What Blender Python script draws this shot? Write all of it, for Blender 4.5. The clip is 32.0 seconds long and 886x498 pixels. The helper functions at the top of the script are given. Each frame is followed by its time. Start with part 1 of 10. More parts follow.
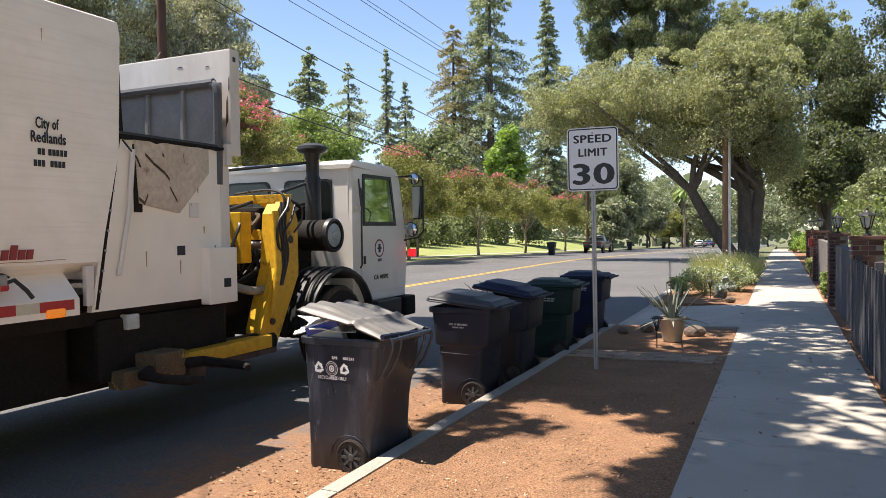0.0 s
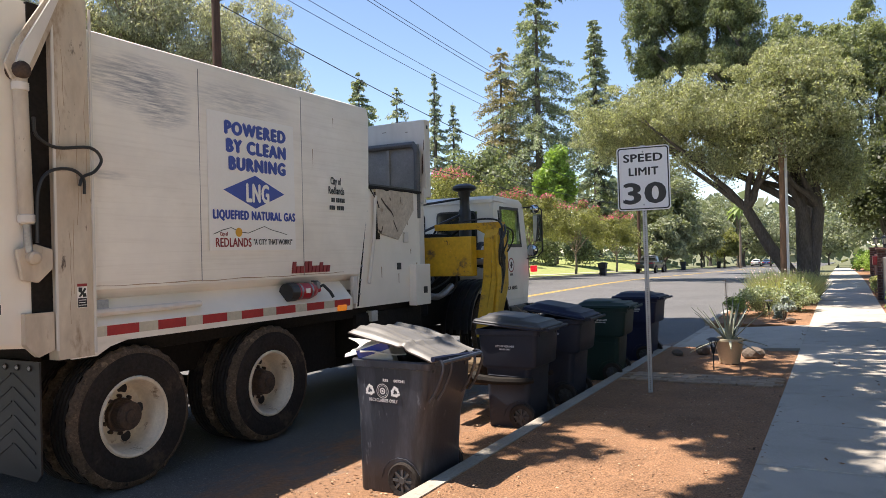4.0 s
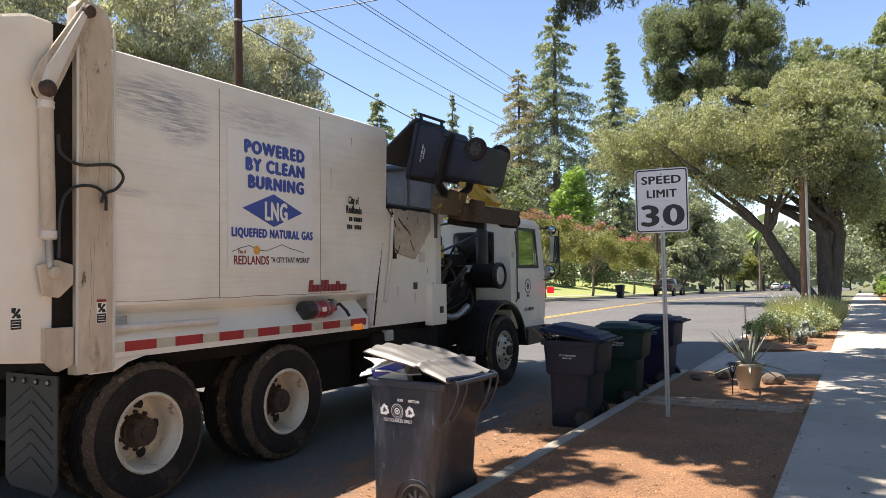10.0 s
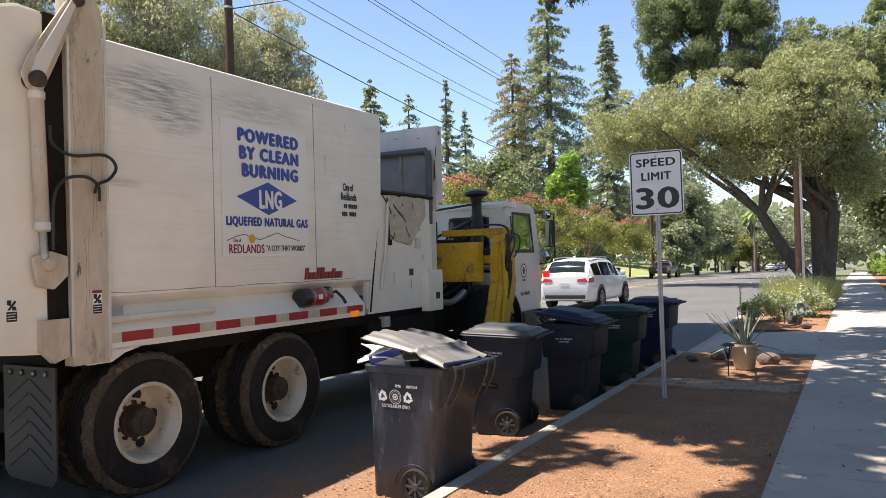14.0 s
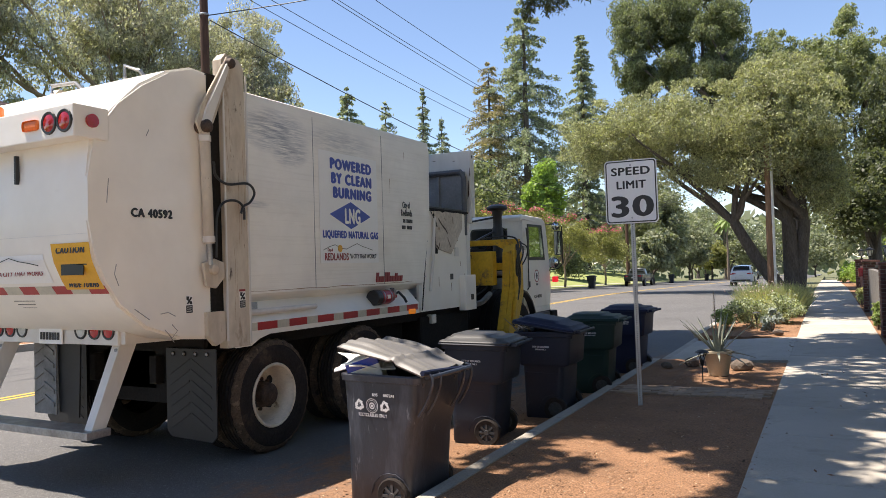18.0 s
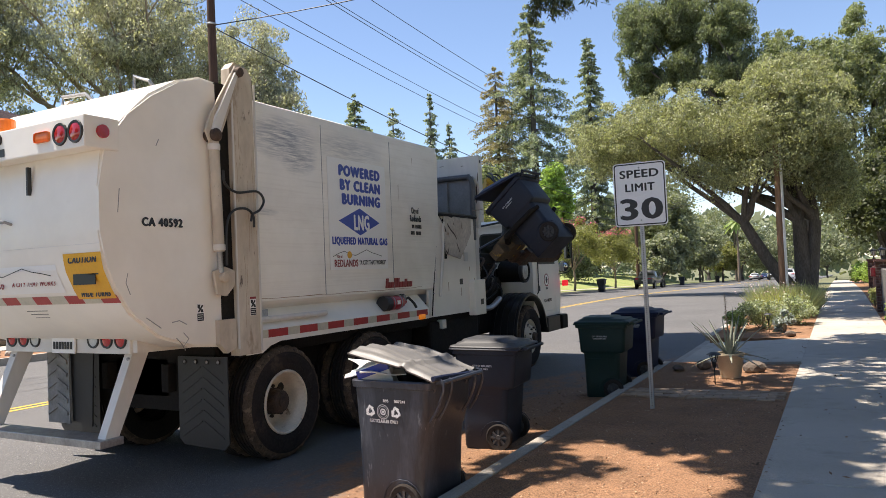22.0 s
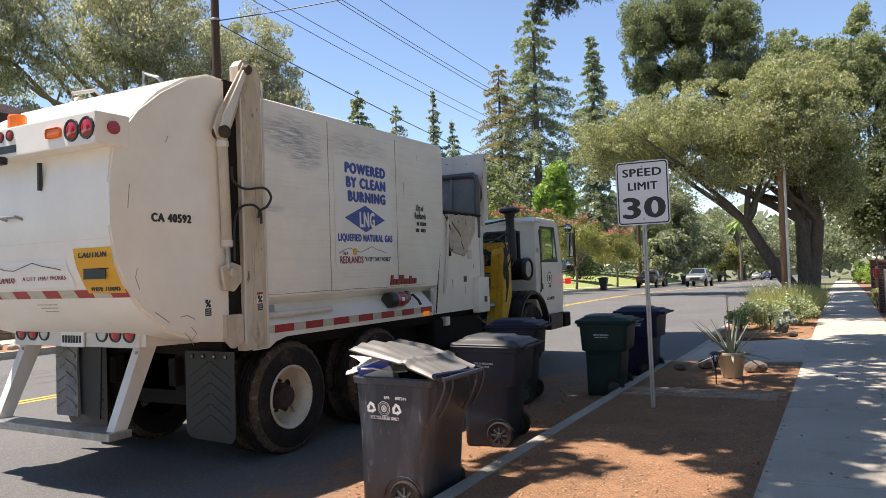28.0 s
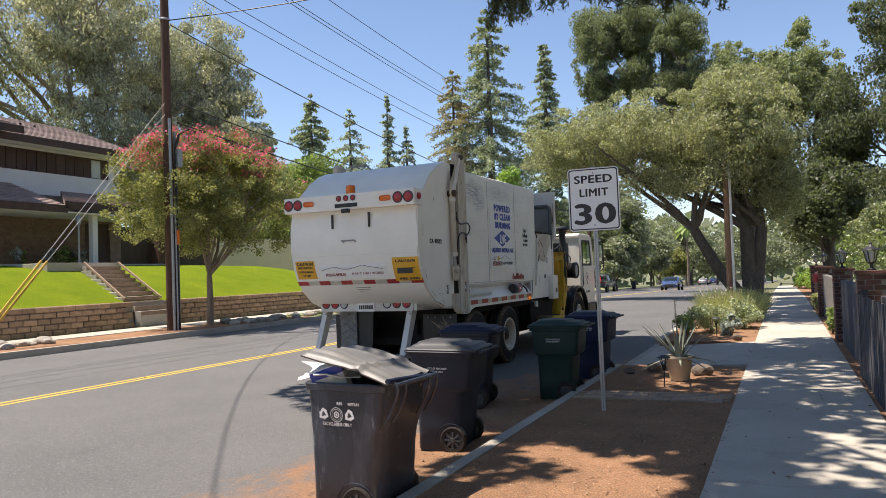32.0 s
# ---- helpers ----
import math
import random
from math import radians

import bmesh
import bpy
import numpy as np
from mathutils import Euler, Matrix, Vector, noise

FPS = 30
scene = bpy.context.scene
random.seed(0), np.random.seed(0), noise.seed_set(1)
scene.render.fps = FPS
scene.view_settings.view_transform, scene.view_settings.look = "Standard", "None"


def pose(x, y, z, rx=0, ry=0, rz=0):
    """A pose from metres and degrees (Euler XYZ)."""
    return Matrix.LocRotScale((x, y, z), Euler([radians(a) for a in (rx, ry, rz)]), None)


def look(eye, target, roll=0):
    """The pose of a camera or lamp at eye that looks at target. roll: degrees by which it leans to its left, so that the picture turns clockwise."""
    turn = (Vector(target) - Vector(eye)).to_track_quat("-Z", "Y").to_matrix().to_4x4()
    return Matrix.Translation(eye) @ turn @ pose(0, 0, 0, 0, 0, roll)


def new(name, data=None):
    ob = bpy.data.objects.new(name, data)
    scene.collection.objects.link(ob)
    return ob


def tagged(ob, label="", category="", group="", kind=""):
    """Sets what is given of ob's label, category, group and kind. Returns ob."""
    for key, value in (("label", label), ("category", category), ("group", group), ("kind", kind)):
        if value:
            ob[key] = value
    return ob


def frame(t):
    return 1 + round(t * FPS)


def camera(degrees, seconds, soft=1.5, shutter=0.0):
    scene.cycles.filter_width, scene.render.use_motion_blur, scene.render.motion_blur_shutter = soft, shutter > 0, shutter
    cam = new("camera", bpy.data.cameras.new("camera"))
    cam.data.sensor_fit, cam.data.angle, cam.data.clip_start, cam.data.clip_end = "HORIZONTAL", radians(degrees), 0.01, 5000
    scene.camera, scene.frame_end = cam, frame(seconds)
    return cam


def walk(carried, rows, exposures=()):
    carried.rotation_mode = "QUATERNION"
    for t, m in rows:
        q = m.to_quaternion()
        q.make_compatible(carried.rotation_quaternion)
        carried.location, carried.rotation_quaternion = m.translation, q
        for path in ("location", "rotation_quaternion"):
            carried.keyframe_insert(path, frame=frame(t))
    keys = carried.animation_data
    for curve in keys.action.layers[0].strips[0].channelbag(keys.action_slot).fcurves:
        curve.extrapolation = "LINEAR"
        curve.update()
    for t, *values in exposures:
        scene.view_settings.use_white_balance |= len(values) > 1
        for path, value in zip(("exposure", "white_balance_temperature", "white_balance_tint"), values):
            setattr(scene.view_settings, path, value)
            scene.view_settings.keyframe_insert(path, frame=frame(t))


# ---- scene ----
EXPO, SKY_POWER, SUN_POWER = 0.93, 0.104, 5.0
# The camera: held at eye height on the pavement, turning a little.
cam = camera(62.57, 32.0, soft=0.8)
EYE = (0.0, 0.0, 1.70)
PATH = [
    (0, 88.55, 0.80, 24.78), (0.5, 88.84, 0.81, 25.84), (1, 89.18, 0.74, 26.57),
    (1.5, 89.53, 0.69, 27.08), (2, 89.84, 0.79, 27.58), (2.5, 90.12, 0.99, 28.01),
    (3, 90.21, 1.13, 28.24), (3.5, 90.18, 1.26, 28.34), (5.5, 91.56, 1.77, 30.25),
    (6, 91.87, 1.77, 30.55), (6.5, 92.02, 1.64, 30.73), (7, 92.03, 1.36, 30.82),
    (7.5, 91.98, 1.18, 30.78), (8, 91.95, 1.01, 30.67), (8.5, 92.03, 0.98, 30.51),
    (9, 92.12, 0.90, 30.34), (9.5, 92.13, 0.79, 30.14), (10, 91.95, 0.73, 29.94),
    (10.5, 91.58, 0.78, 29.78), (11, 91.22, 0.87, 29.70), (11.5, 91.05, 0.94, 29.65),
    (12, 90.99, 0.98, 29.60), (12.5, 90.92, 0.98, 29.52), (13, 90.89, 1.09, 29.50),
    (13.5, 90.85, 1.33, 29.54), (14, 90.82, 1.60, 29.61), (14.5, 90.83, 1.75, 29.62),
    (16.5, 91.24, 1.57, 27.88), (17, 91.25, 1.59, 27.74), (17.5, 91.31, 1.61, 27.75),
    (18, 91.40, 1.67, 27.80), (18.5, 91.40, 1.72, 27.81), (19, 91.28, 1.75, 27.79),
    (19.5, 91.23, 1.88, 27.89), (20, 91.27, 2.02, 28.14), (20.5, 91.44, 2.12, 28.38),
    (21, 91.64, 2.25, 28.53), (21.5, 91.78, 2.34, 28.56), (22, 91.83, 2.38, 28.53),
    (22.5, 91.82, 2.28, 28.51), (23, 91.79, 2.09, 28.54), (23.5, 91.84, 1.91, 28.61),
    (24, 92.00, 1.88, 28.55), (24.5, 92.21, 1.88, 28.43), (25, 92.36, 1.73, 28.26),
    (25.5, 92.40, 1.56, 28.18), (27.5, 91.68, 1.95, 28.40), (28, 91.63, 1.95, 28.68),
    (28.5, 91.55, 1.84, 28.85), (29, 91.55, 1.74, 28.88), (29.5, 91.66, 1.78, 28.84),
    (30, 91.76, 1.79, 28.65), (30.5, 91.80, 1.82, 28.27), (31, 91.80, 1.79, 27.55),
    (31.5, 91.82, 1.80, 26.44), (32, 91.90, 1.90, 25.04),
]

walk(cam, [(t, pose(*EYE, rx, ry, rz)) for t, rx, ry, rz in PATH], exposures=[(t, EXPO + e, 6600, 15) for t, e in ((0, 0.10), (6, 0.20), (14, 0.20), (17, 0.04), (28, 0.02), (30, -0.05), (32, -0.14))])

# Daylight: a clear sky and a sun near the zenith, a little behind and to the left.
SUN_FROM = Vector((-0.36, -0.13, 1.0)).normalized()
world = bpy.data.worlds.new("world")
scene.world = world
world.use_nodes = True
wn = world.node_tree.nodes
sky = wn.new("ShaderNodeTexSky")
sky.sky_type = "NISHITA"
sky.sun_disc = False
sky.sun_elevation = math.asin(SUN_FROM.z)
sky.sun_rotation = math.atan2(SUN_FROM.x, SUN_FROM.y)
sky.air_density, sky.dust_density, sky.ozone_density = 0.9, 0.05, 1.5
wn["Background"].inputs["Strength"].default_value = SKY_POWER
world.node_tree.links.new(sky.outputs["Color"], wn["Background"].inputs["Color"])
sun = new("sun", bpy.data.lights.new("sun", "SUN"))
sun.data.energy, sun.data.angle, sun.data.color = SUN_POWER, radians(0.53), (1.0, 0.93, 0.81)
sun.matrix_basis = look(SUN_FROM * 60, (0, 0, 0))

# ---- materials ----
def mat(name, c1, c2=None, scale=6.0, rough=0.7, metal=0.0, bump=0.0, bscale=40.0, fine=0.25,
        spots=None, spot_scale=3.0, spot_at=0.62, spot_soft=0.08, var=0.0, island=0.0, leaf=0.0, coat=0.0, stretch=(1, 1, 1), rvar=0.1, spec=0.5):
    """Two tones mixed by a broad noise, fine grain, optional stains, bump, and a change of tone from piece to piece."""
    m = bpy.data.materials.new(name)
    m.use_nodes = True
    nt = m.node_tree
    nd, lk = nt.nodes, nt.links
    bsdf = nd["Principled BSDF"]
    c2 = c2 or tuple(c * 0.8 for c in c1)
    co = nd.new("ShaderNodeTexCoord")
    mp = nd.new("ShaderNodeMapping")
    mp.inputs["Scale"].default_value = stretch
    lk.new(co.outputs["Object"], mp.inputs["Vector"])

    def noise_tex(sc, detail=5.0, ro=0.6):
        n = nd.new("ShaderNodeTexNoise")
        n.inputs["Scale"].default_value, n.inputs["Detail"].default_value, n.inputs["Roughness"].default_value = sc, detail, ro
        lk.new(mp.outputs["Vector"], n.inputs["Vector"])
        return n.outputs["Fac"]

    def ramp(fac, a, b):
        r = nd.new("ShaderNodeMapRange")
        r.inputs["From Min"].default_value, r.inputs["From Max"].default_value = a, b
        lk.new(fac, r.inputs["Value"])
        return r.outputs["Result"]

    def mix(fac, a, b, kind="MIX"):
        x = nd.new("ShaderNodeMix")
        x.data_type, x.blend_type = "RGBA", kind
        for sock, v in ((x.inputs["Factor"], fac), (x.inputs["A"], a), (x.inputs["B"], b)):
            if isinstance(v, (int, float)):
                sock.default_value = v
            elif isinstance(v, tuple):
                sock.default_value = (*v, 1)
            else:
                lk.new(v, sock)
        return x.outputs["Result"]

    broad = noise_tex(scale)
    col = mix(ramp(broad, 0.3, 0.7), c1, c2)
    if fine:
        g = ramp(noise_tex(bscale, 3.0), 0.25, 0.75)
        mul = nd.new("ShaderNodeMapRange")
        mul.inputs["To Min"].default_value, mul.inputs["To Max"].default_value = 1 - fine, 1 + fine
        lk.new(g, mul.inputs["Value"])
        col = mix(1.0, col, mul.outputs["Result"], "MULTIPLY")
    for st in (spots or []):
        sc, lo, hi, c = st
        col = mix(ramp(noise_tex(sc, 6.0, 0.7), lo, hi), col, c)
    if var or island:
        if island:
            src = nd.new("ShaderNodeNewGeometry").outputs["Random Per Island"]
        else:
            src = nd.new("ShaderNodeObjectInfo").outputs["Random"]
        k = var or island
        mul = nd.new("ShaderNodeMapRange")
        mul.inputs["To Min"].default_value, mul.inputs["To Max"].default_value = 1 - k, 1 + k
        lk.new(src, mul.inputs["Value"])
        col = mix(1.0, col, mul.outputs["Result"], "MULTIPLY")
    lk.new(col, bsdf.inputs["Base Color"])
    rr = nd.new("ShaderNodeMapRange")
    rr.inputs["To Min"].default_value, rr.inputs["To Max"].default_value = max(0.02, rough - rvar), min(1, rough + rvar)
    lk.new(broad, rr.inputs["Value"])
    lk.new(rr.outputs["Result"], bsdf.inputs["Roughness"])
    bsdf.inputs["Metallic"].default_value = metal
    bsdf.inputs["Specular IOR Level"].default_value = spec
    bsdf.inputs["Coat Weight"].default_value = coat
    if bump:
        b = nd.new("ShaderNodeBump")
        b.inputs["Strength"].default_value, b.inputs["Distance"].default_value = bump, 0.02
        lk.new(noise_tex(bscale, 4.0), b.inputs["Height"])
        lk.new(b.outputs["Normal"], bsdf.inputs["Normal"])
    if leaf:
        tr = nd.new("ShaderNodeBsdfTranslucent")
        lk.new(mix(1.0, col, (1.15, 1.2, 0.62), "MULTIPLY"), tr.inputs["Color"])
        ms = nd.new("ShaderNodeMixShader")
        ms.inputs["Fac"].default_value = leaf
        lk.new(bsdf.outputs["BSDF"], ms.inputs[1])
        lk.new(tr.outputs["BSDF"], ms.inputs[2])
        lk.new(ms.outputs["Shader"], nd["Material Output"].inputs["Surface"])
    return m


def glass_mat(name, tint, rough=0.03):
    m = bpy.data.materials.new(name)
    m.use_nodes = True
    b = m.node_tree.nodes["Principled BSDF"]
    b.inputs["Base Color"].default_value = (*tint, 1)
    b.inputs["Roughness"].default_value = rough
    b.inputs["Transmission Weight"].default_value = 1.0
    b.inputs["IOR"].default_value = 1.45
    return m


def glow_mat(name, c, power):
    m = bpy.data.materials.new(name)
    m.use_nodes = True
    b = m.node_tree.nodes["Principled BSDF"]
    b.inputs["Base Color"].default_value = (*c, 1)
    b.inputs["Roughness"].default_value = 0.25
    b.inputs["Emission Color"].default_value = (*c, 1)
    b.inputs["Emission Strength"].default_value = power
    return m


ASPHALT = mat("asphalt", (0.128, 0.124, 0.120), (0.096, 0.094, 0.092), 0.35, 0.72, bump=0.6, bscale=110, fine=0.55,
              spots=[(0.6, 0.60, 0.8, (0.068, 0.067, 0.068)), (34, 0.58, 0.64, (0.27, 0.262, 0.25)), (90, 0.60, 0.66, (0.24, 0.235, 0.225)), (45, 0.40, 0.33, (0.035, 0.035, 0.036))])


def gutter_wash(m, x0, x1, y0, y1, tones):
    """Dirt washed over a surface between x0 (none) and x1 (full), thinning out towards y0 and y1, with a ragged streaky edge."""
    nt = m.node_tree
    nd, lk = nt.nodes, nt.links
    base = nd["Principled BSDF"].inputs["Base Color"]
    col = base.links[0].from_socket
    co = nd.new("ShaderNodeTexCoord").outputs["Object"]
    sep = nd.new("ShaderNodeSeparateXYZ")
    lk.new(co, sep.inputs["Vector"])

    def ramp(v, a, b, lo=0.0, hi=1.0):
        r = nd.new("ShaderNodeMapRange")
        for key, val in (("From Min", a), ("From Max", b), ("To Min", lo), ("To Max", hi)):
            r.inputs[key].default_value = val
        lk.new(v, r.inputs["Value"])
        return r.outputs["Result"]

    def noise_tex(scale, stretch, detail=6.0):
        mp = nd.new("ShaderNodeMapping")
        mp.inputs["Scale"].default_value = stretch
        lk.new(co, mp.inputs["Vector"])
        n = nd.new("ShaderNodeTexNoise")
        n.inputs["Scale"].default_value, n.inputs["Detail"].default_value, n.inputs["Roughness"].default_value = scale, detail, 0.7
        lk.new(mp.outputs["Vector"], n.inputs["Vector"])
        return n.outputs["Fac"]

    def combine(op, a, b):
        n = nd.new("ShaderNodeMath")
        n.operation = op
        for k, v in enumerate((a, b)):
            if isinstance(v, (int, float)):
                n.inputs[k].default_value = v
            else:
                lk.new(v, n.inputs[k])
        return n.outputs[0]

    near = combine("MULTIPLY", ramp(sep.outputs["X"], x0, x1), combine("MULTIPLY", ramp(sep.outputs["Y"], y0, y0 + 3), ramp(sep.outputs["Y"], y1, y1 - 5)))
    patchy = combine("ADD", combine("MULTIPLY", noise_tex(1.5, (1, 0.45, 1)), 1.5), combine("MULTIPLY", noise_tex(9, (1, 0.6, 1)), 0.5))
    cover = ramp(combine("ADD", combine("MULTIPLY", near, 1.0), patchy), 1.34, 1.62)
    dirt = nd.new("ShaderNodeMix")
    dirt.data_type = "RGBA"
    lk.new(ramp(noise_tex(26, (1, 1, 1), 4.0), 0.3, 0.7), dirt.inputs["Factor"])
    dirt.inputs["A"].default_value, dirt.inputs["B"].default_value = (*tones[0], 1), (*tones[1], 1)
    out = nd.new("ShaderNodeMix")
    out.data_type = "RGBA"
    lk.new(cover, out.inputs["Factor"])
    lk.new(col, out.inputs["A"])
    lk.new(dirt.outputs["Result"], out.inputs["B"])
    lk.new(out.outputs["Result"], base)


gutter_wash(ASPHALT, -5.3, -3.0, -1.0, 17.0, ((0.33, 0.175, 0.09), (0.17, 0.092, 0.05)))
CONCRETE = mat("pavement_concrete", (0.47, 0.43, 0.365), (0.38, 0.345, 0.29), 0.7, 0.9, bump=0.3, bscale=110, fine=0.2,
               spots=[(2.2, 0.56, 0.8, (0.27, 0.24, 0.20)), (14, 0.66, 0.74, (0.22, 0.19, 0.155)), (70, 0.66, 0.72, (0.16, 0.14, 0.12))], var=0.06)
# pale concrete for the unseen ground that bounces light at the truck
BOUNCE_CONCRETE = mat("pale_bounce_concrete", (0.58, 0.50, 0.39), (0.50, 0.43, 0.33), 0.7, 0.9, bump=0.3, bscale=110, fine=0.15)
KERB = mat("kerb_concrete", (0.44, 0.40, 0.34), (0.34, 0.30, 0.25), 1.2, 0.9, bump=0.4, bscale=50, fine=0.2, spots=[(5, 0.6, 0.72, (0.22, 0.17, 0.12))], var=0.08)
DIRT = mat("bark_dirt", (0.34, 0.18, 0.092), (0.22, 0.118, 0.062), 1.1, 1.0, bump=1.0, bscale=70, fine=0.7,
           spots=[(2.4, 0.60, 0.78, (0.15, 0.085, 0.05)), (9, 0.60, 0.74, (0.40, 0.24, 0.13)), (42, 0.64, 0.70, (0.50, 0.36, 0.22)), (34, 0.36, 0.29, (0.08, 0.045, 0.028))])
GRASS = mat("lawn", (0.150, 0.195, 0.010), (0.105, 0.15, 0.008), 0.8, 1.0, bump=1.0, bscale=30, fine=0.6, spots=[(1.5, 0.62, 0.8, (0.175, 0.205, 0.018))], spec=0.05)
DRYGRASS = mat("dry_lawn", (0.30, 0.30, 0.11), (0.20, 0.26, 0.07), 0.5, 1.0, bump=1.0, bscale=25, fine=0.35)
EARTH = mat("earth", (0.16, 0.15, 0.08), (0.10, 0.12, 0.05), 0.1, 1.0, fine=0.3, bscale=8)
YELLOW_LINE = mat("road_paint_yellow", (0.62, 0.40, 0.05), (0.5, 0.33, 0.06), 2, 0.8, fine=0.2, spots=[(14, 0.58, 0.66, (0.2, 0.17, 0.12))])
WHITE = mat("truck_white", (0.90, 0.855, 0.775), (0.86, 0.80, 0.70), 0.8, 0.42, bump=0.03, bscale=3, fine=0.04,
            spots=[(1.1, 0.66, 0.95, (0.62, 0.57, 0.49)), (5.5, 0.72, 0.8, (0.36, 0.27, 0.18))], coat=0.15)
def rubbed(m, patches, tone):
    """Adds to a paint long faint streaks and grey rubbed patches, each (y, z, half length, half height, weight) in the thing's own space."""
    nt = m.node_tree
    nd, lk = nt.nodes, nt.links
    base = nd["Principled BSDF"].inputs["Base Color"]
    col = base.links[0].from_socket
    co = nd.new("ShaderNodeTexCoord").outputs["Object"]
    sep = nd.new("ShaderNodeSeparateXYZ")
    lk.new(co, sep.inputs["Vector"])

    def math_node(op, a, b=None, c=None):
        n = nd.new("ShaderNodeMath")
        n.operation = op
        for k, v in enumerate((a, b, c)):
            if isinstance(v, (int, float)):
                n.inputs[k].default_value = v
            elif v is not None:
                lk.new(v, n.inputs[k])
        return n.outputs[0]

    def streaks(sy, sz, lo, hi):
        mp = nd.new("ShaderNodeMapping")
        mp.inputs["Scale"].default_value = (1, sy, sz)
        lk.new(co, mp.inputs["Vector"])
        n = nd.new("ShaderNodeTexNoise")
        n.inputs["Scale"].default_value, n.inputs["Detail"].default_value, n.inputs["Roughness"].default_value = 1.0, 6.0, 0.65
        lk.new(mp.outputs["Vector"], n.inputs["Vector"])
        r = nd.new("ShaderNodeMapRange")
        r.inputs["From Min"].default_value, r.inputs["From Max"].default_value = lo, hi
        lk.new(n.outputs["Fac"], r.inputs["Value"])
        return r.outputs["Result"]

    film = math_node("ADD", math_node("MULTIPLY", streaks(0.9, 34, 0.5, 0.85), 0.5), math_node("MULTIPLY", streaks(1.1, 2.2, 0.5, 0.8), 0.35))
    dust = nd.new("ShaderNodeMix")
    dust.data_type = "RGBA"
    lk.new(film, dust.inputs["Factor"])
    lk.new(col, dust.inputs["A"])
    dust.inputs["B"].default_value = (0.66, 0.60, 0.51, 1)
    col = dust.outputs["Result"]
    fac = 0.0
    fine = streaks(5, 60, 0.36, 0.62)
    for y, z, ry, rz, w in patches:
        d = math_node("ADD", math_node("POWER", math_node("ABSOLUTE", math_node("MULTIPLY", math_node("SUBTRACT", sep.outputs["Y"], y), 1 / ry)), 2.0),
                      math_node("POWER", math_node("ABSOLUTE", math_node("MULTIPLY", math_node("SUBTRACT", sep.outputs["Z"], z), 1 / rz)), 2.0))
        near = math_node("MAXIMUM", math_node("SUBTRACT", 1.0, d), 0.0)
        fac = math_node("MAXIMUM", fac, math_node("MULTIPLY", math_node("MULTIPLY", near, fine), w))
    x = nd.new("ShaderNodeMix")
    x.data_type = "RGBA"
    lk.new(fac, x.inputs["Factor"])
    lk.new(col, x.inputs["A"])
    x.inputs["B"].default_value = (*tone, 1)
    lk.new(x.outputs["Result"], base)
    return m


WHITE_SIDE = rubbed(mat("truck_side_white", (0.92, 0.875, 0.795), (0.87, 0.82, 0.73), 0.8, 0.42, bump=0.03, bscale=3, fine=0.05,
                        spots=[(5.5, 0.73, 0.80, (0.40, 0.31, 0.22)), (16, 0.74, 0.78, (0.30, 0.22, 0.15))], coat=0.15),
                    ((-0.62, 3.34, 0.62, 0.27, 0.95), (-0.40, 3.18, 0.36, 0.22, 0.9), (0.55, 3.38, 0.75, 0.20, 0.5), (-0.95, 2.55, 0.22, 0.05, 0.5)), (0.27, 0.28, 0.30))
WHITE_WORN = mat("worn_white_paint", (0.76, 0.73, 0.68), (0.62, 0.58, 0.52), 1.6, 0.55, bump=0.06, bscale=8, fine=0.06,
                 spots=[(3.0, 0.64, 0.74, (0.33, 0.24, 0.16)), (9, 0.68, 0.74, (0.12, 0.09, 0.07))], stretch=(1, 1, 0.35))
DARKSTEEL = mat("black_chassis_steel", (0.012, 0.011, 0.010), (0.022, 0.018, 0.015), 3, 0.8, 0.0, bump=0.2, bscale=30, fine=0.3, spec=0.2)
RUBBER = mat("tyre_rubber", (0.022, 0.020, 0.019), (0.042, 0.034, 0.029), 2.5, 0.9, bump=0.3, bscale=40, fine=0.25, spots=[(3.2, 0.58, 0.78, (0.12, 0.085, 0.06))], spec=0.2)
TREAD = mat("dirty_tyre_tread", (0.125, 0.088, 0.060), (0.065, 0.05, 0.038), 5, 0.95, bump=0.6, bscale=50, fine=0.4, spots=[(9, 0.56, 0.66, (0.23, 0.165, 0.11)), (7, 0.40, 0.32, (0.03, 0.026, 0.023))], spec=0.2)
RIM = mat("cream_wheel_paint", (0.78, 0.70, 0.57), (0.62, 0.52, 0.39), 4, 0.5, fine=0.1, spots=[(7, 0.6, 0.7, (0.2, 0.13, 0.08))])
MUDYELLOW = mat("mud_caked_yellow_paint", (0.15, 0.10, 0.05), (0.085, 0.06, 0.038), 4, 0.85, bump=0.5, bscale=40, fine=0.3, spots=[(5, 0.60, 0.68, (0.50, 0.29, 0.02))])
RUST = mat("rusty_hub_steel", (0.12, 0.075, 0.05), (0.05, 0.04, 0.035), 10, 0.7, 0.3, bump=0.4, bscale=60, fine=0.3)
YELLOW = mat("arm_yellow_paint", (0.72, 0.43, 0.02), (0.58, 0.32, 0.02), 2, 0.5, bump=0.1, bscale=15, fine=0.15,
             spots=[(4, 0.57, 0.68, (0.16, 0.10, 0.05)), (11, 0.64, 0.7, (0.04, 0.035, 0.03))])
BIN_BLACK = mat("charcoal_plastic", (0.026, 0.031, 0.046), (0.019, 0.022, 0.033), 2.5, 0.5, bump=0.06, bscale=120, fine=0.08, spots=[(6, 0.62, 0.78, (0.08, 0.078, 0.075))], rvar=0.12, spec=0.3)
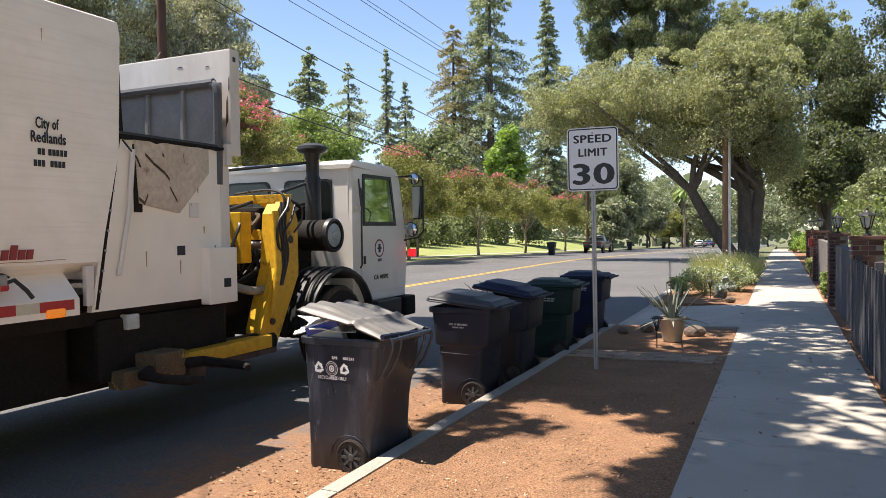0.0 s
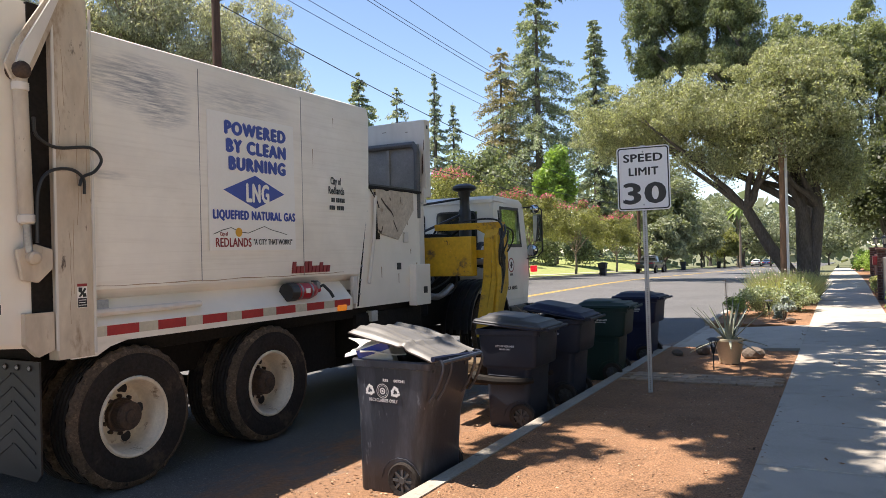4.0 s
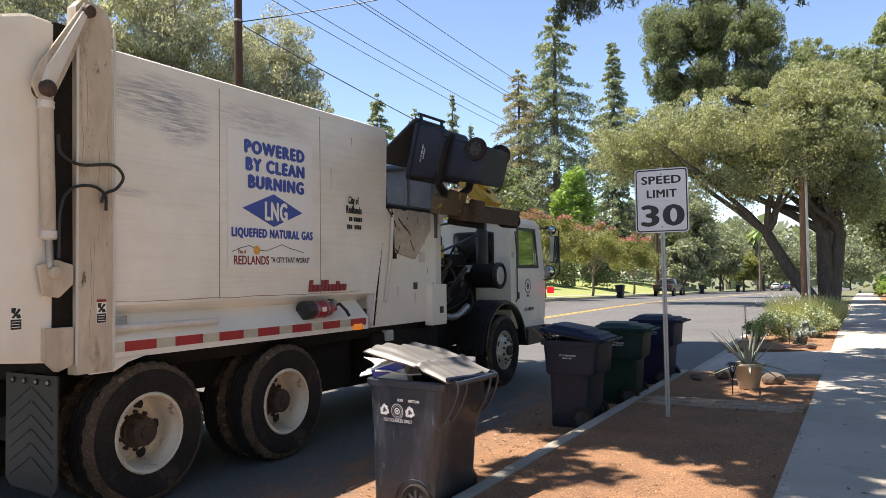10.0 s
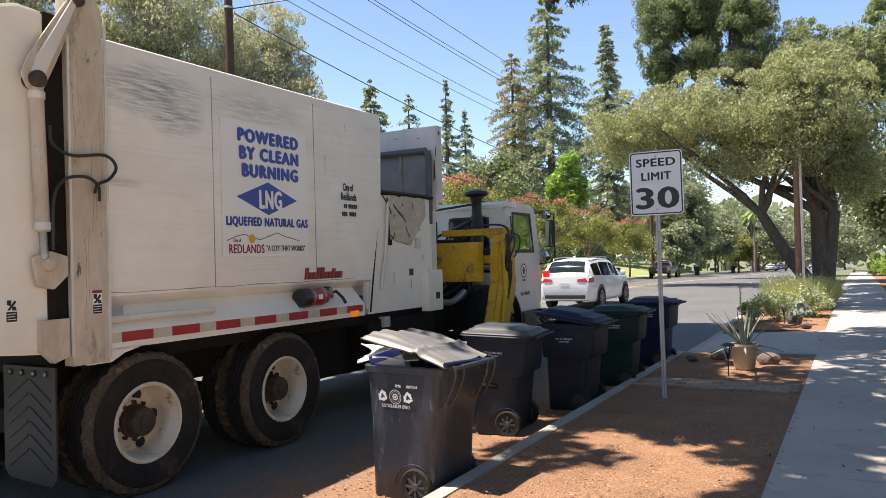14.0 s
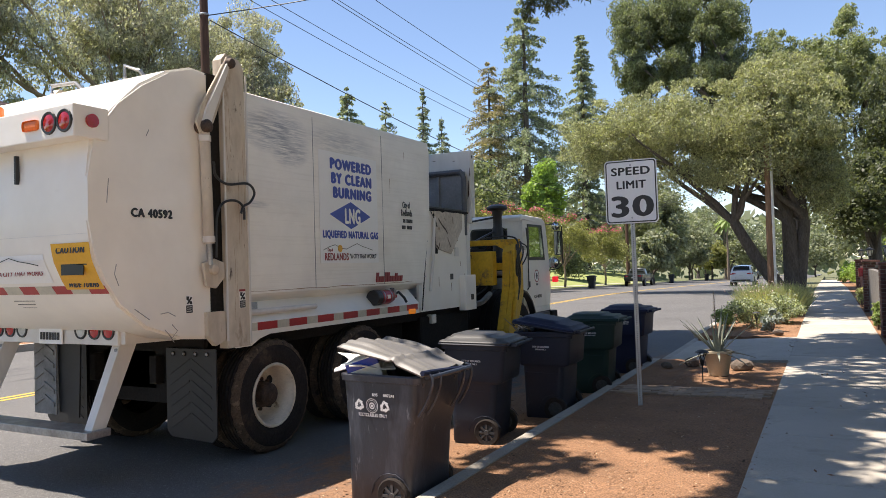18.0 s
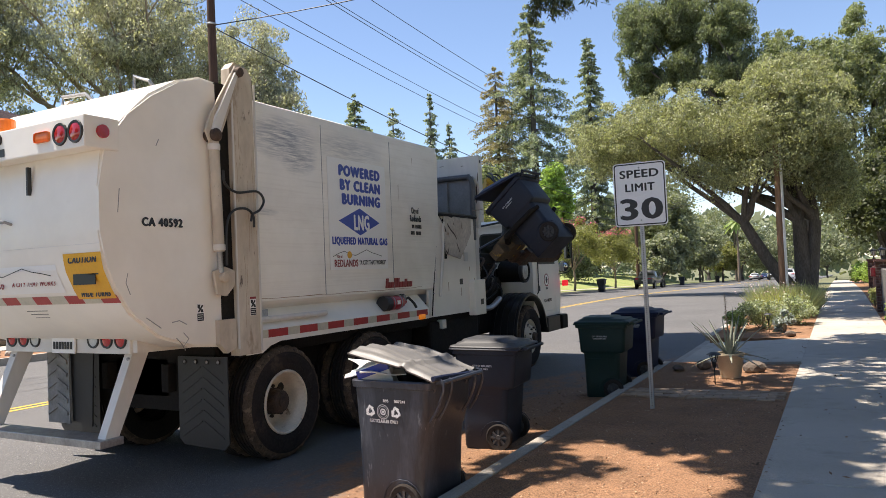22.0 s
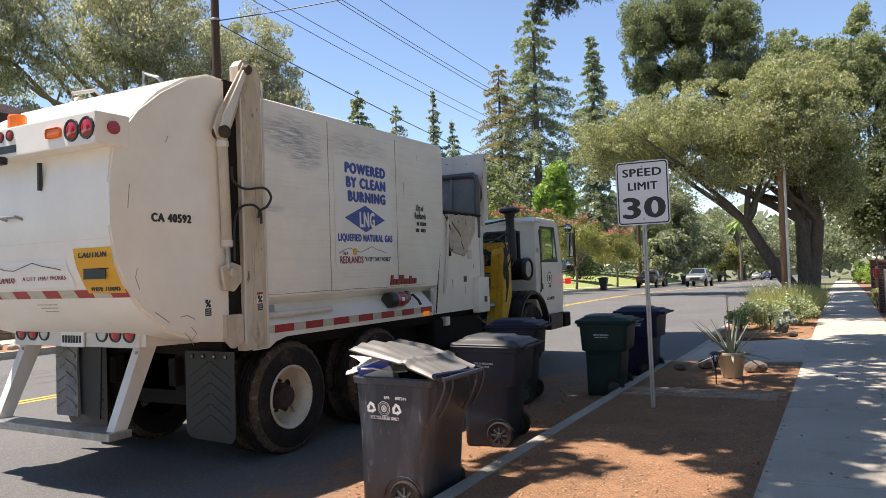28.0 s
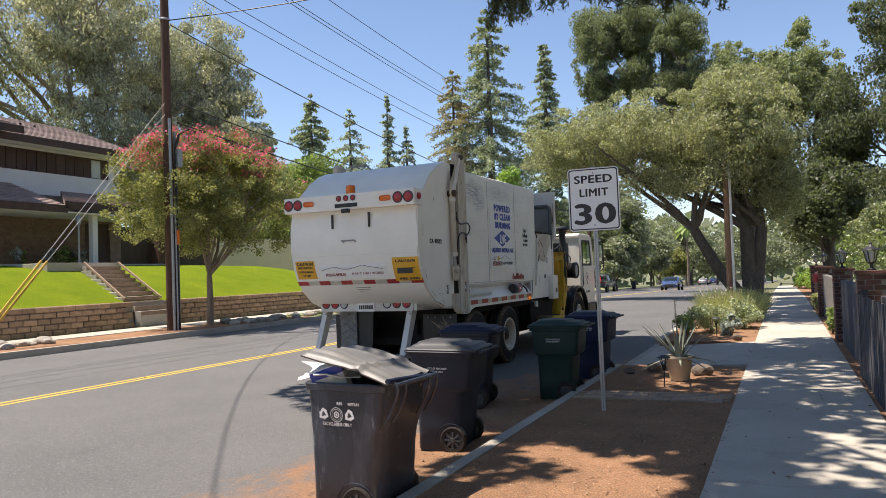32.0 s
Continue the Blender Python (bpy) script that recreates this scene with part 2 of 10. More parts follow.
BIN_NAVY = mat("navy_plastic", (0.012, 0.018, 0.05), (0.009, 0.013, 0.036), 2.5, 0.5, bump=0.06, bscale=120, fine=0.08, spots=[(6, 0.64, 0.8, (0.05, 0.05, 0.07))], spec=0.3)
# pale bluish streaks: scuffs, brightened to paint in the bin's lit sheen as well
BIN_SCUFF_SHEEN = mat("scuffed_sheen_charcoal_plastic", (0.030, 0.034, 0.046), (0.023, 0.026, 0.035), 2.5, 0.34, bump=0.08, bscale=90, fine=0.10, stretch=(1, 1, 0.22),
                  spots=[(2.6, 0.52, 0.72, (0.085, 0.095, 0.12)), (14, 0.61, 0.74, (0.21, 0.225, 0.25))], spec=0.5)
STONEWALL = mat("brown_fieldstone", (0.27, 0.19, 0.13), (0.16, 0.11, 0.075), 3, 0.95, bump=0.8, bscale=12, fine=0.4, stretch=(1, 1, 1.8))
STEPWOOD = mat("brown_timber_edge", (0.30, 0.215, 0.155), (0.22, 0.155, 0.11), 5, 0.85, fine=0.3)
ROCK = mat("brown_rock", (0.17, 0.13, 0.10), (0.10, 0.08, 0.065), 6, 0.95, bump=0.7, bscale=25, fine=0.3)
CHIP = mat("pale_bark_chip", (0.46, 0.34, 0.22), (0.30, 0.19, 0.11), 30, 0.95, fine=0, island=0.55)
DEADLEAF = mat("dry_fallen_leaf", (0.24, 0.14, 0.075), (0.16, 0.09, 0.05), 30, 0.9, fine=0, island=0.6)
BIN_GREEN = mat("dark_green_plastic", (0.012, 0.036, 0.030), (0.009, 0.026, 0.022), 2.5, 0.5, bump=0.06, bscale=120, fine=0.08, spots=[(6, 0.66, 0.8, (0.04, 0.06, 0.05))], spec=0.3)
LID_DARK = mat("dark_grey_plastic_lid", (0.056, 0.056, 0.057), (0.038, 0.038, 0.039), 3, 0.48, bump=0.05, bscale=100, fine=0.08, spots=[(5, 0.62, 0.78, (0.13, 0.13, 0.13))])
LID_GREY = mat("grey_plastic_lid", (0.165, 0.155, 0.142), (0.12, 0.116, 0.11), 3, 0.5, bump=0.05, bscale=100, fine=0.12, spots=[(5, 0.60, 0.80, (0.15, 0.145, 0.135)), (17, 0.66, 0.74, (0.07, 0.067, 0.063))])
SIGN_WHITE = mat("sign_white_sheet", (0.80, 0.80, 0.80), (0.76, 0.76, 0.77), 2, 0.4, fine=0.03)
INK = mat("black_ink", (0.012, 0.012, 0.014), (0.016, 0.016, 0.018), 4, 0.4, fine=0.05)
BLUE_INK = mat("blue_vinyl", (0.03, 0.06, 0.33), (0.04, 0.075, 0.38), 4, 0.4, fine=0.05)
RED_INK = mat("dark_red_vinyl", (0.25, 0.02, 0.025), (0.3, 0.03, 0.03), 4, 0.4, fine=0.05)
WHITE_INK = mat("white_print", (0.7, 0.7, 0.7), (0.6, 0.6, 0.6), 20, 0.5, fine=0.1)
DECAL = mat("white_decal_sheet", (0.88, 0.86, 0.82), (0.85, 0.825, 0.78), 1, 0.35, fine=0.02)
GALV = mat("galvanised_steel", (0.42, 0.43, 0.44), (0.33, 0.34, 0.35), 14, 0.45, 0.7, fine=0.12)
BARE = mat("bare_scraped_metal", (0.42, 0.42, 0.42), (0.28, 0.27, 0.26), 6, 0.4, 0.7, fine=0.2, bump=0.1)
TAPE_RED = mat("red_reflective_tape", (0.42, 0.03, 0.03), (0.34, 0.02, 0.02), 8, 0.35, fine=0.08)
TAPE_WHITE = mat("pale_reflective_tape", (0.62, 0.58, 0.46), (0.5, 0.47, 0.38), 8, 0.35, fine=0.08)
AMBER = glow_mat("amber_lens", (0.95, 0.30, 0.03), 0.15)
ORANGE = mat("orange_beacon", (0.85, 0.20, 0.02), (0.75, 0.16, 0.02), 6, 0.3, fine=0.05)
RED_LENS = mat("red_lens", (0.45, 0.015, 0.02), (0.36, 0.01, 0.015), 12, 0.15, fine=0.1, coat=0.5)
CLEAR_LENS = mat("clear_lens", (0.55, 0.57, 0.55), (0.45, 0.47, 0.45), 12, 0.12, fine=0.1, coat=0.5)
CAUTION = mat("yellow_orange_sign_sheet", (0.80, 0.42, 0.02), (0.72, 0.36, 0.02), 3, 0.4, fine=0.05)
EXTINGUISHER = mat("red_enamel", (0.52, 0.025, 0.035), (0.42, 0.02, 0.03), 5, 0.3, fine=0.1, coat=0.4)
CABGLASS = mat("tinted_cab_glass", (0.012, 0.016, 0.014), (0.016, 0.02, 0.018), 2, 0.06, fine=0.0, rvar=0.02)
SIDEGLASS = glass_mat("green_side_glass", (0.62, 0.78, 0.62))
TRIMBLACK = mat("black_trim", (0.02, 0.02, 0.02), (0.03, 0.03, 0.03), 8, 0.45, fine=0.1)
GLOSSBLACK = mat("gloss_black_fender", (0.014, 0.014, 0.016), (0.022, 0.022, 0.022), 3, 0.38, fine=0.1)
GREENMIRROR = mat("dark_green_mirror_back", (0.012, 0.03, 0.025), (0.016, 0.035, 0.03), 4, 0.4, fine=0.1)
MIRROR = mat("mirror_glass", (0.50, 0.53, 0.53), (0.50, 0.53, 0.53), 1, 0.04, 1.0, fine=0.0, rvar=0.02)
POLEWOOD = mat("creosoted_pole_wood", (0.115, 0.06, 0.038), (0.07, 0.038, 0.026), 3, 0.9, bump=0.5, bscale=30, fine=0.35, stretch=(1, 1, 0.06))
POLEWOOD_PALE = mat("weathered_pole_wood", (0.27, 0.16, 0.10), (0.2, 0.115, 0.07), 3, 0.9, bump=0.4, bscale=30, fine=0.3, stretch=(1, 1, 0.06))
BARK = mat("oak_bark", (0.125, 0.105, 0.088), (0.075, 0.063, 0.053), 4, 0.95, bump=1.0, bscale=18, fine=0.4, stretch=(1, 1, 0.3))
PALEBARK = mat("pale_smooth_bark", (0.30, 0.24, 0.18), (0.2, 0.15, 0.11), 4, 0.85, bump=0.3, bscale=14, fine=0.2, stretch=(1, 1, 0.3))
WIRE = mat("black_cable", (0.02, 0.02, 0.022), (0.03, 0.03, 0.03), 4, 0.6, fine=0.1)
FENCEWOOD = mat("grey_weathered_fence_wood", (0.10, 0.10, 0.112), (0.055, 0.055, 0.064), 5, 0.9, bump=0.5, bscale=40, fine=0.3, stretch=(1, 1, 0.08), var=0.25)
BRICK = mat("dark_red_brick", (0.15, 0.068, 0.052), (0.10, 0.048, 0.04), 6, 0.9, bump=0.5, bscale=60, fine=0.25, var=0.3)
MORTAR = mat("mortar", (0.30, 0.27, 0.24), (0.24, 0.21, 0.18), 8, 0.95, bump=0.4, bscale=60, fine=0.2)
BLOCK = mat("tan_retaining_block", (0.40, 0.275, 0.175), (0.30, 0.20, 0.13), 6, 0.95, bump=0.8, bscale=30, fine=0.3, var=0.22)
STONE = mat("river_stone", (0.40, 0.36, 0.30), (0.28, 0.25, 0.21), 5, 0.9, bump=0.4, bscale=30, fine=0.2, var=0.3)
STUCCO = mat("white_stucco", (0.74, 0.73, 0.71), (0.66, 0.65, 0.63), 1, 0.9, bump=0.3, bscale=60, fine=0.06)
SHINGLE = mat("brown_roof_shingle", (0.34, 0.255, 0.22), (0.25, 0.185, 0.16), 2.2, 0.95, bump=0.5, bscale=20, fine=0.35, var=0.2)
CREAMWALL = mat("cream_plaster", (0.66, 0.56, 0.42), (0.58, 0.49, 0.36), 1, 0.9, bump=0.3, bscale=60, fine=0.08)
DARKWOOD = mat("dark_brown_siding", (0.075, 0.042, 0.03), (0.05, 0.028, 0.02), 4, 0.7, fine=0.2, stretch=(1, 1, 0.2), var=0.15)
POT = mat("cream_glazed_pot", (0.60, 0.50, 0.34), (0.54, 0.44, 0.29), 3, 0.5, fine=0.08, bump=0.05)
SOIL = mat("potting_soil", (0.07, 0.05, 0.035), (0.04, 0.03, 0.02), 20, 1.0, bump=0.6, bscale=60)
ALOE = mat("grey_green_succulent", (0.33, 0.35, 0.27), (0.24, 0.26, 0.19), 4, 0.5, fine=0.15, var=0.2)
OAKLEAF = mat("olive_oak_leaves", (0.43, 0.44, 0.27), (0.27, 0.28, 0.17), 0.8, 0.55, fine=0, island=0.5, leaf=0.42)
DARKLEAF = mat("dark_green_leaves", (0.25, 0.28, 0.175), (0.17, 0.20, 0.12), 0.4, 0.5, fine=0, island=0.5, leaf=0.5)
DEEPLEAF = mat("deep_green_leaves", (0.15, 0.17, 0.10), (0.10, 0.12, 0.07), 0.4, 0.5, fine=0, island=0.5, leaf=0.48)
MIDOLIVE = mat("olive_green_leaves", (0.31, 0.34, 0.20), (0.22, 0.25, 0.145), 0.4, 0.5, fine=0, island=0.4, leaf=0.45)
# distance haze is painted into this paler, greyer conifer colour
HAZECONIFER = mat("haze_tinted_conifer_foliage", (0.42, 0.45, 0.40), (0.32, 0.36, 0.32), 0.4, 0.6, fine=0, island=0.4, leaf=0.42)
MIDLEAF = mat("mid_green_leaves", (0.27, 0.34, 0.13), (0.19, 0.25, 0.10), 0.4, 0.5, fine=0, island=0.5, leaf=0.45)
LIMELEAF = mat("bright_green_leaves", (0.32, 0.44, 0.12), (0.24, 0.35, 0.09), 0.4, 0.5, fine=0, island=0.4, leaf=0.45)
CONIFERLEAF = mat("redwood_foliage", (0.35, 0.38, 0.29), (0.24, 0.28, 0.21), 0.4, 0.6, fine=0, island=0.5, leaf=0.42, spots=[(0.25, 0.58, 0.68, (0.30, 0.31, 0.12))])
BROWNLEAF = mat("browning_foliage", (0.40, 0.33, 0.21), (0.30, 0.28, 0.18), 0.4, 0.7, fine=0, island=0.5, leaf=0.42)
EUCLEAF = mat("eucalyptus_leaves", (0.46, 0.45, 0.39), (0.34, 0.335, 0.285), 0.3, 0.5, fine=0, island=0.5, leaf=0.45)
CRAPELEAF = mat("crape_myrtle_leaves", (0.31, 0.315, 0.13), (0.22, 0.225, 0.09), 0.7, 0.5, fine=0, island=0.45, leaf=0.45, spots=[(0.9, 0.64, 0.76, (0.36, 0.27, 0.10))])
PINKFLOWER = mat("pink_blossom", (0.85, 0.12, 0.36), (0.80, 0.19, 0.34), 1.5, 0.6, fine=0, island=0.35, leaf=0.35)
SHRUBLEAF = mat("grey_green_shrub_leaves", (0.38, 0.42, 0.27), (0.29, 0.33, 0.20), 1.2, 0.6, fine=0, island=0.5, leaf=0.35)
YELLOWSHRUB = mat("yellow_green_shrub_leaves", (0.47, 0.47, 0.24), (0.37, 0.39, 0.19), 1.2, 0.6, fine=0, island=0.4, leaf=0.4)
SILVERLEAF = mat("silver_leaves", (0.36, 0.40, 0.36), (0.28, 0.32, 0.28), 1.2, 0.6, fine=0, island=0.35, leaf=0.2)
PAPER = mat("crumpled_paper", (0.74, 0.72, 0.67), (0.66, 0.64, 0.6), 5, 0.8, fine=0.08, bump=0.1)
GREYPANEL = mat("grey_worn_panel", (0.27, 0.275, 0.285), (0.19, 0.195, 0.20), 2.5, 0.5, 0.2, fine=0.15, spots=[(4, 0.6, 0.75, (0.33, 0.33, 0.32))])
PALEFLAP = mat("dusty_grey_rubber", (0.30, 0.295, 0.28), (0.20, 0.195, 0.185), 5, 0.85, bump=0.2, bscale=40, fine=0.2, spots=[(7, 0.6, 0.72, (0.10, 0.095, 0.09))])
DARKPANEL = mat("dark_worn_panel", (0.11, 0.115, 0.125), (0.07, 0.075, 0.08), 3, 0.5, 0.1, fine=0.2, spots=[(5, 0.62, 0.75, (0.2, 0.2, 0.2))])
SCUFF = mat("dark_scuff", (0.24, 0.24, 0.24), (0.36, 0.35, 0.34), 6, 0.6, fine=0.3)
# plaster of the side wall: its shade is painted in as a dark base colour
SHADEDPLASTER = mat("shaded_plaster", (0.17, 0.155, 0.14), (0.12, 0.11, 0.10), 2, 0.95, bump=0.3, fine=0.2)
# leaf colour for far trees, with the haze of distance mixed in
HAZELEAF = mat("haze_tinted_far_leaves", (0.29, 0.31, 0.20), (0.21, 0.24, 0.155), 0.1, 0.7, fine=0, island=0.35, leaf=0.3)
RUSTY_WHITE = mat("rust_streaked_white_paint", (0.66, 0.59, 0.48), (0.48, 0.39, 0.29), 2.6, 0.6, bump=0.10, bscale=12, fine=0.14,
                  spots=[(3.4, 0.58, 0.72, (0.27, 0.18, 0.11)), (9, 0.64, 0.72, (0.09, 0.065, 0.05))], stretch=(1, 1, 0.40))
SPOKEGREY = mat("grey_wheel_plastic", (0.075, 0.073, 0.072), (0.05, 0.048, 0.047), 6, 0.7, fine=0.1)
RUSTRUN = mat("brown_rust_run", (0.30, 0.19, 0.11), (0.42, 0.31, 0.22), 9, 0.8, fine=0.3)

# ---- tools ----


def part(name, bm, material, parent=None, label="", smooth=False, at=None):
    """One mesh object from bm; under a parent it is that thing's part. at: subtracted from the mesh, the thing's own origin."""
    if at is not None:
        bmesh.ops.translate(bm, verts=bm.verts, vec=-Vector(at))
    bmesh.ops.recalc_face_normals(bm, faces=bm.faces)
    me = bpy.data.meshes.new(name)
    bm.to_mesh(me)
    bm.free()
    return mesh_part(name, me, material, parent, label, smooth)


def mesh_part(name, me, material, parent=None, label="", smooth=False):
    if smooth:
        me.polygons.foreach_set("use_smooth", [True] * len(me.polygons))
        me.set_sharp_from_angle(angle=radians(40))
    me.materials.append(material)
    ob = new(name, me)
    if parent is not None:
        ob.parent = parent
    return tagged(ob, label)


def thing(name, m, label, category, group="", kind=""):
    ob = new(name)
    ob.empty_display_size = 0.1
    ob.matrix_basis = m
    return tagged(ob, label, category, group, kind)


def box(bm, x0, x1, y0, y1, z0, z1, m=None):
    vs = [bm.verts.new((x, y, z)) for x in (x0, x1) for y in (y0, y1) for z in (z0, z1)]
    for q in ((0, 1, 3, 2), (4, 6, 7, 5), (0, 4, 5, 1), (2, 3, 7, 6), (0, 2, 6, 4), (1, 5, 7, 3)):
        bm.faces.new([vs[i] for i in q])
    if m is not None:
        bmesh.ops.transform(bm, matrix=m, verts=vs)
    return vs


def bbox(x0, x1, y0, y1, z0, z1, bevel=0.01, seg=2, m=None):
    bm = bmesh.new()
    box(bm, x0, x1, y0, y1, z0, z1)
    if bevel:
        bmesh.ops.bevel(bm, geom=bm.edges[:], offset=bevel, segments=seg, affect="EDGES", profile=0.6)
    if m is not None:
        bmesh.ops.transform(bm, matrix=m, verts=bm.verts)
    return bm


def prism(bm, pts, axis, a, b):
    """A polygon of 2D points pulled along an axis from a to b. axis x: points are (y, z); y: (x, z); z: (x, y)."""
    def v(p, k):
        return {"x": (k, p[0], p[1]), "y": (p[0], k, p[1]), "z": (p[0], p[1], k)}[axis]
    lo, hi = [bm.verts.new(v(p, a)) for p in pts], [bm.verts.new(v(p, b)) for p in pts]
    bm.faces.new(lo)
    bm.faces.new(hi[::-1])
    n = len(pts)
    for i in range(n):
        bm.faces.new((lo[i], hi[i], hi[(i + 1) % n], lo[(i + 1) % n]))
    return lo + hi


def tube(bm, path, radii, seg=8, cap=True):
    """A round tube along points, with a radius each."""
    path = [Vector(p) for p in path]
    if isinstance(radii, (int, float)):
        radii = [radii] * len(path)
    rings, up = [], None
    for i, p in enumerate(path):
        d = (path[min(i + 1, len(path) - 1)] - path[max(i - 1, 0)]).normalized()
        side = d.cross(up if up is not None and abs(d.dot(up)) < 0.95 else (Vector((0, 0, 1)) if abs(d.z) < 0.9 else Vector((1, 0, 0)))).normalized()
        up = side.cross(d).normalized()
        rings.append([bm.verts.new(p + radii[i] * (math.cos(a) * side + math.sin(a) * up)) for a in (2 * math.pi * k / seg for k in range(seg))])
    for a, b in zip(rings, rings[1:]):
        for k in range(seg):
            bm.faces.new((a[k], a[(k + 1) % seg], b[(k + 1) % seg], b[k]))
    if cap:
        bm.faces.new(rings[0][::-1])
        bm.faces.new(rings[-1])


def lathe(bm, prof, seg=24, m=None):
    """Points (radius, height) turned round z."""
    rings = []
    for r, z in prof:
        if r < 1e-5:
            rings.append([bm.verts.new((0, 0, z))])
        else:
            rings.append([bm.verts.new((r * math.cos(2 * math.pi * k / seg), r * math.sin(2 * math.pi * k / seg), z)) for k in range(seg)])
    for a, b in zip(rings, rings[1:]):
        for k in range(seg):
            k2 = (k + 1) % seg
            f = [a[k % len(a)], a[k2 % len(a)], b[k2 % len(b)], b[k % len(b)]]
            f = [v for i, v in enumerate(f) if v not in f[:i]]
            if len(f) > 2:
                bm.faces.new(f)
    vs = [v for r in rings for v in r]
    if m is not None:
        bmesh.ops.transform(bm, matrix=m, verts=vs)
    return vs


def curve_through(pts, n=5):
    """A smooth run of points through the given ones."""
    p = [Vector(q) for q in pts]
    p = [2 * p[0] - p[1]] + p + [2 * p[-1] - p[-2]]
    out = []
    for i in range(1, len(p) - 2):
        for k in range(n):
            t = k / n
            out.append(0.5 * (2 * p[i] + (p[i + 1] - p[i - 1]) * t + (2 * p[i - 1] - 5 * p[i] + 4 * p[i + 1] - p[i + 2]) * t * t + (3 * p[i] - p[i - 1] - 3 * p[i + 1] + p[i + 2]) * t**3))
    return out + [p[-2]]


AX_X = Matrix.Rotation(radians(90), 4, "Y")
AX_Y = Matrix.Rotation(radians(-90), 4, "X")


def text_mesh(words, size, bold=0.0, width=1.0, depth=0.0008, align="LEFT", space=1.0):
    """Lettering lying in the xy plane, as a mesh."""
    cu = bpy.data.curves.new("lettering", "FONT")
    cu.body, cu.size, cu.offset, cu.extrude, cu.align_x, cu.resolution_u, cu.space_character = words, size, bold, depth, align, 3, space
    ob = bpy.data.objects.new("lettering", cu)
    scene.collection.objects.link(ob)
    bpy.context.view_layer.update()
    me = bpy.data.meshes.new_from_object(ob.evaluated_get(bpy.context.evaluated_depsgraph_get()))
    bpy.data.objects.remove(ob)
    bpy.data.curves.remove(cu)
    if width != 1.0:
        me.transform(Matrix.Diagonal((width, 1, 1, 1)))
    return me


def lettering(name, words, size, m, material, parent, bold=0.0, fit=None, align="LEFT", label=""):
    """fit: the length in metres that the line takes."""
    me = text_mesh(words, size, 0.0, align=align, space=1 + 3.4 * bold / size)
    if bold:
        bm = bmesh.new()
        for k, (dx, dy) in enumerate(((0, 0), (-1, 0), (1, 0), (0, -0.6), (0, 0.6))):
            copy = me.copy()
            copy.transform(Matrix.Translation((dx * bold * 1.5, dy * bold * 1.5, 0.0003 * k)))
            bm.from_mesh(copy)
            bpy.data.meshes.remove(copy)
        bm.to_mesh(me)
        bm.free()
    if fit:
        xs = [v.co.x for v in me.vertices]
        me.transform(Matrix.Diagonal((fit / (max(xs) - min(xs)), 1, 1, 1)))
    me.transform(m)
    return tagged(mesh_part(name, me, material, parent), label, kind="stuff")


def quads_mesh(name, verts, n):
    """A mesh of n loose quads out of a (4n, 3) array."""
    me = bpy.data.meshes.new(name)
    me.vertices.add(4 * n)
    me.vertices.foreach_set("co", np.asarray(verts, np.float32).ravel())
    me.loops.add(4 * n)
    me.loops.foreach_set("vertex_index", np.arange(4 * n, dtype=np.int32))
    me.polygons.add(n)
    me.polygons.foreach_set("loop_start", np.arange(0, 4 * n, 4, dtype=np.int32))
    me.update(calc_edges=True)
    return me


def leaf_quads(name, centres, size, rng, long=1.8, droop=0.0, out=None, flat=0.0):
    """A small pointed leaf at each centre. droop: how far leaves hang down; out: a way each leaf faces."""
    n = len(centres)
    d = rng.normal(size=(n, 3))
    d[:, 2] = d[:, 2] * (1 - flat) - droop * 2.5
    d /= np.linalg.norm(d, axis=1, keepdims=True)
    s = np.cross(d, rng.normal(size=(n, 3)) if out is None else out + 0.6 * rng.normal(size=(n, 3)))
    s /= np.linalg.norm(s, axis=1, keepdims=True) + 1e-9
    k = (size * rng.uniform(0.6, 1.4, n))[:, None]
    v = np.stack([centres - d * k * long / 2, centres + s * k / 2, centres + d * k * long / 2, centres - s * k / 2], 1)
    return quads_mesh(name, v.reshape(-1, 3), n)


def drop(y):
    """The street falls away beyond the near stretch."""
    return 0.0 if y < 34 else -0.000625 * (y - 34) ** 2 if y < 50 else -0.16 - 0.02 * (min(y, 420) - 50)

# ---- ground, road, pavements ----
ROAD_Z, KERB_X, FAR_KERB = -0.15, -2.78, -18.2


def strip(name, x0, x1, ys, top, thick, material, label, category, bevel=0.0, rough=0.0):
    """A long strip of the setting that follows the fall of the street."""
    bm = bmesh.new()
    n = 2 if not rough else max(3, int((x1 - x0) / 0.12))
    rng = random.Random(5)
    rows = []
    for y in ys:
        row = []
        for i in range(n):
            x = x0 + (x1 - x0) * i / (n - 1)
            z = top + drop(y) + (rng.uniform(-rough, rough) if rough and 0 < i < n - 1 else 0)
            row.append(bm.verts.new((x, y, z)))
        rows.append(row)
    for a, b in zip(rows, rows[1:]):
        for i in range(n - 1):
            bm.faces.new((a[i], a[i + 1], b[i + 1], b[i]))
    low = [[bm.verts.new((v.co.x, v.co.y, v.co.z - thick)) for v in (r[0], r[-1])] for r in rows]
    for (a, b), (p, q) in zip(zip(rows, rows[1:]), zip(low, low[1:])):
        bm.faces.new((a[0], b[0], q[0], p[0]))
        bm.faces.new((a[-1], p[1], q[1], b[-1]))
    for r, p in ((rows[0], low[0]), (rows[-1], low[-1])):
        bm.faces.new((*r, p[1], p[0]))
    return tagged(part(name, bm, material), label, category, kind="structure")


YS = [-170, -30, -10, 0, 4, 8, 12, 16, 20, 26, 32, 38, 44, 50, 56, 62, 70, 80, 95, 120, 160, 220, 300, 420]

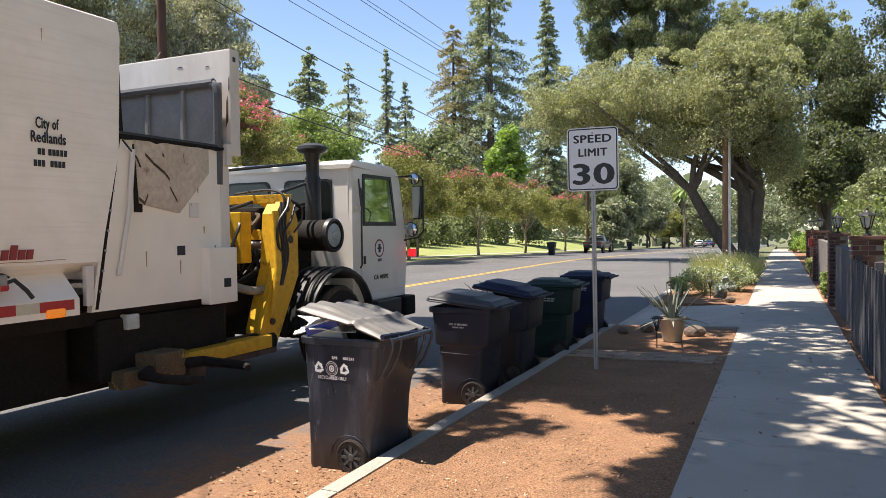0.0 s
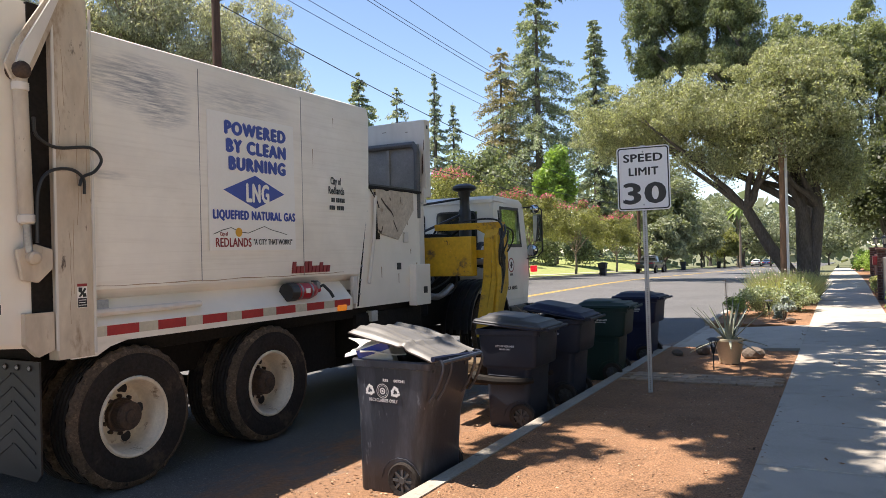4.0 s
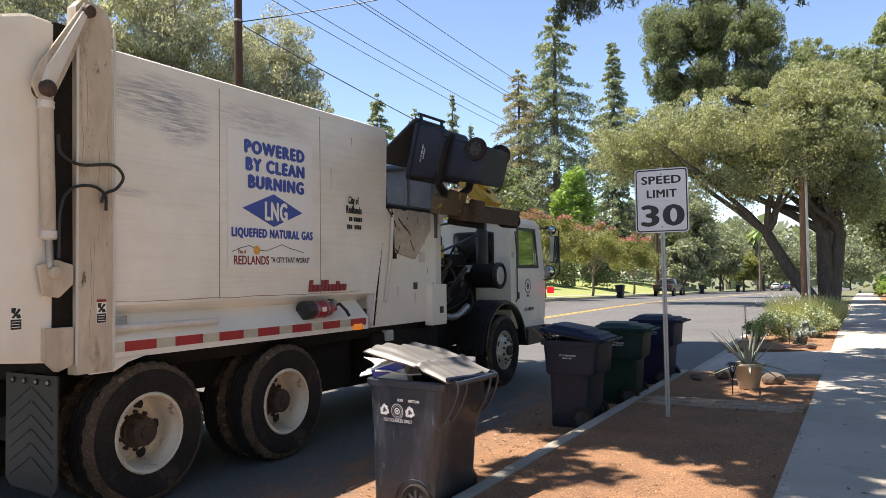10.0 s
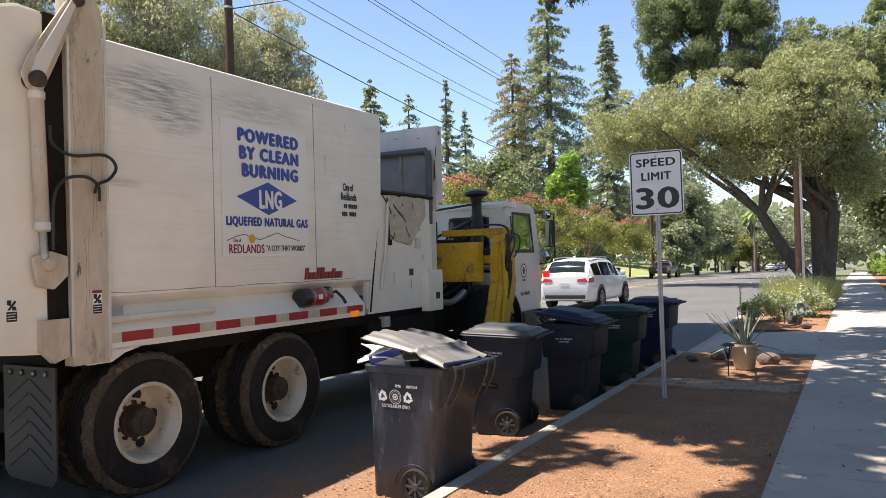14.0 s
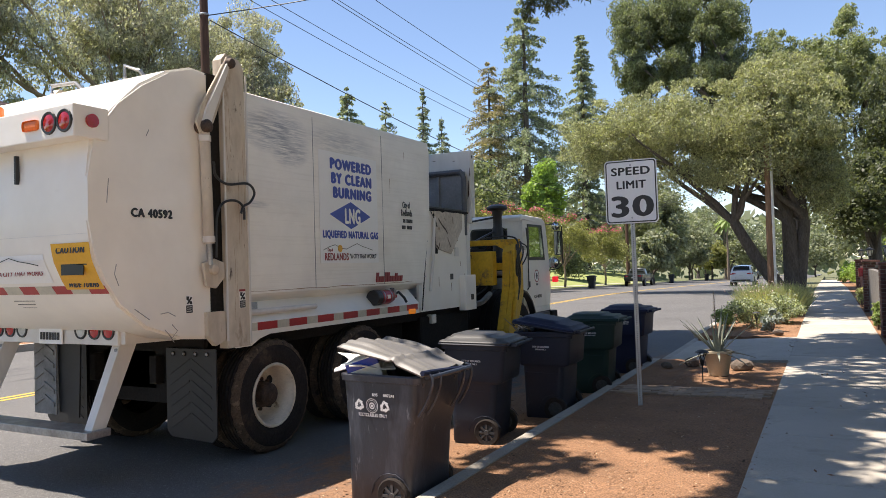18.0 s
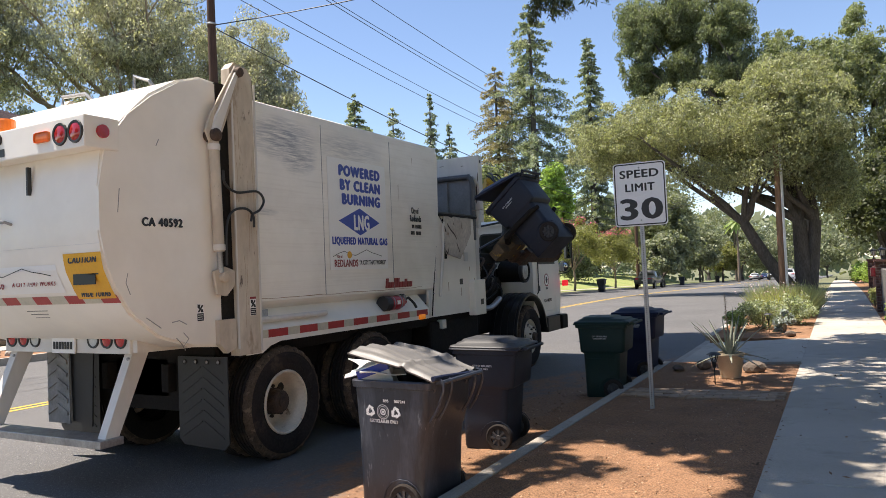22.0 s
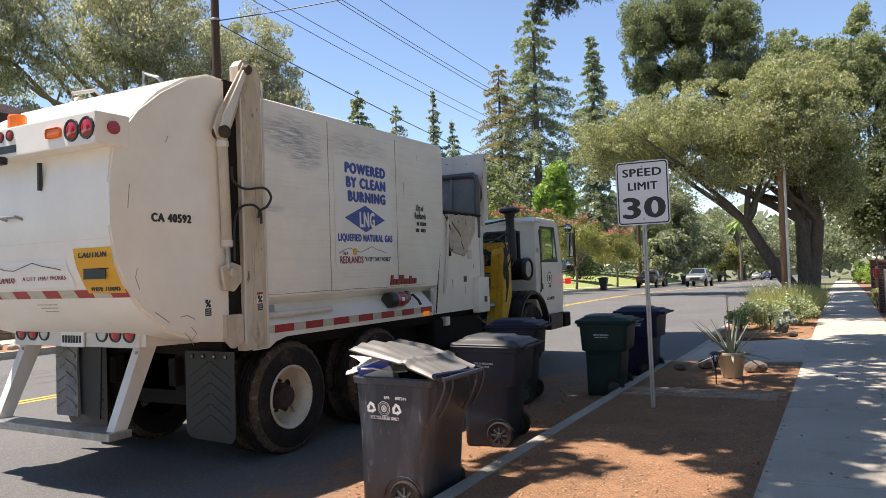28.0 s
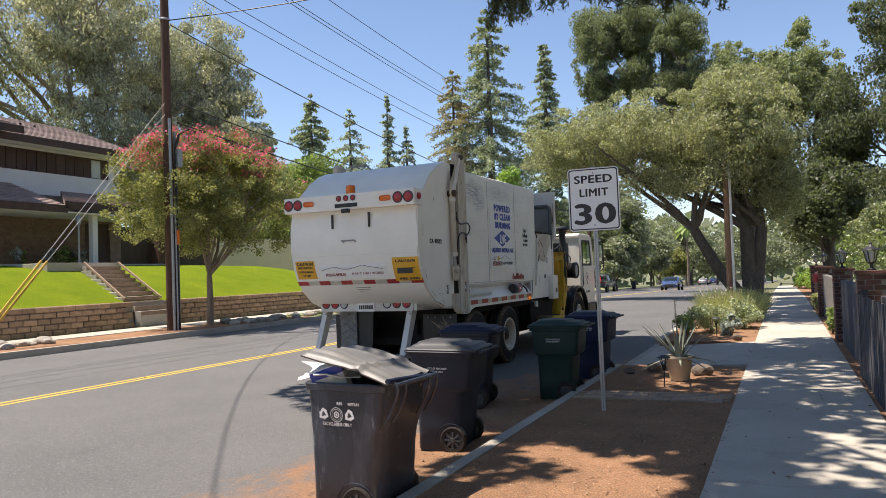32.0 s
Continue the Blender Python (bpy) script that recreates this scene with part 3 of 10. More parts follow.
# One sheet of earth to the horizon.
bm = bmesh.new()
gx = [-1500, -600, -250, -120, -70, -45, -30, -19.5, -10, 0, 1.6, 6, 12, 25, 60, 150, 400, 1500]
gy = [-400, -100, -30, 0, 15, 30, 46, 60, 82, 120, 200, 300, 420, 700, 1500, 3500]
grid = [[bm.verts.new((x, y, drop(y) - 0.45 - (0.5 if y > 300 else 0))) for x in gx] for y in gy]
for a, b in zip(grid, grid[1:]):
    for i in range(len(gx) - 1):
        bm.faces.new((a[i], a[i + 1], b[i + 1], b[i]))
tagged(part("ground", bm, EARTH), "earth sheet under the street and gardens", "ground", kind="structure")

road = strip("road", FAR_KERB, KERB_X, YS, ROAD_Z, 0.25, ASPHALT, "sunlit grey asphalt street with a double yellow line", "road")
for k, x in enumerate((-11.52, -11.30)):
    bm = bmesh.new()
    for a, b in zip(YS, YS[1:]):
        vs = [bm.verts.new((x + dx, y, ROAD_Z + drop(y) + 0.004)) for y in (a, b) for dx in (0, 0.11)]
        bm.faces.new((vs[0], vs[1], vs[3], vs[2]))
    part("yellow_line", bm, YELLOW_LINE, road, "yellow road paint line")
# spilled bark dirt in the gutter
bm = bmesh.new()
rng = random.Random(3)
ys = [1.0 + 0.08 * i for i in range(160)]
inner = [bm.verts.new((KERB_X + 0.0, y, ROAD_Z + 0.03)) for y in ys]
mid = [bm.verts.new((KERB_X - 0.30, y, ROAD_Z + 0.016)) for y in ys]
outer = [bm.verts.new((KERB_X - 0.62 - 0.25 * noise.noise((1.3 * y, 3, 1)) - 0.14 * noise.noise((5.1 * y, 7, 1)) - 0.07 * noise.noise((14 * y, 2, 1)) + 0.3 * max(0, min(1, (y - 9.5) / 3)), y, ROAD_Z + 0.003)) for y in ys]
for i in range(len(ys) - 1):
    bm.faces.new((inner[i], inner[i + 1], mid[i + 1], mid[i]))
    bm.faces.new((mid[i], mid[i + 1], outer[i + 1], outer[i]))
tagged(part("gutter_dirt", bm, DIRT, road), "reddish bark dirt washed into the gutter")

# near kerb in cast lengths, lowered at the drive
kerb = tagged(new("kerb"), "pale concrete kerb edged with dirt", "kerb", kind="structure")
yk = -14.0
while yk < 100:
    top = 0.0
    bm = bmesh.new()
    y2 = yk + 1.5 - 0.012
    low = -0.11 if 13.3 <= yk + 0.7 <= 17.2 else 0.0
    prism(bm, [(KERB_X, ROAD_Z - 0.2), (KERB_X, low - 0.02), (KERB_X + 0.02, low), (KERB_X + 0.15, low), (KERB_X + 0.15, ROAD_Z - 0.2)], "y", yk, y2)
    for v in bm.verts:
        v.co.z += drop(v.co.y) + rng.uniform(-0.003, 0.003)
    part("kerb_length", bm, KERB, kerb)
    yk += 1.5

# parkway: bark dirt with a crossing of bricks, a concrete drive, then a planted bed
strip("parkway", KERB_X + 0.15, -0.63, [-14 + 0.3 * i for i in range(91)], -0.012, 0.3, DIRT, "reddish bark dirt parkway between kerb and pavement", "dirt", rough=0.012)
strip("planting_bed", KERB_X + 0.15, -0.63, [17.2 + 0.5 * i for i in range(40)], -0.012, 0.3, DIRT, "bark-covered planting bed beside the pavement", "dirt", rough=0.012)
bm = bmesh.new()
dv = [(KERB_X + 0.15, 13.6, -0.11), (-0.63, 13.3, 0.0), (-0.63, 17.2, 0.0), (KERB_X + 0.15, 17.0, -0.11)]
top = [bm.verts.new(p) for p in dv]
bot = [bm.verts.new((p[0], p[1], -0.3)) for p in dv]
bm.faces.new(top)
for i in range(4):
    bm.faces.new((top[i], bot[i], bot[(i + 1) % 4], top[(i + 1) % 4]))
tagged(part("driveway_apron", bm, CONCRETE), "smooth grey concrete driveway apron", "driveway", kind="structure")
strip("parkway_north", KERB_X + 0.15, -0.63, [37, 40, 46, 56, 66, 82, 120, 200], -0.03, 0.3, EARTH, "shaded dirt strip under the street trees", "dirt")

# pavement slabs
pavement = tagged(new("pavement"), "pale concrete pavement with tooled joints", "pavement", kind="structure")
ye = -14.0
while ye < 90:
    w = 1.55
    bm = bmesh.new()
    box(bm, -0.63, 0.90, ye, ye + w - 0.014, -0.12, 0.0)
    bmesh.ops.bevel(bm, geom=[e for e in bm.edges if all(v.co.z > -0.01 for v in e.verts)], offset=0.006, segments=1, affect="EDGES")
    dz = rng.uniform(-0.004, 0.004)
    for v in bm.verts:
        v.co.z += drop(v.co.y) + dz
    part("slab", bm, CONCRETE, pavement)
    ye += w
strip("pavement_bed", -0.63, 0.90, YS[:19], -0.09, 0.2, DIRT, "dirt showing in the pavement joints", "dirt")
strip("side_verge", 0.90, 1.9, YS[:19], -0.02, 0.3, DIRT, "dirt verge along the garden fence", "dirt")
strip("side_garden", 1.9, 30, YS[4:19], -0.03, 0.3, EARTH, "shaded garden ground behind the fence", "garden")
strip("side_garden_south", 12.5, 30, YS[:5], -0.03, 0.3, EARTH, "shaded garden ground beyond the added bounce ground", "garden")
# added out of view: a pale reflector for the truck's shaded side
strip("side_forecourt", 1.9, 12.5, [-14, -8, -2, 4], -0.005, 0.3, BOUNCE_CONCRETE, "unseen pale concrete ground added to bounce light onto the truck", "driveway")

# across the street
far_kerb = strip("far_kerb", FAR_KERB - 0.15, FAR_KERB, YS, 0.03, 0.35, KERB, "weathered concrete kerb", "kerb")
strip("far_parkway", -20.4, FAR_KERB - 0.15, YS[:10], 0.03, 0.3, DIRT, "orange bark dirt parkway with loose stones", "dirt")
strip("far_parkway_lawn", -20.4, FAR_KERB - 0.15, [26, 32, 38, 44, 50, 56, 62, 70, 80, 95, 120, 160], 0.03, 0.3, DRYGRASS, "dry grass parkway", "grass")
strip("far_pavement", -21.9, -20.4, YS[:19], 0.05, 0.3, CONCRETE, "pale concrete pavement across the street", "pavement")


def bank(name, material, label, rows):
    """A lawn as a surface over rows of (y, [(x, z), ...])."""
    bm = bmesh.new()
    vs = [[bm.verts.new((x, y, z)) for x, z in pts] for y, pts in rows]
    for a, b in zip(vs, vs[1:]):
        for i in range(len(a) - 1):
            bm.faces.new((a[i], a[i + 1], b[i + 1], b[i]))
    ob = part(name, bm, material, smooth=True)
    return tagged(ob, label, "lawn", kind="structure")


bank("terraced_lawn", GRASS, "bright green mown lawn sloping up to the house",
     [(y, [(-21.9, 0.03), (-22.75, 0.03), (-22.8, 1.0 * w), (-25, 1.68 * w), (-27.5, 2.36 * w), (-29.5, 2.6 * w), (-32, 2.7 * w), (-60, 2.8 * w)])
      for y, w in ((-20, 1), (5, 1), (15, 1), (24, 1), (30, 1), (36, 0.97), (39, 0.8), (42, 0.5), (45, 0.25))])
bank("dry_front_lawn", DRYGRASS, "pale sunlit front lawn with a concrete walk",
     [(y, [(-21.9, 0.03 + drop(y)), (-24, w * 0.5 + drop(y)), (-28, w + drop(y)), (-34, 1.4 * w + drop(y)), (-80, 1.6 * w + drop(y))])
      for y, w in ((43, 0.5), (46, 0.65), (50, 0.8), (60, 0.8), (80, 1.0), (120, 1.5))])


# loose chips and dry leaves
def litter(name, label, category, material, n, x0, x1, y0, y1, z, size, seed, long=2.2, lift=0.012):
    """Small flat flakes lying about; thinner towards the far end."""
    rg = np.random.default_rng(seed)
    y = y0 + (y1 - y0) * rg.uniform(0, 1, n) ** 1.4
    c = np.stack([rg.uniform(x0, x1, n), y, np.full(n, z + lift)], 1)
    a = rg.uniform(0, 6.283, n)
    d = np.stack([np.cos(a), np.sin(a), rg.normal(size=n) * 0.25], 1)
    s = np.stack([-np.sin(a), np.cos(a), rg.normal(size=n) * 0.35], 1)
    k = (size * rg.uniform(0.5, 1.7, n))[:, None]
    v = np.stack([c - d * k * long / 2, c + s * k / 2, c + d * k * long / 2, c - s * k / 2], 1)
    v[:, :, 2] = np.maximum(v[:, :, 2], z + 0.002)
    return tagged(mesh_part(name, quads_mesh(name, v.reshape(-1, 3), n), material), label, category, kind="stuff")


litter("bark_chips", "pale bark chips scattered over the parkway dirt", "bark chips", CHIP, 2400, KERB_X + 0.2, -0.68, 1.5, 13.0, -0.006, 0.008, 301)
litter("bark_chips", "dark bark crumbs scattered over the parkway dirt", "bark chips", DEADLEAF, 2200, KERB_X + 0.2, -0.68, 1.5, 13.0, -0.006, 0.009, 302)
litter("fallen_leaves", "small dry leaves strewn on the pavement", "leaves", DEADLEAF, 90, -0.6, 0.88, 1.5, 24, 0.0, 0.016, 303)
litter("fallen_leaves", "dry leaves gathered along the pavement's edge", "leaves", DEADLEAF, 300, -0.72, -0.58, 1.5, 24, -0.002, 0.012, 304)
litter("fallen_leaves", "dry leaves and grit washed along the gutter", "leaves", DEADLEAF, 1300, KERB_X - 1.1, KERB_X - 0.02, 1.5, 14, ROAD_Z + 0.012, 0.014, 305)
litter("bark_chips", "pale bark chips washed along the gutter", "bark chips", CHIP, 900, KERB_X - 1.0, KERB_X - 0.02, 1.5, 13, ROAD_Z + 0.012, 0.012, 306)
# lane markers on the road
for k in range(9):
    bm = bmesh.new()
    prism(bm, [(-0.05, 0), (0.05, 0), (0.03, 0.018), (-0.03, 0.018)], "y", -0.05, 0.05)
    ob = part("lane_marker", bm, YELLOW_LINE, road)
    ob.matrix_basis = Matrix.Translation((-11.35, 10.5 + 7.3 * k, ROAD_Z + 0.003 + drop(10.5 + 7.3 * k)))

# ---- wheeled bins ----
def rrect(hx, hy, r, n=4):
    pts = []
    for cx, cy, a0 in ((hx - r, hy - r, 0), (-hx + r, hy - r, 90), (-hx + r, -hy + r, 180), (hx - r, -hy + r, 270)):
        for k in range(n + 1):
            a = radians(a0 + 90 * k / n)
            pts.append((cx + r * math.cos(a), cy + r * math.sin(a)))
    return pts


def loft(bm, levels, cap_bottom=True, cap_top=False):
    rings = [[bm.verts.new(p) for p in lv] for lv in levels]
    n = len(rings[0])
    for a, b in zip(rings, rings[1:]):
        for k in range(n):
            bm.faces.new((a[k], a[(k + 1) % n], b[(k + 1) % n], b[k]))
    if cap_bottom:
        bm.faces.new(rings[0][::-1])
    if cap_top:
        bm.faces.new(rings[-1])
    return rings


BIN_H = 1.04


def wheeled_bin(m, body, lid_mat, label, lid_turn=0.0, lid_label="", lid_twist=0.0, wavy=False, straight=False, dome=0.75):
    """A two-wheeled bin. Its front looks to -x; handle, hinge and wheels are at +x; the origin is on the ground."""
    h = BIN_H
    root = thing("wheeled_bin", m, label, "bin", group="bins along the kerb")
    bm = bmesh.new()
    lv = []
    if straight:
        low = [(0.0, -0.365, 0.175, 0.305, 0.05), (0.02, -0.375, 0.19, 0.315, 0.06), (0.30, -0.38, 0.205, 0.318, 0.07), (0.50 * h, -0.385, 0.222, 0.320, 0.07), (0.60 * h, -0.386, 0.24, 0.321, 0.07), (0.70 * h, -0.39, 0.272, 0.323, 0.06)]
    else:
        low = [(0.0, -0.28, 0.135, 0.288, 0.05), (0.02, -0.292, 0.15, 0.30, 0.06), (0.30, -0.30, 0.18, 0.303, 0.07), (0.60 * h, -0.31, 0.205, 0.306, 0.07), (0.615 * h, -0.342, 0.258, 0.314, 0.05), (0.635 * h, -0.35, 0.275, 0.317, 0.05)]
    rim0 = -0.425 if straight else -0.41
    for z, x0, x1, hy, r in (*low, (0.80 * h, -0.39 if straight else -0.36, 0.29, 0.323, 0.05), (0.94 * h, -0.398 if straight else -0.372, 0.30, 0.328, 0.05),
                             (0.945 * h, rim0 + 0.005, 0.322, 0.345, 0.06), (0.99 * h, rim0, 0.327, 0.348, 0.06), (h, rim0 + 0.01, 0.32, 0.34, 0.06), (h, rim0 + 0.04, 0.29, 0.318, 0.05), (0.62 * h, -0.30, 0.14, 0.28, 0.06), (0.06, -0.26, 0.08, 0.25, 0.05)):
        cx, hx = (x0 + x1) / 2, (x1 - x0) / 2
        lv.append([(cx + x, y, z) for x, y in rrect(hx, hy, r)])
    loft(bm, lv, True, True)
    part("body", bm, body, root, smooth=True)
    for s in (-1, 1):
        bm = bmesh.new()
        prism(bm, [(0.295, h - 0.10), (0.32, h - 0.035), (0.41, h - 0.01), (0.42, h + 0.015), (0.32, h + 0.01), (0.27, h - 0.02)], "y", s * 0.24 - 0.016, s * 0.24 + 0.016)
        part("handle_bracket", bm, body, root)
    bm = bmesh.new()
    tube(bm, [(0.41, -0.30, h + 0.0), (0.41, 0.30, h + 0.0)], 0.018, 8)
    part("handle", bm, body, root, smooth=True)
    bm = bmesh.new()
    wx, wy = (0.06, 0.322) if straight else (0.10, 0.304)
    tube(bm, [(wx, -wy, 0.135), (wx, wy, 0.135)], 0.012, 8)
    part("axle", bm, GALV, root)
    for s in (-1, 1):
        put = Matrix.Translation((wx, s * wy, 0.135)) @ AX_Y
        bm = bmesh.new()
        lathe(bm, [(0.085, -0.025), (0.125, -0.03), (0.137, -0.02), (0.137, 0.02), (0.125, 0.03), (0.085, 0.025), (0.085, -0.025)], 22, put)
        wh = part("wheel", bm, RUBBER, root, smooth=True)
        bm = bmesh.new()
        lathe(bm, [(0, -0.03), (0.025, -0.03), (0.035, -0.012), (0.088, -0.008), (0.088, 0.008), (0.035, 0.012), (0.025, 0.03), (0, 0.03)], 18, put)
        for k in range(8):
            box(bm, 0.03, 0.086, -0.026, 0.026, -0.010, 0.010, Matrix.Translation((wx, s * wy, 0.135)) @ Matrix.Rotation(math.pi * k / 4, 4, "Y"))
        part("wheel_spokes", bm, SPOKEGREY, wh, "moulded grey spokes")
        bm = bmesh.new()
        tube(bm, [(wx - 0.02 - 0.19 * math.cos(a), s * (wy + 0.004), 0.10 + 0.20 * math.sin(a)) for a in [radians(8 + 24 * k) for k in range(7)]], 0.004, 5)
        part("wheel_arch", bm, body, root)
    # ribs on the collar, where the arm grips below it
    bm = bmesh.new()
    if not straight:
        tube(bm, [(-0.27, -0.296, 0.535 * h), (-0.1, -0.297, 0.53 * h), (0.15, -0.294, 0.525 * h)], 0.012, 6)
        part("grip_rib", bm, body, root, smooth=True)
    # lid on its hinge at the handle side: domed, or a sagging sheet with turned-down lips
    bm = bmesh.new()
    if wavy:
        nx, ny = 34, 44
        tops, lows = [], []
        for i in range(nx + 1):
            u = i / nx
            rt_, rl_ = [], []
            for j in range(ny + 1):
                v = 2 * j / ny - 1
                x, y = -0.80 * u + 0.03, 0.375 * v
                z = 0.022 * math.sin(math.pi * u) * (1 - 0.5 * v * v) + 0.020 * noise.noise((x * 4.2, y * 4.2, 4.2)) + 0.06 * y * u + 0.007 * math.sin(9 * y + 5 * x)
                z += 0.026 * max(0, 1 - abs(u - 0.34) / 0.05) + 0.024 * max(0, 1 - abs(abs(v) - 0.70) / 0.09) + 0.014 * max(0, 1 - abs(abs(v) - 0.34) / 0.09)
                edge = max(abs(v), 1 - 2 * (1 - u) if u > 0.5 else 0)
                z -= 0.030 * max(0, (edge - 0.93) / 0.07)
                rt_.append(bm.verts.new((x, y, z + 0.03)))
                rl_.append(bm.verts.new((x, y * 0.985, z + 0.018)))
            tops.append(rt_)
            lows.append(rl_)
        for i in range(nx):
            for j in range(ny):
                bm.faces.new((tops[i][j], tops[i][j + 1], tops[i + 1][j + 1], tops[i + 1][j]))
                bm.faces.new((lows[i][j], lows[i + 1][j], lows[i + 1][j + 1], lows[i][j + 1]))
        for i in range(nx):
            for j in (0, ny):
                bm.faces.new((tops[i][j], tops[i + 1][j], lows[i + 1][j], lows[i][j]))
        for j in range(ny):
            for i in (0, nx):
                bm.faces.new((tops[i][j], tops[i][j + 1], lows[i][j + 1], lows[i][j]))
    else:
        lv = []
        for z, hx, hy, c in ((-0.012, 0.385, 0.352, 0), (0.008, 0.388, 0.356, 0), (0.02, 0.38, 0.348, 0), (0.026, 0.345, 0.318, 0), (0.026 + 0.034 * dome, 0.320, 0.29, 0.005), (0.028 + 0.036 * dome, 0.24, 0.285, -0.05), (0.028 + 0.07 * dome, 0.215, 0.25, -0.055), (0.028 + 0.074 * dome, 0.195, 0.23, -0.055)):
            lv.append([(x - 0.375 + c, y, z) for x, y in rrect(hx, hy, min(0.06, hx * 0.3))])
        loft(bm, lv, True, True)
    lid = part("lid", bm, lid_mat, root, lid_label, smooth=True)
    lid.matrix_basis = pose(0.335, 0, h + 0.008, lid_twist, lid_turn, 0)
    if wavy:
        bm = bmesh.new()
        tube(bm, [(0.035, -0.375, 0.012), (0.04, -0.2, 0.018), (0.04, 0.2, 0.018), (0.035, 0.375, 0.012)], 0.02, 8)
        part("lid_rim", bm, BIN_NAVY, lid, "navy blue hinge edge", True)
        for dy in (-0.30, -0.18, 0.18, 0.30):
            bm = bmesh.new()
            tube(bm, curve_through([(0.335, dy, h + 0.02), (0.40, dy, h + 0.015), (0.42, dy, h - 0.05), (0.36, dy, h - 0.20), (0.29, dy, h - 0.30)], 4), 0.011, 6)
            part("handle_strap", bm, body, root, smooth=True)
    else:
        # the rim bead under the lid's edge
        bm = bmesh.new()
        ring = [Vector((x - 0.375, y, -0.014)) for x, y in rrect(0.388, 0.356, 0.06)]
        tube(bm, ring + ring[:1], 0.010, 5)
        part("lid_rim", bm, body, lid, smooth=True)
    bm = bmesh.new()
    tube(bm, [(0.345, -0.33, h + 0.012), (0.345, 0.33, h + 0.012)], 0.014, 8)
    part("hinge", bm, lid_mat, root)
    return root, lid


G = ROAD_Z
bin_a, lid_a = wheeled_bin(pose(-3.0, 5.03, G, 0, 0, -3), BIN_SCUFF_SHEEN, LID_GREY, "dark navy recycling bin, overfull, with its grey lid askew on papers", 15, "faded grey lid lifted by papers", -4, True, True, 0.28)
bin_b, lid_b = wheeled_bin(pose(-3.0, 7.30, G), BIN_BLACK, LID_DARK, "charcoal refuse bin with a scuffed grey lid", 12, "scuffed grey lid")
bin_c, lid_c = wheeled_bin(pose(-3.0, 8.56, G), BIN_BLACK, BIN_NAVY, "charcoal bin with twigs sticking out under its navy lid", 9, "navy lid lifted by twigs")
bin_d, lid_d = wheeled_bin(pose(-2.95, 10.32, G, 0, 0, 3), BIN_GREEN, BIN_GREEN, "dark green garden-waste bin with a closed lid", 0)
bin_e, lid_e = wheeled_bin(pose(-2.93, 12.25, G, 0, 0, -2), BIN_NAVY, BIN_NAVY, "navy blue bin with a closed lid", 0)

# printing on the sides that look down the street
FACE = Matrix.Rotation(radians(90), 4, "X")


def bin_words(root, words, x, z, size, fit, bold=0.001):
    y = -0.3235 - 0.006 * (z - 0.8) / 0.14
    return lettering("print", words, size, Matrix.Translation((x, y - 0.004, z)) @ Matrix.Rotation(radians(2.4), 4, "X") @ FACE, WHITE_INK, root, bold, fit, "CENTER")


for b in (bin_b, bin_c, bin_d, bin_e):
    bin_words(b, "CITY OF REDLANDS", -0.06, 0.855, 0.028, 0.21)
    bin_words(b, "REFUSE ONLY" if b in (bin_b, bin_c) else "GARDEN WASTE ONLY", -0.06, 0.825, 0.022, 0.13 if b in (bin_b, bin_c) else 0.19)
bin_words(bin_a, "RECYCLABLES ONLY", -0.115, 0.715, 0.036, 0.27, 0.001)
bin_words(bin_a, "R95", -0.085, 0.875, 0.03, 0.05)
bin_words(bin_a, "007241", 0.045, 0.875, 0.03, 0.10)
bm = bmesh.new()
for r0, r1 in ((0.052, 0.057), (0.040, 0.043), (0.0, 0.010), (0.016, 0.026)):
    lathe(bm, [(r0, 0), (r1, 0)], 20, Matrix.Translation((-0.115, -0.3315, 0.80)) @ Matrix.Rotation(radians(92.4), 4, "X"))
part("seal_print", bm, WHITE_INK, bin_a)
for dx in (-0.235, 0.005):
    bm = bmesh.new()
    for k in range(3):
        put = Matrix.Translation((dx, -0.3325, 0.80)) @ Matrix.Rotation(radians(120 * k), 4, "Y") @ Matrix.Scale(0.74, 4)
        for q in ([(-0.034, -0.046), (0.008, -0.046), (0.008, -0.022), (-0.022, -0.022)], [(0.008, -0.058), (0.044, -0.034), (0.008, -0.010)], [(-0.056, -0.034), (-0.040, -0.046), (-0.022, -0.018), (-0.036, -0.004)]):
            vs = prism(bm, q, "y", -0.001, 0.001)
            bmesh.ops.transform(bm, matrix=put, verts=vs)
    part("arrows_print", bm, WHITE_INK, bin_a)
# papers, a carton and scraped labels in the open bin
for k, (x, y, z, rx, ry, rz, sx, sy) in enumerate(((-0.41, -0.20, 1.09, 10, -16, 20, 0.24, 0.20), (-0.43, -0.10, 1.13, -12, 10, -20, 0.24, 0.22), (-0.30, 0.05, 1.10, 5, -14, 10, 0.40, 0.30), (-0.22, -0.18, 1.09, 4, 8, 40, 0.36, 0.26))):
    bm = bmesh.new()
    box(bm, -sx / 2, sx / 2, -sy / 2, sy / 2, -0.004, 0.004)
    bmesh.ops.subdivide_edges(bm, edges=bm.edges[:], cuts=3, use_grid_fill=True)
    for v in bm.verts:
        v.co.z += 0.03 * noise.noise((v.co.x * 9 + k, v.co.y * 9, 1.0))
    bmesh.ops.transform(bm, matrix=pose(x, y, z, rx, ry, rz), verts=bm.verts)
    tagged(part("paper", bm, PAPER if k else DECAL, bin_a))
bm = bbox(-0.13, 0.13, -0.08, 0.08, -0.16, 0.08, 0.006, 1, pose(-0.27, -0.20, 1.08, 8, -18, 25))
carton = part("carton", bm, PAPER, bin_a, "white and blue food carton")
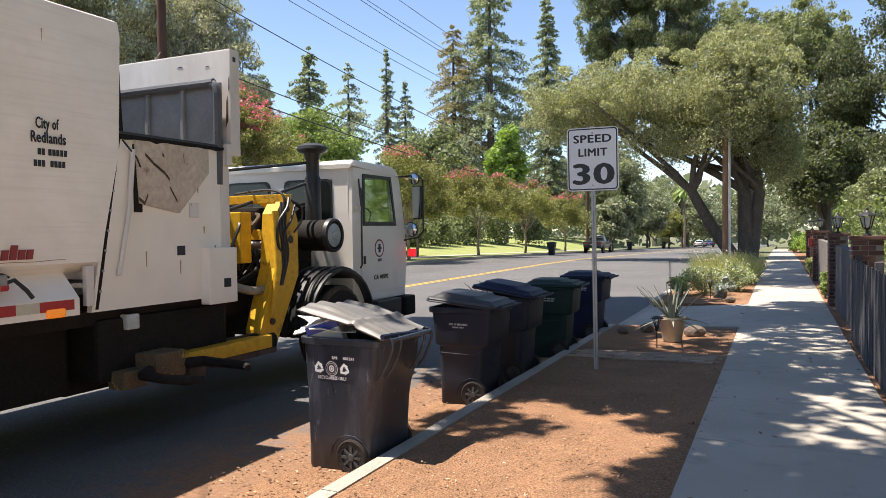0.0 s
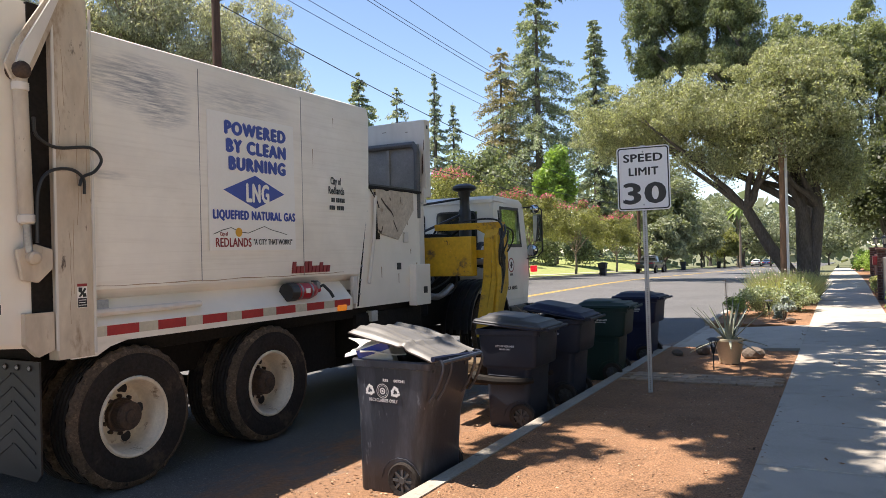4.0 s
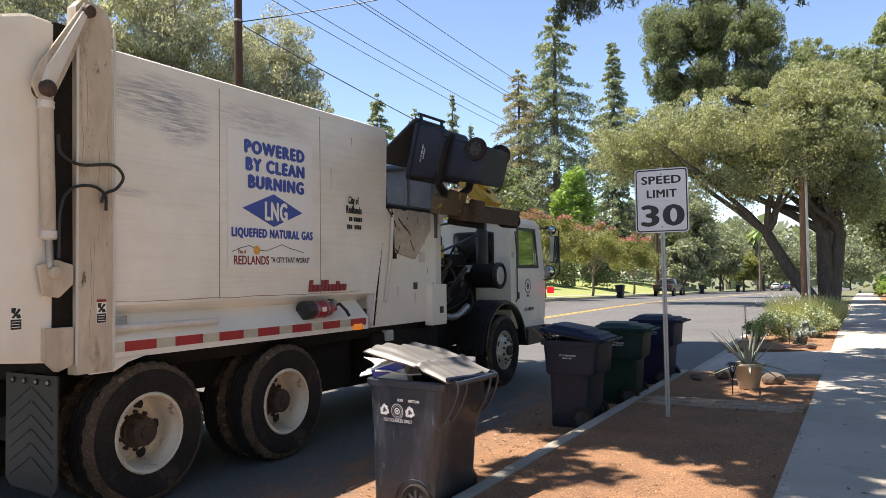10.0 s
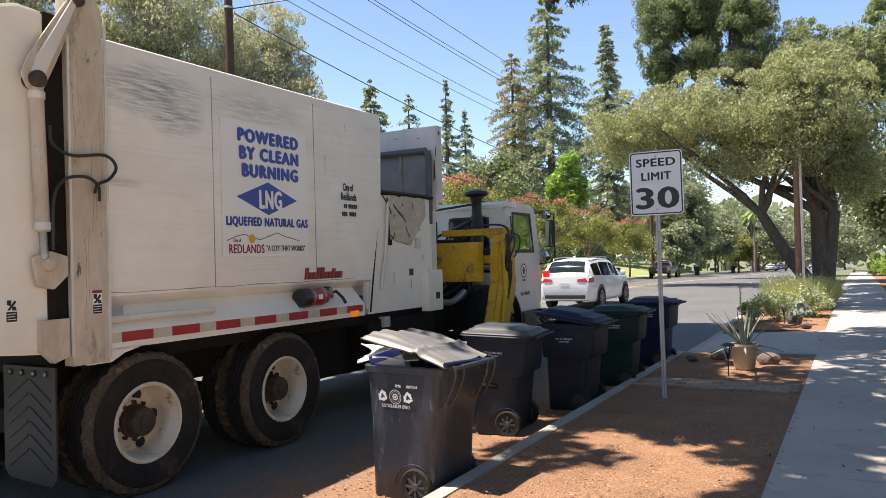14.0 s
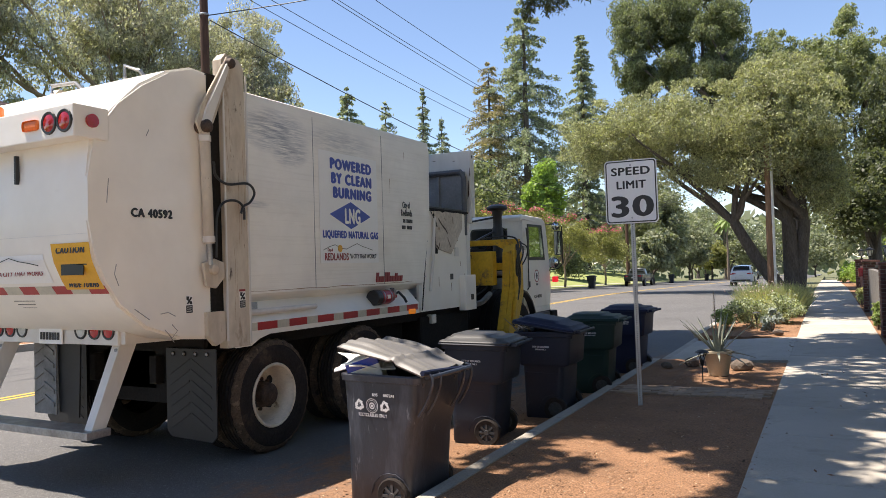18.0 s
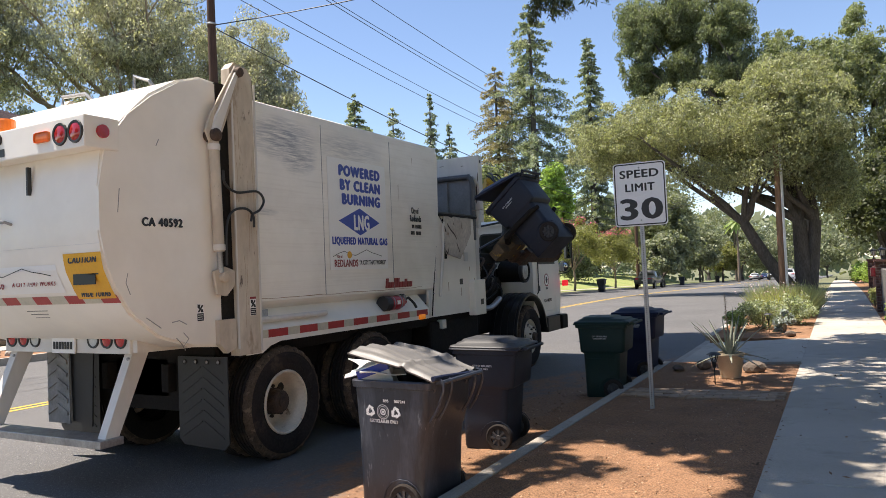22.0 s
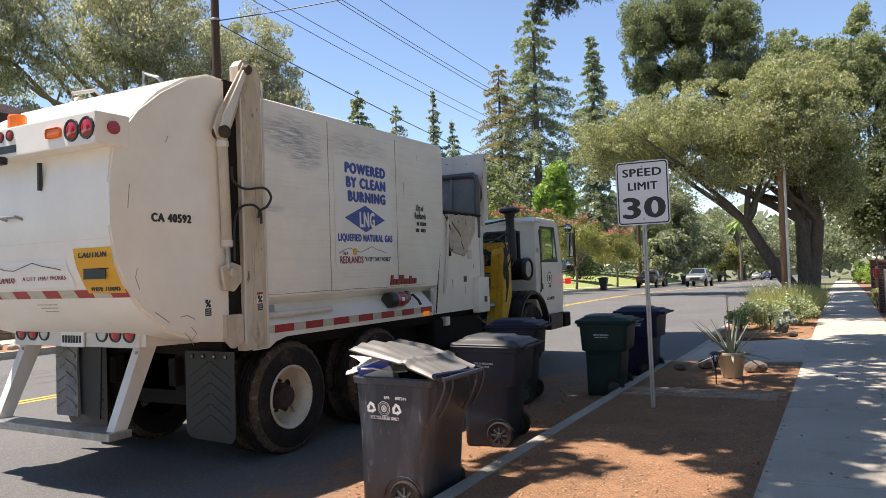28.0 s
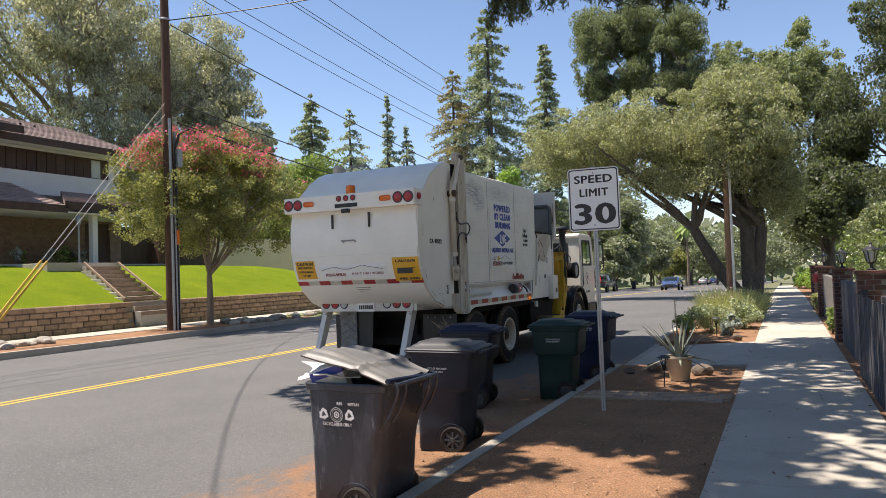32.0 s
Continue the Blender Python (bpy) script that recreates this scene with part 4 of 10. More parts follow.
bm = bbox(-0.131, 0.131, -0.081, 0.081, 0.0, 0.075, 0.006, 1, pose(-0.27, -0.20, 1.08, 8, -18, 25))
part("carton_print", bm, BLUE_INK, carton)
rt = random.Random(8)
for k in range(9):
    bm = bmesh.new()
    a = Vector((-0.33 + 0.03 * rt.random(), rt.uniform(-0.3, 0.1), BIN_H - 0.05))
    b = a + Vector((rt.uniform(-0.28, 0.05), rt.uniform(-0.15, 0.1), rt.uniform(0.12, 0.22)))
    tube(bm, [a, a.lerp(b, 0.5) + Vector((0, 0, 0.02)), b], [0.008, 0.006, 0.003], 5)
    part("twig", bm, PALEBARK, bin_c)

# ---- speed sign ----
sign = thing("speed_limit_sign", pose(-2.03, 8.79, 0, 0, -0.4, 6), "white speed limit 30 sign on a perforated steel post", "road sign")
SX, SZ0, SZ1 = 0.305, 2.155, 2.915
bm = bmesh.new()
prism(bm, [(x, (SZ0 + SZ1) / 2 + z) for x, z in rrect(SX, 0.381, 0.045, 5)], "y", -0.035, -0.032)
panel = part("panel", bm, SIGN_WHITE, sign)
bm = bmesh.new()
o = [bm.verts.new((x, -0.0365, (SZ0 + SZ1) / 2 + z)) for x, z in rrect(SX - 0.012, 0.369, 0.036, 5)]
i2 = [bm.verts.new((x, -0.0365, (SZ0 + SZ1) / 2 + z)) for x, z in rrect(SX - 0.026, 0.355, 0.026, 5)]
for k in range(len(o)):
    bm.faces.new((o[k], o[(k + 1) % len(o)], i2[(k + 1) % len(o)], i2[k]))
part("border", bm, INK, panel)
UP = Matrix.Rotation(radians(90), 4, "X")
for words, size, z, w in (("SPEED", 0.132, 2.735, 0.455), ("LIMIT", 0.132, 2.572, 0.345), ("30", 0.345, 2.240, 0.50)):
    lettering("letters", words, size, Matrix.Translation((0.0, -0.0365, z)) @ UP, INK, panel, bold=0.0032 if size < 0.2 else 0.009, fit=w, align="CENTER")
bm = bmesh.new()
box(bm, -0.024, 0.024, -0.03, -0.026, -0.3, 2.93)
box(bm, -0.024, -0.020, -0.026, 0.012, -0.3, 2.93)
box(bm, 0.020, 0.024, -0.026, 0.012, -0.3, 2.93)
part("post", bm, GALV, sign, "perforated galvanised steel post")
bm = bmesh.new()
for k in range(84):
    lathe(bm, [(0, 0), (0.006, 0), (0.006, 0.002), (0, 0.002)], 6, Matrix.Translation((0, -0.0325, 0.03 + 0.0254 * k)) @ AX_Y)
tagged(part("post_holes", bm, INK, sign), kind="stuff")
for z in (2.22, 2.85):
    bm = bmesh.new()
    lathe(bm, [(0, -0.004), (0.009, -0.003), (0.011, 0), (0, 0.0)], 8, Matrix.Translation((0, -0.0365, z)) @ AX_Y)
    part("bolt", bm, GALV, sign)

# ---- the refuse truck; built in street coordinates of its first stop, moved to its own origin ----
TO = Vector((-6.40, 4.80, ROAD_Z))
truck = thing("refuse_truck", Matrix.Translation(TO), "white side-loading refuse truck with blue lettering and a yellow arm", "truck")


def tp(name, bm, material, parent=truck, label="", smooth=False):
    return part(name, bm, material, parent, label, smooth, at=TO)


TXR, TXL = -5.15, -7.65          # the body's right and left sides
# body: slightly bulged sides, slanted front edge
bm = bmesh.new()
sec = [(-1.12, 1.40), (-1.235, 1.48), (-1.25, 2.4), (-1.245, 3.40), (-1.22, 3.53), (-1.15, 3.56), (0, 3.60), (1.15, 3.56), (1.22, 3.53), (1.245, 3.40), (1.25, 2.4), (1.235, 1.48), (1.12, 1.40)]
rings = []
for y, f in ((3.60, 0), (4.81, 0), (6.26, 0), (7.57, 1)):
    rings.append([bm.verts.new((-6.40 + x, y - f * 0.22 * max(0, (2.6 - z)) , z)) for x, z in sec])
for a, b in zip(rings, rings[1:]):
    for k in range(len(sec)):
        bm.faces.new((a[k], a[(k + 1) % len(sec)], b[(k + 1) % len(sec)], b[k]))
bm.faces.new(rings[0])
bm.faces.new(rings[-1][::-1])
body = tp("body", bm, WHITE_SIDE, smooth=True, label="dusty white steel body with rubbed grey patches")
for y in (4.81, 6.26):
    bm = bmesh.new()
    box(bm, TXR - 0.004, TXR + 0.0015, y - 0.0022, y + 0.0022, 1.50, 3.45)
    tp("seam", bm, SCUFF, body)
# running shelf over the wheels, with reflective tape
for s, x in ((1, TXR), (-1, TXL)):
    bm = bmesh.new()
    prof = [(x - s * 0.16, 1.43), (x + s * 0.055, 1.20), (x + s * 0.055, 1.065), (x + s * 0.035, 1.065), (x + s * 0.035, 1.19), (x - s * 0.16, 1.40)]
    prism(bm, prof, "y", 3.47, 7.06)
    shelf = tp("fender_shelf", bm, WHITE)
    bm = bmesh.new()
    prism(bm, [(3.47, 1.07), (3.47, 0.97), (3.68, 0.97), (3.80, 1.03), (3.98, 1.07)], "x", x + s * 0.035, x + s * 0.055)
    tp("gusset", bm, WHITE)
    if s == 1:
        y, k = 3.48, 0
        while y < 6.95:
            w = 0.10 if k == 0 else (0.30 if k % 2 == 0 else 0.19)
            bm = bmesh.new()
            box(bm, x + 0.055, x + 0.058, y, min(y + w, 7.05), 1.115, 1.195)
            tp("reflective_tape", bm, TAPE_RED if k % 2 == 0 else TAPE_WHITE, shelf)
            y, k = y + w, k + 1
        bm = bbox(x + 0.05, x + 0.085, 6.76, 6.92, 1.065, 1.135, 0.02)
        tp("marker_lamp", bm, AMBER, label="amber side marker lamp")
        bm = bmesh.new()
        tube(bm, [(x + 0.02, 3.50, 1.30), (x + 0.03, 4.75, 1.30)], 0.03, 8)
        tp("pipe", bm, WHITE_WORN)
# corner posts and tailgate hinges
for s, x in ((1, TXR), (-1, TXL)):
    bm = bmesh.new()
    prism(bm, [(3.36, 0.98), (3.66, 0.98), (3.64, 3.72), (3.58, 3.80), (3.40, 3.83), (3.34, 3.76)], "x", x - s * 0.05, x + s * 0.06)
    tp("corner_post", bm, RUSTY_WHITE)
    if s == 1:
        bm = bmesh.new()
        prism(bm, [(3.40, 3.80), (3.47, 3.72), (3.24, 3.20), (3.16, 3.02), (3.04, 3.00), (2.99, 3.10), (3.06, 3.26)], "x", x + 0.06, x + 0.085)
        bmesh.ops.bevel(bm, geom=bm.edges[:], offset=0.006, segments=1, affect="EDGES")
        lever = tp("lift_lever", bm, RUSTY_WHITE)
        bm = bmesh.new()
        prism(bm, [(3.385, 3.74), (3.41, 3.70), (3.20, 3.22), (3.13, 3.06), (3.07, 3.06), (3.06, 3.12), (3.10, 3.24)], "x", x + 0.085, x + 0.11)
        tp("lever_plate", bm, WHITE_WORN, lever)
        for y, z, r in ((3.10, 3.07, 0.062), (3.42, 3.73, 0.05)):
            bm = bmesh.new()
            lathe(bm, [(0, -0.03), (r, -0.03), (r, 0.10), (r * 0.8, 0.115), (r * 0.4, 0.12), (0, 0.12)], 16, Matrix.Translation((x + 0.02, y, z)) @ AX_X)
            tp("pivot_pin", bm, RUST, lever, "rusty greased pivot pin", True)
        bm = bmesh.new()
        tube(bm, [(x + 0.06, 3.11, 3.02), (x + 0.06, 3.14, 1.98)], 0.050, 14)
        tp("cylinder_barrel", bm, RUSTY_WHITE, smooth=True)
        for z in (2.96, 2.02):
            bm = bmesh.new()
            lathe(bm, [(0.05, -0.03), (0.058, -0.025), (0.058, 0.025), (0.05, 0.03)], 14, Matrix.Translation((x + 0.06, 3.112 + (2.96 - z) * 0.029, z)))
            tp("cylinder_collar", bm, WHITE_WORN, smooth=True)
        bm = bmesh.new()
        tube(bm, [(x + 0.06, 3.14, 1.98), (x + 0.06, 3.15, 1.78)], 0.028, 10)
        tp("cylinder_rod", bm, BARE, smooth=True)
        bm = bmesh.new()
        prism(bm, [(3.06, 1.80), (3.20, 1.84), (3.33, 1.80), (3.33, 1.66), (3.22, 1.56), (3.10, 1.58)], "x", x + 0.03, x + 0.065)
        bmesh.ops.bevel(bm, geom=bm.edges[:], offset=0.006, segments=1, affect="EDGES")
        lathe(bm, [(0, 0), (0.05, 0), (0.05, 0.05), (0.03, 0.06), (0, 0.06)], 12, Matrix.Translation((x + 0.06, 3.17, 1.74)) @ AX_X)
        tp("cylinder_bracket", bm, RUSTY_WHITE)
        bm = bmesh.new()
        prism(bm, [(3.12, 1.34), (3.34, 1.34), (3.34, 1.06), (3.22, 1.02), (3.12, 1.12)], "x", x - 0.01, x + 0.05)
        tp("latch_box", bm, RUSTY_WHITE)
        for y0, z0, z1 in ((3.345, 1.05, 3.70), (3.655, 1.0, 3.66)):
            bm = bmesh.new()
            box(bm, x + 0.058, x + 0.072, y0, y0 + 0.018, z0, z1)
            tp("post_edge", bm, WHITE_WORN)
        bm = bmesh.new()
        box(bm, x - 0.02, x + 0.012, 3.20, 3.36, 1.1, 3.60)
        tp("gap", bm, DARKSTEEL)
        for pts in ([(3.18, 2.75), (3.2, 2.62), (3.35, 2.55), (3.62, 2.58), (3.72, 2.50), (3.66, 2.40), (3.56, 2.35), (3.53, 2.28)],
                    [(3.19, 1.85), (3.20, 2.2), (3.28, 2.36), (3.45, 2.40), (3.56, 2.34), (3.57, 2.22)]):
            bm = bmesh.new()
            tube(bm, curve_through([(x + 0.10, y, z) for y, z in pts], 5), 0.0125, 7)
            tp("hose", bm, TRIMBLACK, smooth=True)
# tailgate
TG = [(3.34, 3.60), (3.02, 3.62), (2.75, 3.53), (2.45, 3.35), (2.22, 3.13), (2.05, 2.95), (1.97, 2.82), (1.93, 2.5), (1.93, 2.15), (1.97, 1.85), (2.06, 1.65), (2.20, 1.45), (2.47, 1.24), (2.83, 1.12), (3.34, 1.07)]
bm = bmesh.new()
prism(bm, TG, "x", TXL, TXR)
bmesh.ops.bevel(bm, geom=[e for e in bm.edges if abs(e.verts[0].co.x - e.verts[1].co.x) < 1e-4], offset=0.025, segments=2, affect="EDGES")
tail = tp("tailgate", bm, WHITE, smooth=True, label="bulging white tailgate with scrapes")
bm = bbox(TXL - 0.02, TXR + 0.02, 1.80, 2.12, 2.80, 3.06, 0.012)
lbox = tp("lamp_box", bm, WHITE)


def lamp(x, y, z, r, m_in, parent, ring=TRIMBLACK):
    """A round lamp that looks to the rear."""
    put = Matrix.Translation((x, y, z)) @ Matrix.Rotation(radians(90), 4, "X")
    bm = bmesh.new()
    lathe(bm, [(r * 0.9, -0.004), (r * 0.9, 0.006), (r * 0.6, 0.016), (0, 0.02)], 16, put)
    l = tp("lamp", bm, m_in, parent, smooth=True)
    bm = bmesh.new()
    lathe(bm, [(r * 0.86, -0.01), (r * 0.86, 0.012), (r * 1.05, 0.014), (r * 1.15, -0.01)], 16, put)
    tp("lamp_ring", bm, ring, parent)


for sx in (-1, 1):
    lamp(-6.40 + sx * 1.17, 1.80, 2.93, 0.085, RED_LENS, lbox)
    lamp(-6.40 + sx * 0.98, 1.80, 2.93, 0.085, RED_LENS, lbox)
    bm = bbox(-6.40 + sx * 0.75 - 0.10, -6.40 + sx * 0.75 + 0.10, 1.785, 1.81, 2.89, 2.975, 0.03)
    tp("turn_lamp", bm, ORANGE, lbox)
for dx in (-0.14, 0, 0.14):
    lamp(-6.40 + dx, 1.80, 2.985, 0.045, RED_LENS, lbox)
bm = bmesh.new()
lathe(bm, [(0, 0), (0.055, 0), (0.055, 0.02), (0, 0.02)], 14, Matrix.Translation((TXR + 0.02, 1.96, 2.94)) @ AX_X)
tp("side_lamp", bm, RED_LENS, lbox)
bm = bmesh.new()
lathe(bm, [(0, 0), (0.085, 0), (0.085, 0.015), (0.08, 0.02), (0.077, 0.13), (0.07, 0.145), (0, 0.15)], 18, Matrix.Translation((-6.40, 1.95, 3.06)))
tp("beacon", bm, ORANGE, label="orange warning beacon")
bm = bbox(-6.47, -6.33, 1.74, 1.82, 2.74, 2.81, 0.015)
tp("rear_camera", bm, TRIMBLACK)
bm = bmesh.new()
box(bm, -6.62, -6.18, 1.795, 1.799, 2.835, 2.90)
tp("maker_plate", bm, INK, lbox)
for sx in (-0.36, 0.36):
    bm = bmesh.new()
    box(bm, -6.40 + sx - 0.012, -6.40 + sx + 0.012, 1.90, 1.935, 2.5, 2.74)
    tp("wiper_stay", bm, TRIMBLACK, tail)
bm = bmesh.new()
tube(bm, [(-6.55, 1.93, 2.27), (-6.55, 1.87, 2.29), (-6.32, 1.87, 2.29), (-6.32, 1.93, 2.27)], 0.014, 6)
tp("grab_handle", bm, BARE, tail)
# roof clutter of the tailgate
bm = bmesh.new()
tube(bm, [(-5.9, 2.9, 3.60), (-5.9, 2.9, 3.72), (-5.75, 2.95, 3.66), (-5.7, 2.98, 3.58)], 0.02, 6)
tp("roof_loop", bm, BARE, tail)
bm = bmesh.new()
tube(bm, [(-7.0, 2.9, 3.60), (-7.0, 2.9, 3.68), (-6.7, 2.95, 3.68), (-6.6, 2.98, 3.58)], 0.02, 6)
tp("roof_loop", bm, BARE, tail)
# rear sheet signs: flat sheets that follow the curved tail
def tail_point(z):
    for (y0, z0), (y1, z1) in zip(TG, TG[1:]):
        if z1 <= z <= z0 and z < 3.0:
            return y0 + (y1 - y0) * (z - z0) / (z1 - z0)
    return 1.93


def tail_sheet(name, x0, x1, z0, z1, material, off, parent, label=""):
    bm = bmesh.new()
    n = 5
    vs = [[bm.verts.new((x, tail_point(z0 + (z1 - z0) * k / n) - off, z0 + (z1 - z0) * k / n)) for x in (x0, x1)] for k in range(n + 1)]
    for a, b in zip(vs, vs[1:]):
        bm.faces.new((a[0], a[1], b[1], b[0]))
    return tp(name, bm, material, parent, label)


TEX = Matrix.Rotation(radians(90), 4, "X")
for k in range(11):
    x0 = TXL + 0.02 + k * 0.225
    tail_sheet("reflective_tape", x0, x0 + 0.222, 1.56, 1.63, TAPE_RED if k % 2 == 0 else TAPE_WHITE, 0.004, tail)
ca = tail_sheet("caution_sign", TXL + 0.07, TXL + 0.47, 1.67, 1.98, CAUTION, 0.005, truck, "yellow caution sign")
cb = tail_sheet("caution_sign", TXR - 0.50, TXR - 0.02, 1.60, 1.98, CAUTION, 0.007, truck, "yellow wide turns caution sign")
lo = tail_sheet("city_decal", TXL + 0.58, TXR - 0.62, 1.66, 1.90, DECAL, 0.004, truck, "white city decal")


def tail_words(words, xc, z, size, fit, material, parent, bold=0.003):
    lettering("letters", words, size, Matrix.Translation(Vector((xc, tail_point(z + size * 0.35) - 0.012, z)) - TO) @ Matrix.Rotation(radians(-6), 4, "X") @ TEX, material, parent, bold=bold, fit=fit, align="CENTER")


tail_words("CAUTION", TXL + 0.27, 1.905, 0.075, 0.34, INK, ca)
for k, w in enumerate(("THIS VEHICLE", "STOPS & BACKS", "OFTEN")):
    tail_words(w, TXL + 0.27, 1.845 - 0.065 * k, 0.055, 0.32 if k < 2 else 0.16, INK, ca, 0.002)
tail_words("CAUTION", TXR - 0.26, 1.90, 0.075, 0.36, INK, cb)
tail_words("WIDE TURNS", TXR - 0.24, 1.62, 0.06, 0.38, INK, cb)
bm = bmesh.new()
box(bm, TXR - 0.42, TXR - 0.14, tail_point(1.79) - 0.016, tail_point(1.79) - 0.010, 1.72, 1.86)
box(bm, TXR - 0.22, TXR - 0.10, tail_point(1.79) - 0.016, tail_point(1.79) - 0.010, 1.80, 1.84)
tp("truck_picture", bm, INK, cb)
tail_words("A CITY THAT WORKS", -6.15, 1.725, 0.06, 0.62, RED_INK, lo, 0.001)
tail_words("REDLANDS", -6.78, 1.71, 0.10, 0.40, RED_INK, lo, 0.003)


def ridge_line(bm, x0, x1, base, high, at, axis, t=0.006):
    """A thin drawn line of hills."""
    hs = (0.1, 0.5, 0.75, 0.35, 0.25, 0.6, 0.95, 0.6, 0.4, 0.15)
    n = len(hs)
    for k in range(n - 1):
        a = (x0 + (x1 - x0) * k / (n - 1), base + high * hs[k])
        b = (x0 + (x1 - x0) * (k + 1) / (n - 1), base + high * hs[k + 1])
        q = [(a[0], a[1]), (b[0], b[1]), (b[0], b[1] + t), (a[0], a[1] + t)]
        vs = [bm.verts.new((p[0], at, p[1]) if axis == "y" else (at, p[0], p[1])) for p in q]
        bm.faces.new(vs)


bm = bmesh.new()
ridge_line(bm, TXL + 0.62, TXR - 0.66, 1.79, 0.09, 1.945, "y", 0.008)
tp("hill_drawing", bm, INK, lo)
bm = bmesh.new()
for k in range(3):
    box(bm, -6.5 + 0.03 * k, -6.2 - 0.02 * k, tail_point(1.50 - 0.03 * k) - 0.004, tail_point(1.50 - 0.03 * k) + 0.01, 1.50 - 0.03 * k, 1.513 - 0.03 * k)
tagged(tp("small_print", bm, INK, tail), kind="stuff")
# bar of tail lamps with plate, step and flaps
bm = bbox(-7.50, -5.62, 2.55, 2.80, 1.08, 1.33, 0.012)
bar = tp("tail_bar", bm, WHITE_WORN)
for sx in (-1, 1):
    for k, mm in ((0, RED_LENS), (1, RED_LENS), (2, CLEAR_LENS)):
        lamp(-6.56 + sx * (0.82 - 0.19 * k), 2.55, 1.21, 0.075, mm, bar)
bm = bbox(-6.70, -6.36, 2.52, 2.54, 1.08, 1.26, 0.006)
plate = tp("number_plate", bm, DECAL, truck, "pale number plate")
bm = bmesh.new()
for k in range(7):
    box(bm, -6.67 + 0.042 * k, -6.67 + 0.042 * k + 0.028, 2.514, 2.519, 1.12, 1.19)
tp("plate_characters", bm, INK, plate)
for x in (-7.45, -5.72):
    bm = bmesh.new()
    prism(bm, [(2.62, 1.10), (2.80, 1.10), (2.44, 0.34), (2.30, 0.34)], "x", x - 0.05, x + 0.05)
    tp("step_arm", bm, WHITE_WORN)
bm = bbox(-7.52, -5.64, 2.24, 2.48, 0.30, 0.37, 0.008)
tp("rear_step", bm, BARE, label="scuffed metal rear step")
for x0, x1 in ((-5.80, -5.14), (-7.66, -7.0)):
    bm = bmesh.new()
    prism(bm, [(x0, 0.98), (x1, 0.98), (x1, 0.16), (x1 - 0.06, 0.10), (x0 + 0.06, 0.12), (x0, 0.18)], "y", 3.24, 3.255)
    flap = tp("mud_flap", bm, TRIMBLACK, label="black rubber mud flap")
    for k in range(4):
        lamp(x0 + 0.10 + 0.15 * k, 3.24, 0.93, 0.022, BARE, flap)
    for k in range(6):
        for s in (-1, 1):
            bm = bmesh.new()
            xm, zm = (x0 + x1) / 2, 0.20 + 0.105 * k
            prism(bm, [(xm + s * 0.015, zm + 0.15), (xm + s * 0.27, zm), (xm + s * 0.27, zm + 0.013), (xm + s * 0.015, zm + 0.163)], "y", 3.234, 3.24)
            tp("chevron_rib", bm, TRIMBLACK, flap)
bm = bmesh.new()
prism(bm, [(-7.30, 1.08), (-6.95, 1.08), (-6.95, 0.32), (-7.30, 0.32)], "y", 2.86, 2.875)
tp("chevron_flap", bm, PALEFLAP, label="pale grey flap with chevron ribs")
for k in range(5):
    bm = bmesh.new()
    prism(bm, [(-7.28, 0.40 + 0.13 * k), (-7.125, 0.48 + 0.13 * k), (-6.97, 0.40 + 0.13 * k), (-6.97, 0.44 + 0.13 * k), (-7.125, 0.52 + 0.13 * k), (-7.28, 0.44 + 0.13 * k)], "y", 2.845, 2.86)
    tp("chevron_rib", bm, PALEFLAP)
bm = bmesh.new()
prism(bm, [(-6.98, 1.08), (-6.62, 1.08), (-6.66, 0.30), (-6.96, 0.34)], "y", 2.90, 2.915)
tp("mud_flap", bm, TRIMBLACK, label="black rubber mud flap")
# wedge that joins the lamp bar to the body, bolts, creases and scratches
bm = bmesh.new()
prism(bm, [(2.58, 1.09), (2.58, 1.33), (3.0, 1.16), (3.2, 1.07)], "x", -5.62, -5.56)
tp("bar_wedge", bm, WHITE_WORN)
for x in (-7.45, -5.72):
    for dz in (0.0, -0.06):
        lamp(x + 0.02, 2.60 - dz, 1.03 + dz, 0.018, BARE, truck, BARE)
bm = bmesh.new()
box(bm, TXL + 0.03, TXR - 0.03, tail_point(2.05) - 0.002, tail_point(2.05) + 0.01, 2.0485, 2.0515)
tp("crease", bm, WHITE_WORN, tail)
rsk = random.Random(77)
for pts in ([(2.62, 1.36), (2.70, 1.37), (2.78, 1.33)], [(2.66, 1.22), (2.74, 1.14), (2.80, 1.20), (2.74, 1.26)], [(2.70, 1.18), (2.76, 1.10)], [(2.20, 1.62), (2.16, 1.72), (2.18, 1.80)], [(2.35, 1.42), (2.5, 1.32)], [(2.12, 2.5), (2.10, 2.3)], [(2.5, 2.9), (2.53, 2.96)]):
    bm = bmesh.new()
    tube(bm, [(TXR + 0.001, y, z) for y, z in pts], 0.004, 4)
    tp("scratch", bm, SCUFF, tail)
bm = bmesh.new()
prism(bm, [(3.50, 1.30), (3.82, 1.30), (3.82, 1.40), (3.50, 1.40)], "x", TXR + 0.012, TXR + 0.016)
tp("small_plate", bm, GALV)
# hair cracks and streaks down the post
for k in range(7):
    y = 3.40 + 0.035 * k
    z0 = rsk.uniform(1.9, 3.3)
    pts = [(y + 0.012 * rsk.uniform(-1, 1), z0 - 0.14 * j) for j in range(rsk.randint(3, 7))]
    bm = bmesh.new()
    tube(bm, [(TXR + 0.0585, a, b) for a, b in pts], 0.0032, 4)
    tp("rust_streak", bm, RUSTRUN, truck, "brown rust streak")
